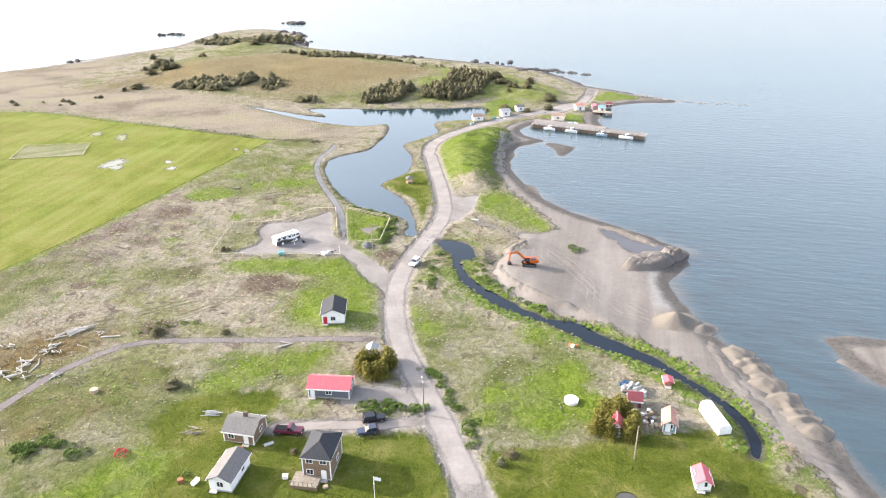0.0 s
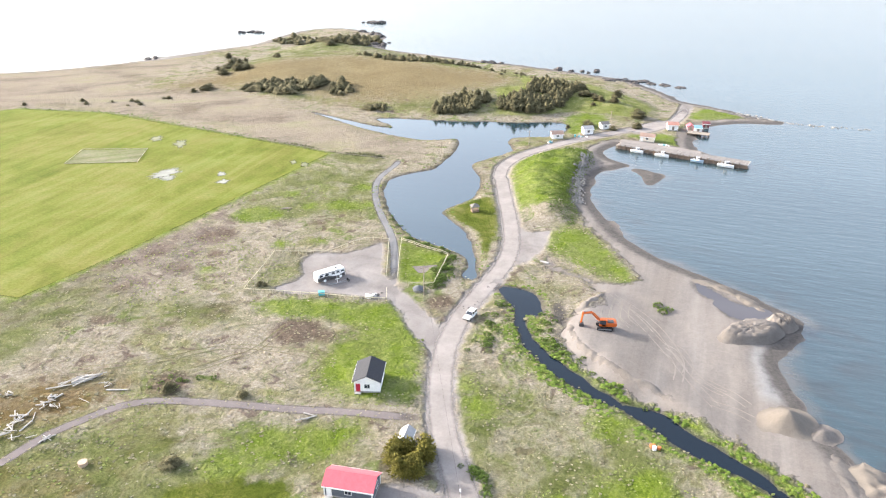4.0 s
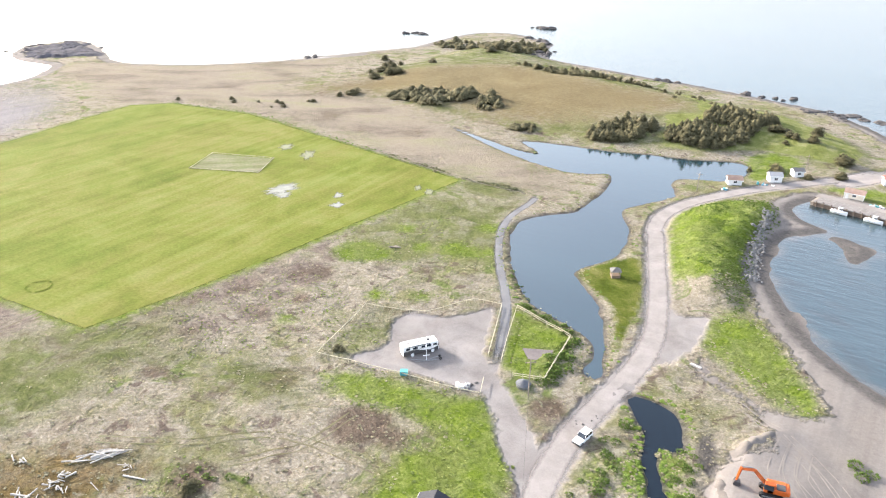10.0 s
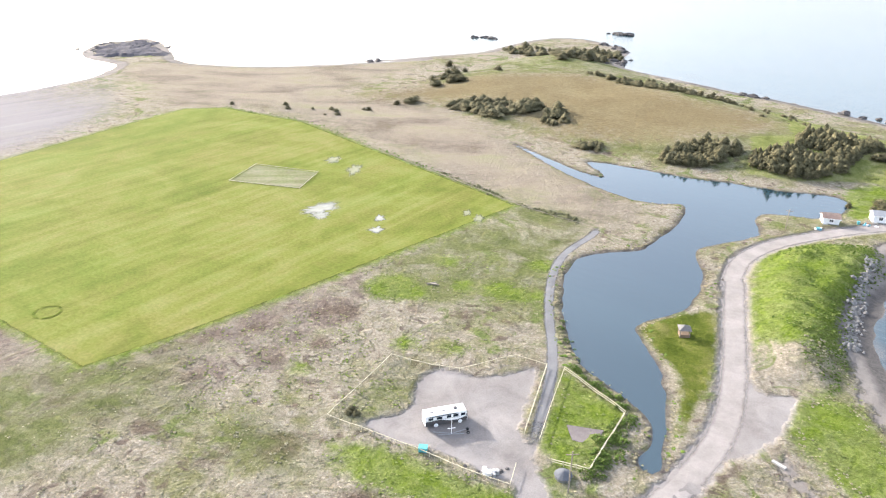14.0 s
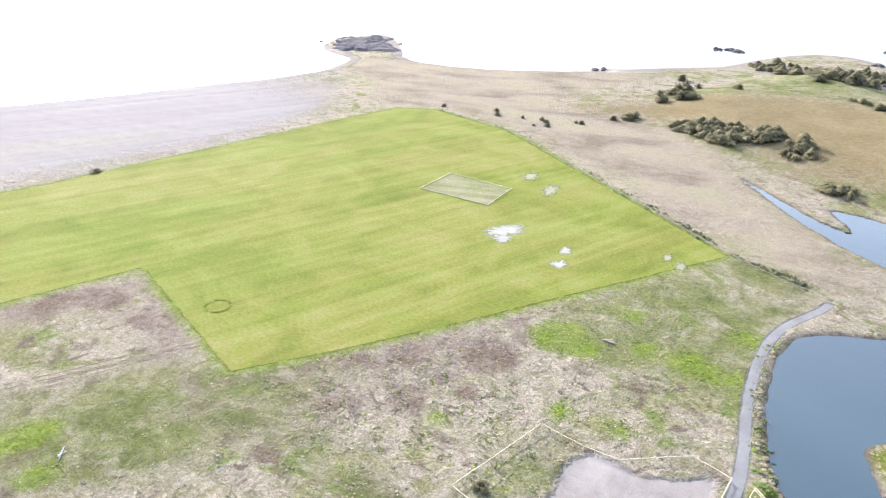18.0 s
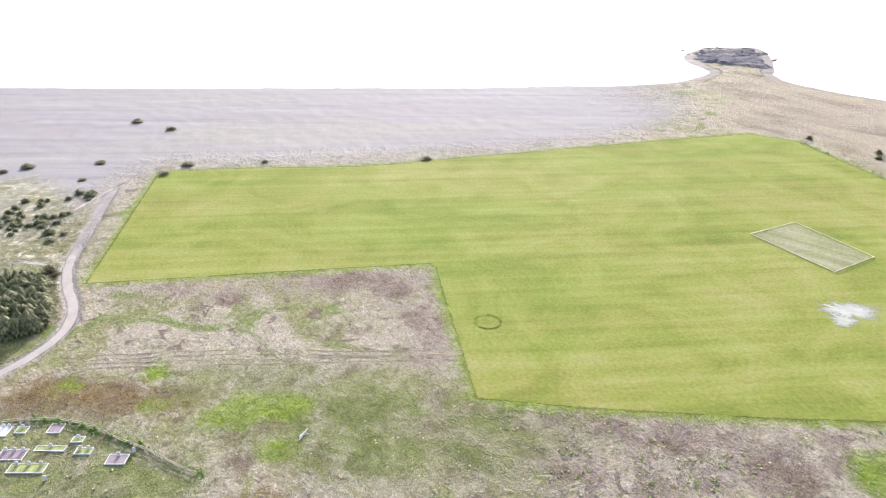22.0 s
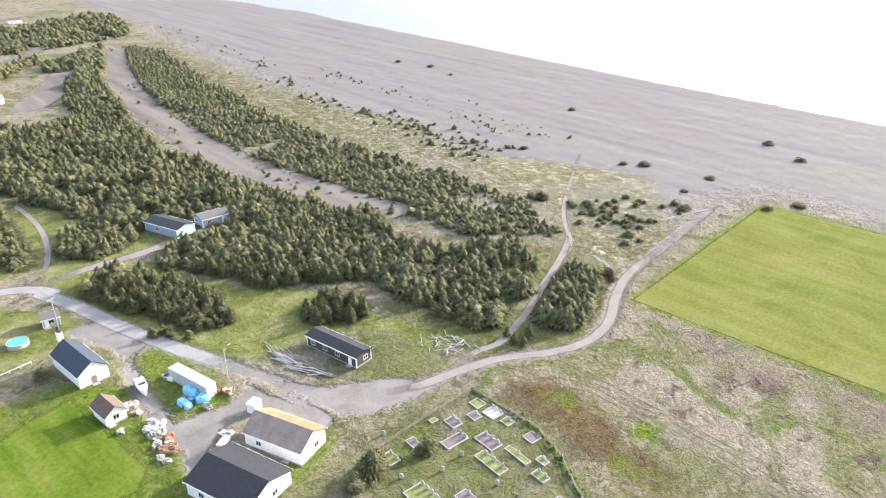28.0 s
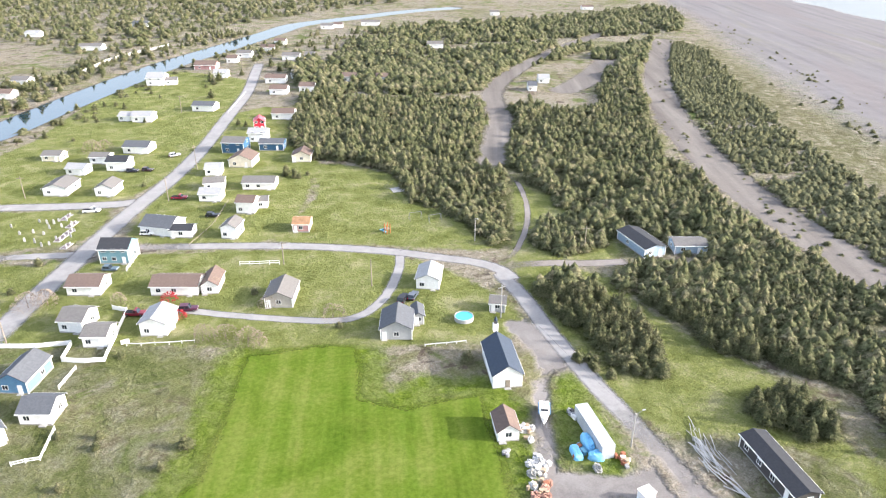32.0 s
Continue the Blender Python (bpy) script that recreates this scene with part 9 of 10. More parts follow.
rocks([(-274.3, 522.6), (-270.5, 524.3)], 4, 2.5, 3.0, "dark boulder on the far beach")
rocks([(53.1, 485.9), (64.4, 485.3), (75.9, 475.3)], 14, 3.0, 3.0, "dark rock at the water's edge", 0.6)
rocks([(-150.2, 680.0), (-136.6, 671.7), (-118.8, 620.8), (-117.9, 598.1)], 16, 4.0, 3.5, "grey rock at the headland tip")


def rock_shelf(outline, high, label):
    """A low uneven ledge of bare rock inside an outline."""
    poly = spline(outline, True, 9)
    mid_ = poly.mean(0)
    bite = vnoise(poly[:, 0] / 11, poly[:, 1] / 11, 53) * 0.65 + vnoise(poly[:, 0] / 4, poly[:, 1] / 4, 54) * 0.35
    poly = mid_ + (poly - mid_) * (0.62 + 0.66 * bite)[:, None]
    vs, fs, n, rings = [], [], len(poly), 14
    for r in range(rings + 1):
        u = 1 - r / rings
        for p in poly:
            q = mid_ + (p - mid_) * u
            a, b = np.array([q[0]]), np.array([q[1]])
            rough = float(vnoise(a / 9, b / 9, 51)[0] * 0.6 + vnoise(a / 3.2, b / 3.2, 52)[0] * 0.4)
            vs.append((q[0], q[1], WATER_Z - 0.5 + high * min(1, (1 - u) * 5) * (0.25 + rough * 1.1)))
    for r in range(rings):
        for i in range(n):
            k, m = r * n + i, r * n + (i + 1) % n
            fs.append((k, m, m + n, k + n))
    o = new("rock_ledge", mesh_of("rock_ledge", vs, fs, POINT_ROCK))
    return tagged(o, label, "rock", "shore rocks")


rock_shelf([(-409.9, 466.7), (-445.2, 493.7), (-482.4, 512.3), (-489.2, 497.8), (-490.1, 470.8), (-465.5, 440.5), (-440.6, 433.2), (-424.7, 437.1), (-415.2, 450.3)], 2.4, "low dark rocky point at the end of the beach")
rocks([(-467.5, 442.1), (-489.3, 468.1), (-484.5, 493.7), (-445.2, 493.7)], 24, 6.0, 3.0, "dark rock of the far point", 0.5)
rocks([(-31.9, 191.1), (-34.4, 188.1), (-38.6, 187.5)], 12, 0.6, 0.45, "pale rubble stone by the fence")
rocks([(-7.3, 187.2), (-11.0, 184.4), (-6.9, 189.4)], 8, 0.8, 0.3, "pale rubble stone at the road edge")
for ix, iy, n, s, lab in ((-254, 671, 9, 7, "small dark rocky islet off the beach"), (-156, 756, 8, 7, "far dark skerry off the headland")):
    for i in range(n):
        rock(ix + LOG_RNG.gauss(0, 7), iy + LOG_RNG.gauss(0, 3), s * LOG_RNG.uniform(0.4, 1.0), lab, WATER_Z, 0.7)


# ---- the sand pit ----
PIT_SAND = gravel_material("heaped_sand", (0.175, 0.152, 0.128), (0.25, 0.222, 0.19))
PIT_GREY = gravel_material("grey_gravelly_sand", (0.15, 0.134, 0.12), (0.25, 0.226, 0.205))


def sand_heap(x, y, rx, ry, h, turn, material, label, flat_top=0.0, name="sand_mound"):
    """A heap with a smooth cone, a ragged foot and small gullies."""
    vs, fs, n, rings = [], [], 36, 9
    seed = LOG_RNG.randrange(1000)
    for r in range(rings + 1):
        u = r / rings
        for i in range(n):
            a = i * math.tau / n
            w = 1 + 0.22 * (vnoise(np.array([math.cos(a) * 1.6 + 5]), np.array([math.sin(a) * 1.6 + 5]), seed)[0] - 0.5) + 0.12 * (vnoise(np.array([math.cos(a) * 5 + 9]), np.array([math.sin(a) * 5 + 9]), seed + 1)[0] - 0.5)
            k = max(0.0, (u - flat_top) / (1 - flat_top))
            z = h * (0.5 + 0.5 * math.cos(math.pi * k ** 0.85)) + (LOG_RNG.random() - 0.5) * (0.55 if flat_top else 0.1) * h * (1 - abs(2 * u - 1))
            vs.append((math.cos(a) * rx * u * w, math.sin(a) * ry * u * w, z - 0.12))
    for r in range(rings):
        for i in range(n):
            k, m = r * n + i, r * n + (i + 1) % n
            fs.append((k, k + n, m + n, m))
    me = mesh_of(name, vs, fs, material, True)
    o = new(name, me)
    o.matrix_basis = pose(x, y, max(z_at(x, y), -0.35), 0, 0, turn)
    return tagged(o, label, "sand heap", "sand heaps")


def windrow(line, r, h, gap, material, label):
    """A long low bank of tipped loads that run into one another."""
    p = spline(line, False, 10)
    d = np.concatenate([[0], np.cumsum(np.hypot(*np.diff(p, axis=0).T))])
    at = np.linspace(0, d[-1], max(6, int(d[-1] / 0.45)))
    x, y = np.interp(at, d, p[:, 0]), np.interp(at, d, p[:, 1])
    tx, ty = np.gradient(x), np.gradient(y)
    ln = np.hypot(tx, ty) + 1e-9
    seed = LOG_RNG.randrange(1000)
    bite = 0.25 + 0.95 * vnoise(at / gap, at * 0 + 3.1, seed)
    ends = np.clip(np.minimum(at, at[-1] - at) / (r * 1.2), 0.05, 1)
    vs, fs, cuts = [], [], np.linspace(-1, 1, 13)
    for k in range(len(at)):
        wide = r * 1.35 * (0.7 + 0.5 * bite[k]) * ends[k]
        for c in cuts:
            a, b = x[k] - ty[k] / ln[k] * c * wide, y[k] + tx[k] / ln[k] * c * wide
            rough = float(0.6 * vnoise(np.array([a / 1.3]), np.array([b / 1.3]), seed + 2)[0] + 0.4 * vnoise(np.array([a / 0.55]), np.array([b / 0.55]), seed + 3)[0]) - 0.5
            vs.append((a, b, max(z_at(a, b), -0.35) - 0.1 + h * ends[k] * (0.3 + 0.7 * bite[k]) * (0.5 + 0.5 * math.cos(math.pi * abs(c) ** 1.2)) + 1.3 * h * rough * (1 - c * c)))
    n = len(cuts)
    for k in range(len(at) - 1):
        for q in range(n - 1):
            fs.append((k * n + q, k * n + n + q, k * n + n + q + 1, k * n + q + 1))
    me = mesh_of("sand_bank", vs, fs, material, True)
    me.flip_normals()
    return tagged(new("sand_bank", me), label, "sand bank")


sand_heap(57.2, 147.8, 6.2, 5.6, 2.9, 20, PIT_SAND, "large smooth round heap of tan sand")
sand_heap(63.0, 145.0, 4.4, 3.2, 1.2, 30, PIT_GREY, "low spill of grey sand beside a heap")
windrow([(67.9, 138.3), (67.3, 132.5), (68.8, 128.1), (69.3, 120.8), (70.1, 117.0), (71.3, 109.4), (72.7, 103.1)], 2.6, 0.9, 1.3, PIT_SAND, "uneven bank of tipped tan sand along the shore")
windrow([(63.3, 140.1), (62.8, 129.7), (63.1, 122.1), (64.0, 114.6), (65.2, 106.5)], 1.6, 0.35, 2.2, PIT_GREY, "low ridge of grey gravel by the beach")
windrow([(15.9, 178.9), (17.7, 171.5), (20.5, 166.3), (24.3, 162.4), (27.9, 158.3), (32.3, 155.1), (37.0, 150.9)], 0.9, 0.28, 0.8, PIT_GREY, "lumpy edge of tipped sand above the creek")
windrow([(18.6, 185.6), (22.6, 191.9), (26.1, 195.7)], 1.2, 0.5, 1.2, PIT_GREY, "loose bank of sand in front of the digger")
sand_heap(59.5, 181.1, 9.5, 4.6, 2.0, 28, PIT_GREY, "flat-topped bank of grey sand with digger marks", 0.72)
sand_heap(68.3, 186.8, 4.0, 4.0, 2.0, 10, PIT_GREY, "broken end of the sand bank above the water", 0.5)
windrow([(50.0, 208.8), (56.6, 206.2), (62.5, 199.2), (66.5, 192.3)], 1.6, 0.5, 2.4, PIT_SAND, "low berm of sand at the waterline")

# ---- wheel tracks ----
RUT = gravel_material("wheel_rut_sand", (0.25, 0.22, 0.19), (0.36, 0.32, 0.28))
RUT_GRASS = field_material("trodden_grass", (0.17, 0.16, 0.085), (0.25, 0.23, 0.14), (0.36, 0.33, 0.23), 30, 0.4)


def ruts(line, material, label, half=0.14, apart=0.95):
    p = spline(line, False, 4)
    t = np.gradient(p, axis=0)
    n = np.stack([-t[:, 1], t[:, 0]], 1) / (np.hypot(t[:, 0], t[:, 1])[:, None] + 1e-9)
    vs, fs = [], []
    for s in (-apart, apart):
        b = len(vs)
        for q, m in zip(p, n):
            for c in (-half, half):
                w = q + m * (s + c * LOG_RNG.uniform(0.5, 1.3))
                vs.append((w[0], w[1], z_at(w[0], w[1]) + 0.03))
        for i in range(len(p) - 1):
            fs.append((b + 2 * i, b + 2 * i + 2, b + 2 * i + 3, b + 2 * i + 1))
    me = mesh_of("wheel_tracks", vs, fs, material)
    me.flip_normals()
    return tagged(new("wheel_tracks", me), label, "wheel tracks", kind="structure")


for track in ([(19.2, 203.4), (26.8, 196.9), (33.6, 188.5), (38.2, 178.5), (40.8, 167.5), (43.4, 159.6), (47.5, 155.8)], [(20.5, 202.3), (29.0, 192.3), (34.0, 181.8), (38.1, 170.6), (41.4, 159.1), (44.5, 150.8)], [(27.9, 194.5), (25.3, 184.3), (26.4, 175.9)], [(29.8, 193.7), (27.8, 184.8), (29.6, 178.6)], [(31.5, 191.6), (30.1, 184.2), (32.1, 180.3)], [(38.7, 174.5), (41.5, 171.3), (42.1, 166.0), (40.8, 161.5)], [(37.2, 171.3), (39.3, 168.1), (39.7, 163.7), (38.3, 158.5)], [(44.5, 159.8), (48.5, 156.1), (51.3, 152.3)], [(43.8, 152.1), (48.0, 150.2), (51.0, 147.9)]):
    ruts(track, RUT, "wheel tracks pressed into the sand")
for track in ([(-66.3, 150.8), (-60.8, 155.6), (-56.0, 160.1), (-51.9, 171.3)], [(-161.6, 91.6), (-159.1, 110.8), (-154.4, 133.9), (-148.1, 156.2), (-143.3, 177.9)], [(-158.6, 93.5), (-155.3, 112.6), (-150.4, 134.0), (-146.0, 156.0), (-141.4, 176.8)], [(-93.0, 147.0), (-76.9, 152.5), (-60.8, 160.9), (-40.7, 159.0)]):
    ruts(track, RUT_GRASS, "faint wheel tracks through dry grass", 0.2, 0.85)


# ---- covered gear and nets in the yard ----
TARP_BLUE = plain("blue_tarpaulin", (0.20, 0.48, 0.72), 0.5, 0.12, 1.5)
NET_WHITE = plain("bleached_netting", (0.66, 0.66, 0.64), 0.95, 0.3, 3.0)
NET_RUST = plain("rust_brown_netting", (0.42, 0.24, 0.18), 0.95, 0.3, 2.5)
NET_GREY = plain("grey_netting", (0.40, 0.40, 0.38), 0.95, 0.3, 2.5)


def bundle(x, y, turn, ln, wd, h, material, name, label, category, lumpy=0.12, square=3.0):
    """A covered or heaped load: a rounded block with folds and dents."""
    vs, fs, n, rings = [], [], 28, 9
    seed = LOG_RNG.randrange(1000)
    for r in range(rings + 1):
        lat = (r / rings) * math.pi / 2
        for i in range(n):
            a = i * math.tau / n
            ca, sa = math.cos(a), math.sin(a)
            k = (abs(ca) ** square + abs(sa) ** square) ** (-1 / square) * max(math.cos(lat), 0.0) ** 0.45
            w = 1 + lumpy * 2 * (float(vnoise(np.array([ca * 2.4 + r * 0.5 + 7]), np.array([sa * 2.4 + r * 0.35 + 7]), seed)[0]) - 0.5)
            vs.append((ca * k * w * ln / 2, sa * k * w * wd / 2, h * math.sin(lat) ** 0.7 * w - 0.08))
    for r in range(rings):
        for i in range(n):
            k, m = r * n + i, r * n + (i + 1) % n
            fs.append((k, m, m + n, k + n))
    o = new(name, mesh_of(name, vs, fs, material))
    o.matrix_basis = pose(x, y, z_at(x, y), 0, 0, turn)
    return tagged(o, label, category)


CONT = 89
bundle(-107.3, 33.6, CONT, 4.2, 1.9, 1.7, TARP_BLUE, "covered_load", "long load under a blue tarpaulin beside the container", "tarpaulin")
bundle(-107.6, 37.1, CONT + 80, 3.0, 1.8, 1.5, TARP_BLUE, "covered_load", "rounded load under a blue tarpaulin", "tarpaulin")
bundle(-104.5, 35.4, CONT, 3.6, 1.8, 1.2, TARP_BLUE, "covered_load", "low square load under a bright blue tarpaulin", "tarpaulin", 0.06, 6.0)
bundle(-106.8, 39.7, CONT, 1.8, 1.3, 0.9, NET_GREY, "folded_net", "grey heap of rope beside blue tarpaulins", "fishing net", 0.3)
for spot, size, mat_, lab in zip([(-97.3, 36.2), (-95.6, 36.6), (-97.5, 38.1), (-95.2, 38.8), (-94.5, 41.6), (-96.2, 42.7), (-95.9, 44.4), (-94.3, 43.8), (-97.2, 41.5), (-95.3, 46.1), (-92.6, 45.4), (-92.7, 47.1), (-98.7, 27.5), (-97.5, 27.8), (-97.6, 30.4)], (2.4, 2.0, 1.8, 2.0, 1.8, 2.0, 1.8, 2.0, 1.6, 1.5, 1.8, 1.6, 1.8, 1.5, 1.6), (NET_WHITE, NET_WHITE, NET_WHITE, NET_GREY, NET_WHITE, NET_RUST, NET_RUST, NET_RUST, NET_RUST, NET_RUST, NET_WHITE, NET_GREY, NET_WHITE, NET_GREY, NET_WHITE), ("white",) * 3 + ("grey", "white") + ("rust",) * 5 + ("white", "grey", "white", "grey", "white")):
    bundle(*spot, LOG_RNG.uniform(0, 180), size, size * 0.75, size * 0.42, mat_, "folded_net", {"white": "bleached white heap of fishing net on grass", "grey": "grey heap of old fishing net", "rust": "rust-brown heap of fishing net"}[lab], "fishing net", 0.35, 2.2)
for k, (bx_, by_) in enumerate([(-103.5, 48.9), (-103.6, 50.1), (-102.9, 50.5)]):
    pal = thing("pallet", pose(bx_, by_, z_at(bx_, by_), 0, 0, CONT), "weathered white pallet lying beside the warehouse", "pallet")
    for q in range(5):
        part("slat", boxed(-0.7, 0.7, -0.6 + q * 0.27, -0.42 + q * 0.27, 0.12, 0.17), PAINT["WHITE"], pal)
    for q in (-0.62, 0, 0.62):
        part("bearer", boxed(q - 0.06, q + 0.06, -0.6, 0.66, -0.02, 0.12), WOOD, pal)
bundle(39.7, 120.1, 30, 4.5, 3.0, 1.3, NET_GREY, "scrap_mound", "heap of grey scrap and rope near the sheds", "scrap heap", 0.4, 2.2)
bundle(38.5, 121.7, 10, 2.2, 1.6, 0.9, PAINT["NAVYB"], "scrap_mound", "dark blue heap of netting in rough grass", "scrap heap", 0.4, 2.2)
bundle(41.5, 118.2, 70, 2.0, 1.5, 0.9, NET_WHITE, "scrap_mound", "pale heap of driftwood and netting", "scrap heap", 0.4, 2.2)

# ---- trampoline on the lawn ----
tramp = thing("trampoline", pose(30.9, 88.2, 0.0), "black round trampoline frame on the lawn", "trampoline")
bm = bmesh.new()
for q in range(24):
    a, b = q * math.tau / 24, (q + 1) * math.tau / 24
    tube(bm, (1.9 * math.cos(a), 1.9 * math.sin(a), 0.85), (1.9 * math.cos(b), 1.9 * math.sin(b), 0.85), 0.09, 0.09, 6)
part("rim", bm, RUBBER, tramp)
part("jump_mat", tube(bmesh.new(), (0, 0, 0.78), (0, 0, 0.8), 1.7, 1.7, 24), PAINT["CHAR"], tramp)
for q in range(4):
    a = q * math.tau / 4 + 0.4
    part("leg", tube(bmesh.new(), (1.85 * math.cos(a), 1.85 * math.sin(a), 0.85), (1.85 * math.cos(a), 1.85 * math.sin(a), -0.15), 0.04, 0.04, 6), STEEL, tramp)

# ---- overhead wires ----
def wire(a, b, za, zb, label):
    bm = bmesh.new()
    a, b = Vector((*a, za)), Vector((*b, zb))
    last = a
    for k in range(1, 9):
        u = k / 8
        q = a.lerp(b, u) - Vector((0, 0, 1.2 * 4 * u * (1 - u)))
        tube(bm, last, q, 0.014, 0.014, 4)
        last = q
    me = bpy.data.meshes.new("overhead_wire")
    bm.to_mesh(me)
    bm.free()
    me.materials.append(RUBBER)
    return tagged(new("overhead_wire", me), label, "wire")


wire((-21.0, 190.0), (-3.8, 112.2), 8.6, 7.3, "thin overhead wire along the gravel road")
wire((-3.8, 112.2), (-23.4, 101.2), 7.3, 5.6, "thin overhead wire to the brown house")
wire((-115.0, 35.5), (-103.8, -12.7), 7.2, 8.6, "thin overhead wire beside the village road")
wire((-103.8, -12.7), (-107.9, -56.5), 8.6, 7.2, "thin overhead wire to the playground lamp")
wire((-19.1, -140.1), (-13.6, -107.6), 9.1, 8.1, "thin overhead wire along the village street")

crate(10.8, 214.5, -25, 2.6, 0.7, 0.3, CONCRETE, "concrete_slab", "pale concrete slab beside the sand yard entrance", "slab", 0.0, False)


# ---- bushes, clumps and single trees ----
def bushes(line, n, spread, kind, size, squash=1.0):
    p = spline(line, False, 10) if len(line) > 1 else np.array(line * 2, float)
    for i in range(n):
        q = p[int(RNG.integers(len(p)))]
        plant(kind, q[0] + RNG.normal(0, spread), q[1] + RNG.normal(0, spread), size * RNG.uniform(0.65, 1.3), squash)


def cover(line, n, spread, protos, material, name, label, category, size):
    """The same as one mesh, for bush belts that nobody could count."""
    p = spline(line, False, 10)
    pts = [(p[k][0] + RNG.normal(0, spread), p[k][1] + RNG.normal(0, spread)) for k in RNG.integers(len(p), size=n)]
    wet_ = strip(np.array([q[0] for q in pts]), np.array([q[1] for q in pts]), RIVER_LINE, 13.0)
    return scatter([q for q, d in zip(pts, wet_) if d < 0], protos, material, name, label, category, size)


LOW_SPRUCE = [tiered_verts(RNG, 4.6 * h, 2.0, 6, 8, k) for h, k in ((1, "dome"), (0.85, "dome"), (1.1, "dome"), (0.75, "dome"), (0.9, "dome"))]
HEATH_LOW = [tiered_verts(RNG, 2.1 * h, 1.8, 5, 8, "dome") for h in (1, 0.8, 1.2, 0.7, 1.0)]
for grove, gap, protos, size, label in (
    ([(-158.9, 425.3), (-134.1, 417.4), (-115.3, 426.1), (-117.3, 436.1), (-145.7, 437.3), (-162.3, 432.6)], 2.8, HEATH_LOW, (1.1, 1.9), "dark dense thicket on the brown moor"),
    ([(-106.6, 409.8), (-93.7, 416.6), (-98.0, 426.0), (-105.3, 430.4), (-110.3, 420.5)], 2.8, HEATH_LOW, (1.1, 2.0), "small dark thicket on the moor"),
    ([(-81.5, 388.3), (-71.7, 391.3), (-72.5, 397.0), (-81.0, 394.5)], 2.6, HEATH_LOW, (1.0, 1.5), "dark bush group above the pond"),
    ([(-43.7, 391.0), (-41.1, 402.0), (-28.9, 405.5), (-18.0, 406.5), (-16.4, 399.5), (-28.8, 387.5), (-39.6, 386.2)], 1.9, LOW_SPRUCE, (0.65, 1.1), "dark clump of stunted spruces above the pond"),
    ([(-10.5, 393.0), (1.3, 388.8), (19.0, 397.4), (23.6, 412.0), (35.9, 430.9), (37.0, 440.5), (28.6, 443.8), (11.4, 438.9), (2.4, 422.8), (4.9, 410.9), (-10.1, 402.4)], 1.9, LOW_SPRUCE, (0.65, 1.15), "dark wind-bent spruce wood on the headland"),
    ([(-214.6, 612.0), (-186.0, 639.2), (-158.5, 627.6), (-136.4, 647.9), (-119.8, 618.5), (-131.3, 579.9), (-148.2, 566.7), (-160.7, 591.8)], 5.5, HEATH_LOW, (1.2, 2.4), "dark scrub on the far headland tip"),
):
    scatter(spots(grove, gap, (), -0.5), protos, HEATH, "heath_thicket", label, "thicket", size)
cover([(-118.3, 531.3), (-86.1, 507.9), (-70.0, 502.0)], 34, 1.6, HEATH_LOW, HEATH, "heath_hedge", "dark broken hedge across the moor", "hedge", (0.8, 1.7))
cover([(-66.0, 501.0), (-54.1, 499.0), (-28.0, 492.3)], 44, 1.8, HEATH_LOW, HEATH, "heath_hedge", "dark hedge end near the headland shore", "hedge", (0.8, 1.7))
cover([(20.0, 452.0), (-2.0, 470.0), (-20.0, 487.0)], 16, 6.0, HEATH_LOW, HEATH, "heath_hedge", "scattered dark bushes on the headland slope", "hedge", (0.5, 1.1))
for spot, size in (((53.7, 425.5), 2.2), ((60.6, 389.1), 2.4), ((-200.3, 500.3), 2.6), ((-195.2, 500.6), 2.2), ((-199.5, 490.3), 2.0), ((-203.4, 484.4), 1.8), ((-216.4, 533.4), 2.0)):
    plant("heath_bush", *spot, size)
bushes([(33.1, 419.0), (42.4, 412.1)], 8, 4.0, "heath_bush", 1.3)
bushes([(50.9, 407.5), (51.0, 406.6)], 1, 0.5, "heath_bush", 2.0)
bushes([(56.2, 369.6), (58.6, 373.0)], 2, 1.0, "heath_bush", 1.8)
bushes([(26.9, 365.7), (41.7, 367.7)], 8, 4.0, "heath_bush", 1.1)
bushes([(-196.8, 468.9), (-186.9, 481.7)], 6, 4.0, "heath_bush", 2.0)
bushes([(-205.6, 510.3), (-177.8, 522.7)], 4, 6.0, "heath_bush", 1.6)
bushes([(-190.2, 418.6), (-181.8, 427.0)], 5, 3.0, "heath_bush", 1.4)
bushes([(-268.3, 369.8), (-192.1, 396.4)], 10, 6.0, "heath_bush", 0.8)
# edge of the beach
bushes([(-251.5, 49.8), (-252.5, 58.1), (-265.6, 64.4)], 22, 4.0, "scrub_spruce", 0.8, 0.5)
bushes([(-241.0, 58.3), (-245.7, 71.1)], 16, 4.0, "scrub_spruce", 0.8, 0.5)
bushes([(-268.0, 78.0), (-267.5, 78.3)], 4, 2.5, "scrub_spruce", 0.8, 0.5)
bushes([(-251.2, 74.5), (-251.4, 75.4)], 3, 1.5, "scrub_spruce", 0.8, 0.5)
bushes([(-235.8, 74.4), (-236.1, 75.3)], 4, 1.8, "scrub_spruce", 0.8, 0.5)
bushes([(-204.4, 79.0), (-205.6, 80.3)], 3, 1.0, "heath_bush", 1.5)
bushes([(-166.5, 74.8), (-165.8, 77.1)], 5, 1.6, "spruce_tree", 0.6)
bushes([(-249.6, 34.1), (-250.4, 37.1)], 4, 2.0, "heath_bush", 1.3)
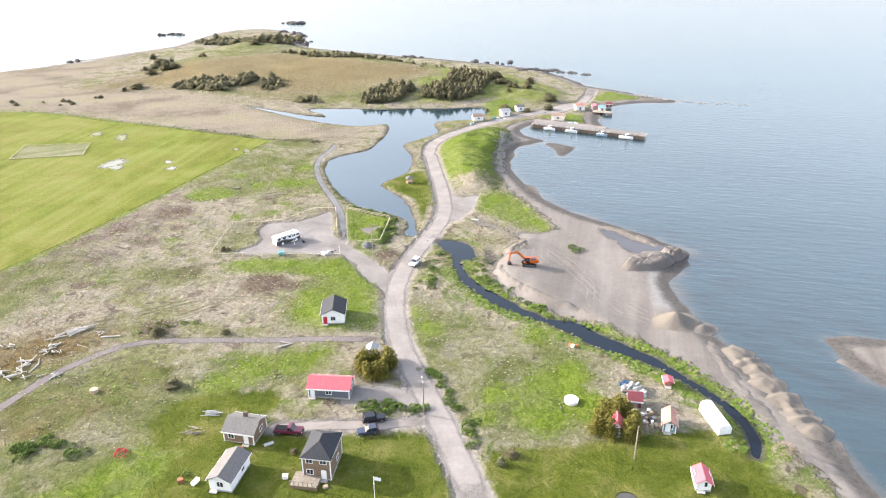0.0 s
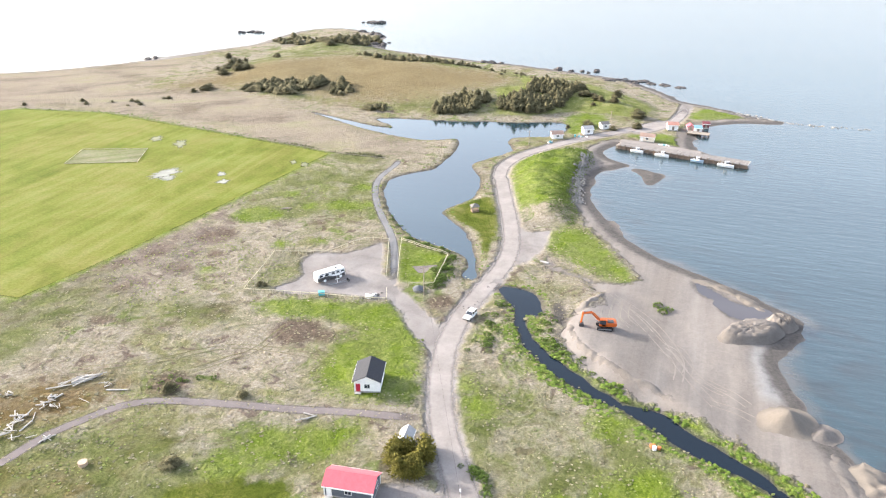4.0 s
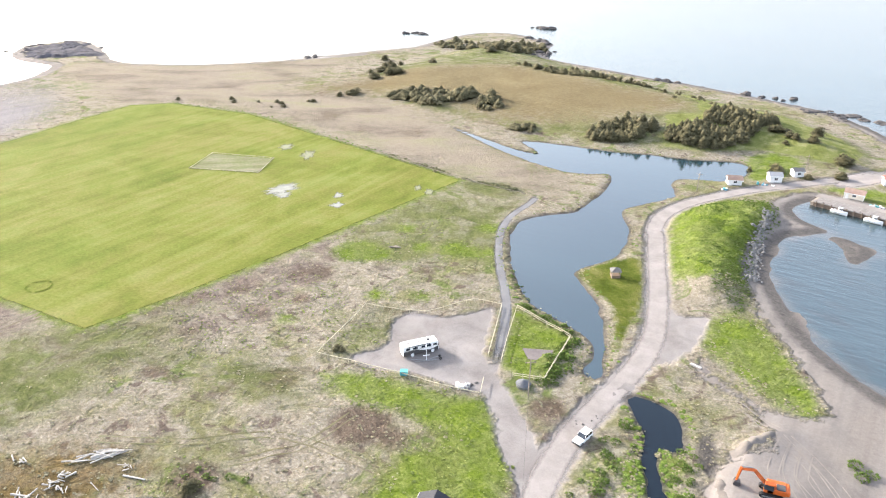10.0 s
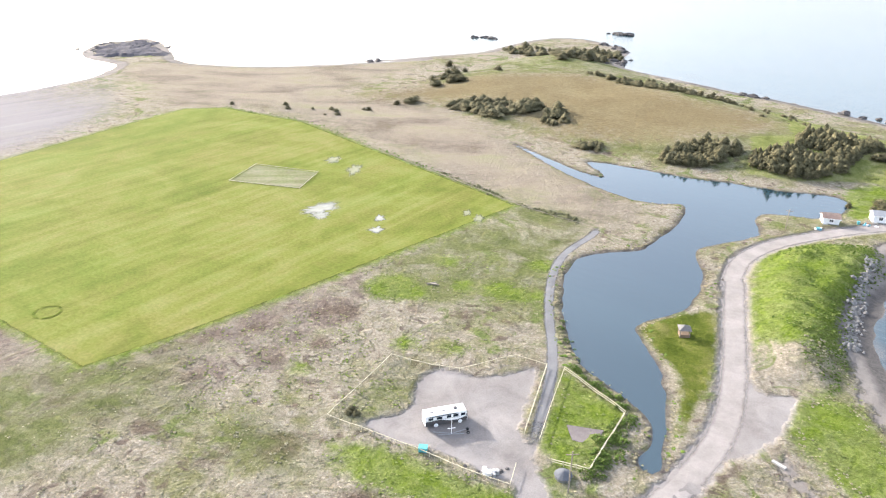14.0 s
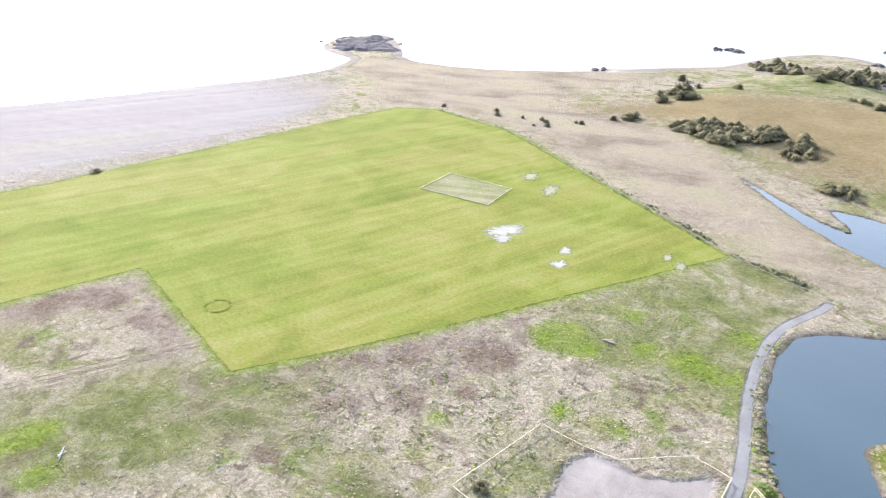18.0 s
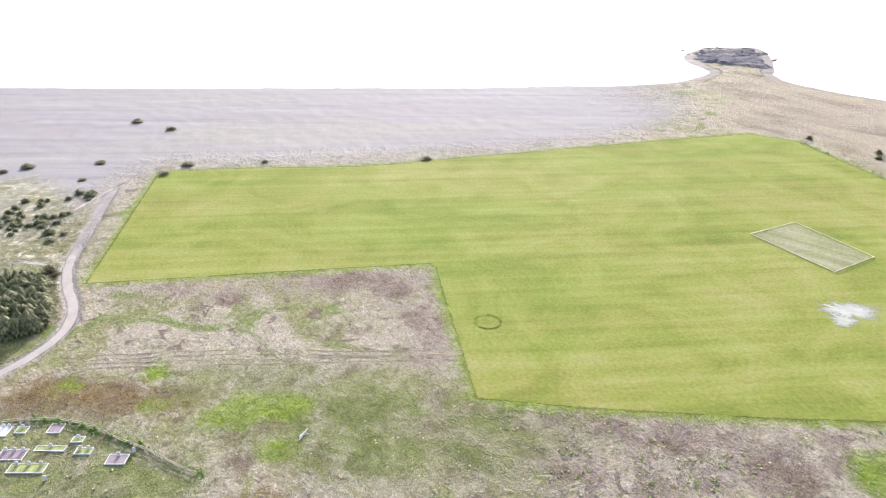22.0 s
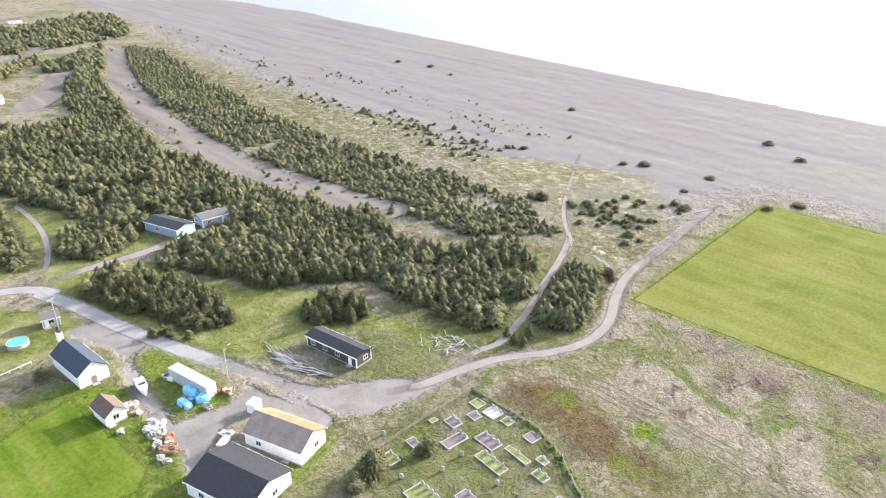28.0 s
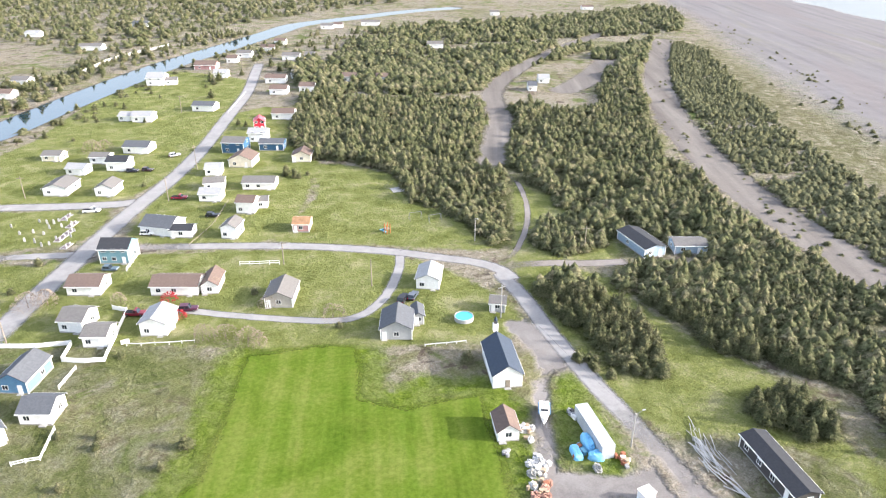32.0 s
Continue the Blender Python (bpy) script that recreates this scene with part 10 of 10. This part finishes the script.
for spot in [(-306.4, 76.2), (-350.8, 99.4), (-291.0, 139.3), (-295.5, 109.8), (-286.3, 102.4), (-298.0, 0.3), (-286.2, 73.9), (-306.8, 50.5), (-302.2, 43.1), (-279.8, 202.8), (-367.9, 83.1), (-424.8, -176.1), (-425.1, -147.6), (-410.4, -120.5), (-373.6, -15.2)]:
    bushes([spot, spot], 1, 0.3, "heath_bush", 1.3, 0.6)
cover([(-302.2, -90.9), (-294.2, -49.1), (-279.8, -7.1)], 50, 7.0, HEATH_LOW, SCRUB, "dune_bushes", "scattered low bushes along the dune crest", "bushes", (0.4, 1.0))
cover([(-371.0, -196.9), (-340.9, -97.7), (-312.8, -17.3)], 60, 2.5, HEATH_LOW, HEATH, "beach_bushes", "line of tiny dark bushes on the shingle", "bushes", (0.25, 0.6))
cover([(-433.2, -466.2), (-368.2, -271.9), (-310.2, -137.0), (-298.8, -76.0), (-289.9, -17.3)], 110, 7.0, HEATH_LOW, SCRUB, "dune_bushes", "patchy low bushes between wood and beach", "bushes", (0.4, 1.0))
cover([(-357.9, -248.1), (-352.6, -138.1), (-337.4, -69.6), (-320.5, 5.9)], 40, 7.0, HEATH_LOW, HEATH, "beach_bushes", "scattered dark bushes on open shingle", "bushes", (0.25, 0.6))
cover(STRIP1, 70, 6.0, HEATH_LOW, SCRUB, "clearing_bushes", "low bushes dotted over the sandy clearing", "bushes", (0.3, 0.8))
cover([(-265.0, 368.0), (-212.6, 366.4), (-166.3, 349.0), (-116.5, 329.1)], 150, 1.2, HEATH_LOW, GREENB, "field_bank", "rank grass bank along the edge of the hay field", "bank", (0.12, 0.32))
cover([(-116.5, 329.1), (-78.7, 313.6), (-56.0, 309.0)], 90, 0.9, HEATH_LOW, SCRUB, "field_bank", "low scrub along the ditch by the hay field", "bank", (0.18, 0.42))
cover([(-143.0, 79.9), (-141.1, 90.6), (-137.6, 99.6), (-130.4, 109.6), (-121.8, 119.2), (-117.7, 123.5)], 150, 0.5, HEATH_LOW, GREENB, "fence_grass", "long grass along the cemetery fence", "grass", (0.12, 0.3))
# near houses of the first stretch
for spot in [(-17.8, 127.6), (-14.4, 124.8), (-12.8, 127.5), (-15.2, 129.7), (-12.0, 130.8), (-16.3, 124.8), (-13.1, 124.8), (-17.4, 129.7), (-11.6, 128.6)]:
    plant("olive_spruce", *spot, 1.05)
for spot in [(30.8, 108.8), (31.6, 105.8), (35.3, 105.4), (37.1, 108.2), (36.2, 111.7), (32.3, 111.7), (29.6, 106.6), (33.7, 110.5), (35.0, 112.6), (36.2, 105.8)]:
    plant("olive_spruce", *spot, 1.05)
for spot, kind, size in zip([(-57.3, 121.7), (10.7, 97.8), (12.7, 100.2), (62.7, 99.1), (-59.3, 100.6), (-16.5, 115.5), (-68.3, 143.1), (-52.0, 143.0), (-45.6, 95.4), (-27.6, 101.2)], ("heath_bush", "scrub_spruce", "heath_bush", "bare_shrub", "red_shrub", "green_bush", "heath_bush", "heath_bush", "green_bush", "heath_bush"), (1.1, 0.55, 0.8, 0.9, 0.7, 0.6, 1.1, 0.7, 0.6, 0.5)):
    plant(kind, *spot, size)
bushes([(-15.2, 114.3), (-9.5, 114.2), (-4.4, 113.7)], 22, 0.9, "green_bush", 0.75)
bushes([(-2.8, 126.4), (0.8, 120.3), (4.1, 111.0), (6.5, 101.1)], 40, 0.8, "green_bush", 0.6)
bushes([(-79.0, 101.4), (-74.3, 104.5), (-68.5, 101.4)], 22, 1.2, "green_bush", 0.7)
bushes([(-16.8, 214.9), (-17.6, 205.1), (-18.7, 195.8)], 40, 0.9, "green_bush", 0.75)
bushes([(-32.1, 226.4), (-24.3, 221.3), (-17.2, 216.6)], 26, 0.8, "green_bush", 0.6)
bushes([(-40.3, 245.1), (-33.6, 232.5), (-26.8, 226.6)], 10, 0.9, "green_bush", 0.5)
bushes([(-2.7, 187.8), (-3.1, 176.9), (-4.9, 164.9)], 24, 1.6, "green_bush", 0.6)
bushes([(11.0, 183.5), (11.1, 172.5), (15.7, 165.6), (21.9, 158.1), (28.4, 151.6)], 44, 1.2, "green_bush", 0.5)
bushes([(39.4, 191.5), (40.4, 189.5)], 5, 0.9, "green_bush", 0.7)
bushes([(-66.9, 189.5), (-64.7, 189.5)], 3, 0.7, "heath_bush", 0.7)
bushes([(-70.3, 144.4), (-67.9, 147.7), (-62.7, 147.3)], 8, 1.6, "green_bush", 0.5)
# village gardens
for spot, size in zip([(-7.8, -303.3), (-10.6, -295.7), (-12.5, -306.0), (-12.4, -260.3), (35.3, -220.2), (40.3, -220.2), (38.7, -250.5), (27.8, -244.2), (51.1, -247.6), (50.0, -217.6), (13.0, -215.0), (50.6, -195.6), (-41.4, -344.0), (-47.3, -326.2), (-51.9, -337.8), (-30.2, -203.2), (-33.7, -200.3), (-59.2, -178.6), (-53.0, -128.5), (-55.7, -123.7), (-24.8, -318.6), (20.5, -275.6), (14.3, -265.4)], (1.1, 1.0, 1.1, 1.0, 0.7, 0.6, 0.6, 0.6, 0.7, 0.7, 0.6, 0.8, 1.2, 1.1, 1.2, 0.6, 0.6, 0.8, 0.8, 0.7, 0.8, 0.5, 0.5)):
    plant("spruce_tree", *spot, size)
for spot, kind, size in zip([(-91.9, 3.7), (-35.8, 20.4), (-24.4, -36.4), (-28.1, -27.3), (-34.8, -15.9), (-39.8, -15.5), (-44.9, -13.3), (-47.5, -11.1)], ("scrub_spruce", "scrub_spruce", "red_shrub", "red_shrub", "bare_shrub", "bare_shrub", "bare_shrub", "bare_shrub"), (0.75, 0.8, 1.2, 1.0, 0.95, 1.0, 1.0, 0.9)):
    plant(kind, *spot, size)
for spot, kind, size in zip([(-48.9, -28.0), (-64.3, -20.3), (-12.9, -37.2), (-34.8, -39.5), (9.0, -39.2), (4.7, -39.7), (25.6, -171.9), (21.6, -173.5), (-52.1, -125.9), (13.8, -63.6)], ("bare_shrub", "bare_shrub", "bare_shrub", "bare_shrub", "bare_shrub", "bare_shrub", "bare_shrub", "bare_shrub", "spruce_tree", "scrub_spruce"), (0.9, 1.0, 0.8, 1.0, 1.2, 1.2, 1.3, 1.2, 0.8, 0.7)):
    plant(kind, *spot, size)
for spot in [(-57.8, -175.1), (-6.9, -287.7), (-10.8, -294.5), (-7.5, -302.9), (-65.2, -178.2), (-57.3, -123.0), (-18.0, -12.3), (-12.5, 13.2), (-19.9, 14.7), (-9.8, 0.8), (-19.9, 17.7), (-16.3, 27.3), (-32.2, 25.2), (-45.1, -36.0), (-65.4, -15.4), (-60.4, -125.6), (-55.2, -129.9), (15.7, -47.7), (-2.7, -124.3), (37.6, -188.9)]:
    plant("scrub_spruce", *spot, 0.5)
bushes([(50.0, -193.0), (40.1, -249.9), (17.1, -315.7)], 16, 6.0, "scrub_spruce", 0.6)
bushes([(-110.6, 75.6), (-112.5, 76.0), (-108.0, 76.6)], 5, 1.6, "scrub_spruce", 1.1)
bushes([(-121.4, 83.2), (-121.7, 83.6)], 2, 0.6, "scrub_spruce", 0.8)
bushes([(-116.1, 6.3), (-120.5, 16.3)], 8, 1.5, "scrub_spruce", 0.6)
cover([(76.1, -179.9), (61.6, -216.3), (44.6, -269.5), (14.2, -341.2), (-26.5, -433.1)], 120, 5.0, HEATH_LOW, SCRUB, "river_bushes", "low bushes along the river bank", "bushes", (0.5, 1.2))
cover([(101.3, -233.8), (90.2, -291.5), (77.9, -344.1), (48.1, -398.2), (-0.7, -496.1)], 260, 12.0, FAR_SPRUCE, SPRUCE, "river_woods", "spruce and scrub on the far river bank", "wood", (0.6, 1.3))
cover([(-36.5, -382.5), (-55.9, -414.7), (-91.2, -449.0), (-146.1, -521.5)], 70, 12.0, FAR_SPRUCE, SPRUCE, "village_trees", "dark trees among the farther houses", "trees", (0.7, 1.2))
scatter(spots([(-163.2, -40.6), (-177.7, -43.9), (-192.1, -51.9), (-197.2, -34.1), (-198.6, -12.6), (-199.7, 5.3), (-188.3, 18.0), (-185.1, -5.9), (-178.5, -19.7), (-168.1, -30.3)], 3.2, KEEP), FAR_SPRUCE, SCRUB, "edge_scrub", "grey-green scrub beside the sandy clearing", "scrub", (0.5, 0.95))

# ---- bare patches and marks on the hay field ----
PALE_SOIL = gravel_material("pale_bare_soil", (0.26, 0.27, 0.22), (0.41, 0.42, 0.38))
THIN_SOIL = gravel_material("thin_dry_soil", (0.20, 0.215, 0.12), (0.29, 0.30, 0.19))
DULL_GRASS = field_material("dull_plot_grass", (0.205, 0.23, 0.10), (0.27, 0.29, 0.145), (0.34, 0.345, 0.21), 30, 0.3)
DEEP_GRASS = field_material("deep_green_ring", (0.10, 0.15, 0.014), (0.155, 0.205, 0.024), (0.22, 0.26, 0.05), 30, 0.5)


def worn_patch(x, y, rx, ry, turn, material, name, label):
    """A worn patch of soil that thins out towards its uneven edge."""
    n, cuts = 28, ((0.0, 0.18), (0.35, 0.34), (0.7, 0.52), (1.15, 0.95))
    lobes = [1 + 0.35 * LOG_RNG.uniform(-1, 1) for _ in range(n)]
    vs = [(c * rx * lobes[q] * math.cos(q * math.tau / n), c * ry * lobes[q] * math.sin(q * math.tau / n), 0.05 - 0.02 * c) for c, _ in cuts for q in range(n)]
    fs = [(r * n + q, r * n + n + q, r * n + n + (q + 1) % n, r * n + (q + 1) % n) for r in range(len(cuts) - 1) for q in range(n)]
    me = mesh_of(name, vs, fs, material)
    me.attributes.new("bare", "FLOAT", "POINT").data.foreach_set("value", [b for _, b in cuts for q in range(n)])
    o = new(name, me)
    o.matrix_basis = pose(x, y, 0, 0, 0, turn)
    return tagged(o, label, "bare patch", kind="structure")


for spot_x, spot_y, spot_a, spot_b, spot_turn in ((-136.6, 276.2, 4.4, 7.0, -10), (-133.0, 271.6, 3.4, 3.4, 10), (-109.8, 270.2, 2.6, 3.0, 10), (-114.4, 278.8, 2.0, 3.0, 30)):
    worn_patch(spot_x, spot_y, spot_a, spot_b, spot_turn, PALE_SOIL, "bare_patch", "pale bare patch in the hay field")
for spot_x, spot_y, spot_a, spot_b in ((-164.3, 322.7, 3.0, 5.0), (-149.5, 316.8, 3.0, 6.5), (-90.9, 297.1, 1.4, 3.4), (-85.5, 294.8, 2.0, 3.4)):
    worn_patch(spot_x, spot_y, spot_a, spot_b, 20, THIN_SOIL, "thin_patch", "thin dry patch in the hay field")
flat_sheet("garden_plot", RECT, 0.11, DULL_GRASS, "dull garden plot in the hay field", "plot", 1.0)
bm = bmesh.new()
for q in range(28):
    if q % 9 != 4:
        a, b = q * math.tau / 28, (q + 1) * math.tau / 28
        bm.faces.new([bm.verts.new((r * math.cos(v), r * math.sin(v), 0.12)) for r, v in ((2.9, a), (3.4, a), (3.4, b), (2.9, b))])
ring_mesh = bpy.data.meshes.new("grass_ring")
bm.to_mesh(ring_mesh)
bm.free()
ring_mesh.materials.append(DEEP_GRASS)
ring_ob = tagged(new("grass_ring", ring_mesh), "dark green ring in the hay field", "ring", kind="structure")
ring_ob.location = (-154.0, 187.6, 0)

# ---- grass tussocks ----
def tuft_field(x0, x1, y0, y1, n, material, name, label, want):
    """Tussocks scattered where the ground allows it."""
    a, b = RNG.uniform(x0, x1, n), RNG.uniform(y0, y1, n)
    i = np.clip(np.searchsorted(GX, a) - 1, 0, nx - 2)
    j = np.clip(np.searchsorted(GY, b) - 1, 0, len(GY) - 2)
    rim = np.minimum(np.minimum(a - x0, x1 - a), np.minimum(b - y0, y1 - b))
    k = want(j * nx + i, a, b) & (RNG.random(n) < np.clip(rim / 35, 0, 1) ** 1.5)
    a, b, z = a[k], b[k], height[(j * nx + i)[k]]
    m = len(a)
    s = RNG.uniform(0.2, 0.45, m)
    q = RNG.uniform(0, math.tau, m)
    base = np.array([(0.9, 0, -0.2), (-0.45, 0.78, -0.2), (-0.45, -0.78, -0.2), (0.15, 0.1, 0.85), (0.75, 0.55, 0.55), (-0.7, 0.2, 0.6), (0.1, -0.8, 0.5)])
    c, d = np.cos(q) * s, np.sin(q) * s
    v = np.stack([base[None, :, 0] * c[:, None] - base[None, :, 1] * d[:, None] + a[:, None], base[None, :, 0] * d[:, None] + base[None, :, 1] * c[:, None] + b[:, None], base[None, :, 2] * s[:, None] * RNG.uniform(0.25, 0.55, m)[:, None] + z[:, None]], -1)
    t = np.array([(0, 1, 3), (1, 2, 3), (2, 0, 3), (0, 1, 4), (1, 2, 5), (2, 0, 6)])
    tri = (t[None] + 7 * np.arange(m)[:, None, None]).reshape(-1, 3)
    return tagged(new(name, big_mesh(name, v.reshape(-1, 3), tri, material)), label, "grass", kind="stuff")


def fringe(line, n, inner, outer, material, name, label, closed=False):
    """Tussocks and reeds in an uneven belt beside the water, at some distance from its edge."""
    p = spline(line, closed, 6)
    d = np.roll(p, -1, 0) - p if closed else np.gradient(p, axis=0)
    out = []
    for i in RNG.integers(len(p) - 1, size=n):
        side = np.array([-d[i][1], d[i][0]]) / (np.hypot(*d[i]) + 1e-9)
        q = p[i] + d[i] * RNG.random() + side * RNG.uniform(inner, outer) * (1 if RNG.random() < 0.5 else -1)
        out.append(q)
    a, b = np.array(out).T
    dry = np.maximum(np.maximum(region(a, b, POND_LINE), region(a, b, SMALL_LINE)), region(a, b, CREEK_BANKS)) < -0.3
    dry &= strip(a, b, spline(ROAD_MAIN, False, 4), 3.6) < 0
    dry &= vnoise(a / 6, b / 6, 77) > 0.33
    return scatter(list(zip(a[dry], b[dry])), TUSSOCKS, material, name, label, "grass", (0.3, 0.8))


TUSSOCKS = [tiered_verts(RNG, 0.34 * h, 0.8, 3, 7, "dome") for h in (1, 0.7, 1.4, 1.0)]
STRAW = leaf_material("straw_tussock", (0.17, 0.152, 0.095), (0.255, 0.235, 0.15), (0.36, 0.335, 0.235))
RANK = leaf_material("rank_green_grass", (0.12, 0.155, 0.04), (0.185, 0.22, 0.065), (0.27, 0.30, 0.105))
REED = leaf_material("dry_reed", (0.105, 0.093, 0.055), (0.18, 0.16, 0.10), (0.265, 0.24, 0.16))
BANK = leaf_material("bank_grass", (0.055, 0.095, 0.014), (0.095, 0.14, 0.024), (0.145, 0.185, 0.042))
wild = (L_GRAVEL < -1) & (L_SAND < -1) & (L_LAWN < -0.5) & (L_GARDEN < -0.5) & (L_FIELD < -1) & (d_fresh < -1.2) & (d_land > 2) & (L_BEACH < -2)
tuft_field(-135, 70, 90, 265, 14000, STRAW, "straw_tussocks", "dry straw-coloured grass tussocks", lambda k, a, b: wild[k] & (L_LUSH[k] < 2))
tuft_field(-135, 70, 90, 300, 22000, RANK, "rank_grass", "rank green grass clumps", lambda k, a, b: (wild[k] & (L_LUSH[k] > -2)) | (wild[k] & (vnoise(a / 18, b / 18, 21) > 0.72)))
tuft_field(-12, 45, 180, 320, 8000, STRAW, "bank_tussocks", "pale dune grass on the road bank", lambda k, a, b: wild[k] & (L_LUSH[k] < 3))
fringe(POND, 1900, 0.8, 2.2, REED, "pond_reeds", "pale dry reeds along the pond edge", True)
fringe(POND, 700, 1.4, 4.0, BANK, "pond_grass", "rank green grass on the pond bank", True)
fringe(SMALL_POND, 200, 1.4, 6.0, REED, "bank_reeds", "pale hummocks of dry grass round the small pond", True)
fringe(SMALL_POND, 320, 0.9, 2.6, BANK, "bank_grass", "bright green fringe round the small pond", True)
fringe(CREEK, 1500, 1.8, 5.6, BANK, "creek_grass", "bright green rank grass along the creek")
fringe(CREEK, 200, 3.0, 6.0, REED, "creek_reeds", "dry pale grass hummocks along the creek")
tuft_field(-34, 68, 206, 366, 26000, BANK, "mound_grass", "lush green grass on the mound", lambda k, a, b: d_mound[k] > 0.6)
STONES = [tiered_verts(RNG, 0.6 * h, 0.5, 3, 6, "dome") for h in (1, 0.7, 1.3, 1.0)]
rubble_line = spline([(29.5, 318.8), (26.4, 300.4), (24.2, 280.8), (23.2, 264.0)], False, 8)
scatter([tuple(rubble_line[i] + RNG.normal(0, 0.9, 2)) for i in RNG.integers(len(rubble_line), size=420)], STONES, PALE_ROCK, "rubble", "grey rubble at the foot of the green mound", "rubble", (0.6, 1.5))
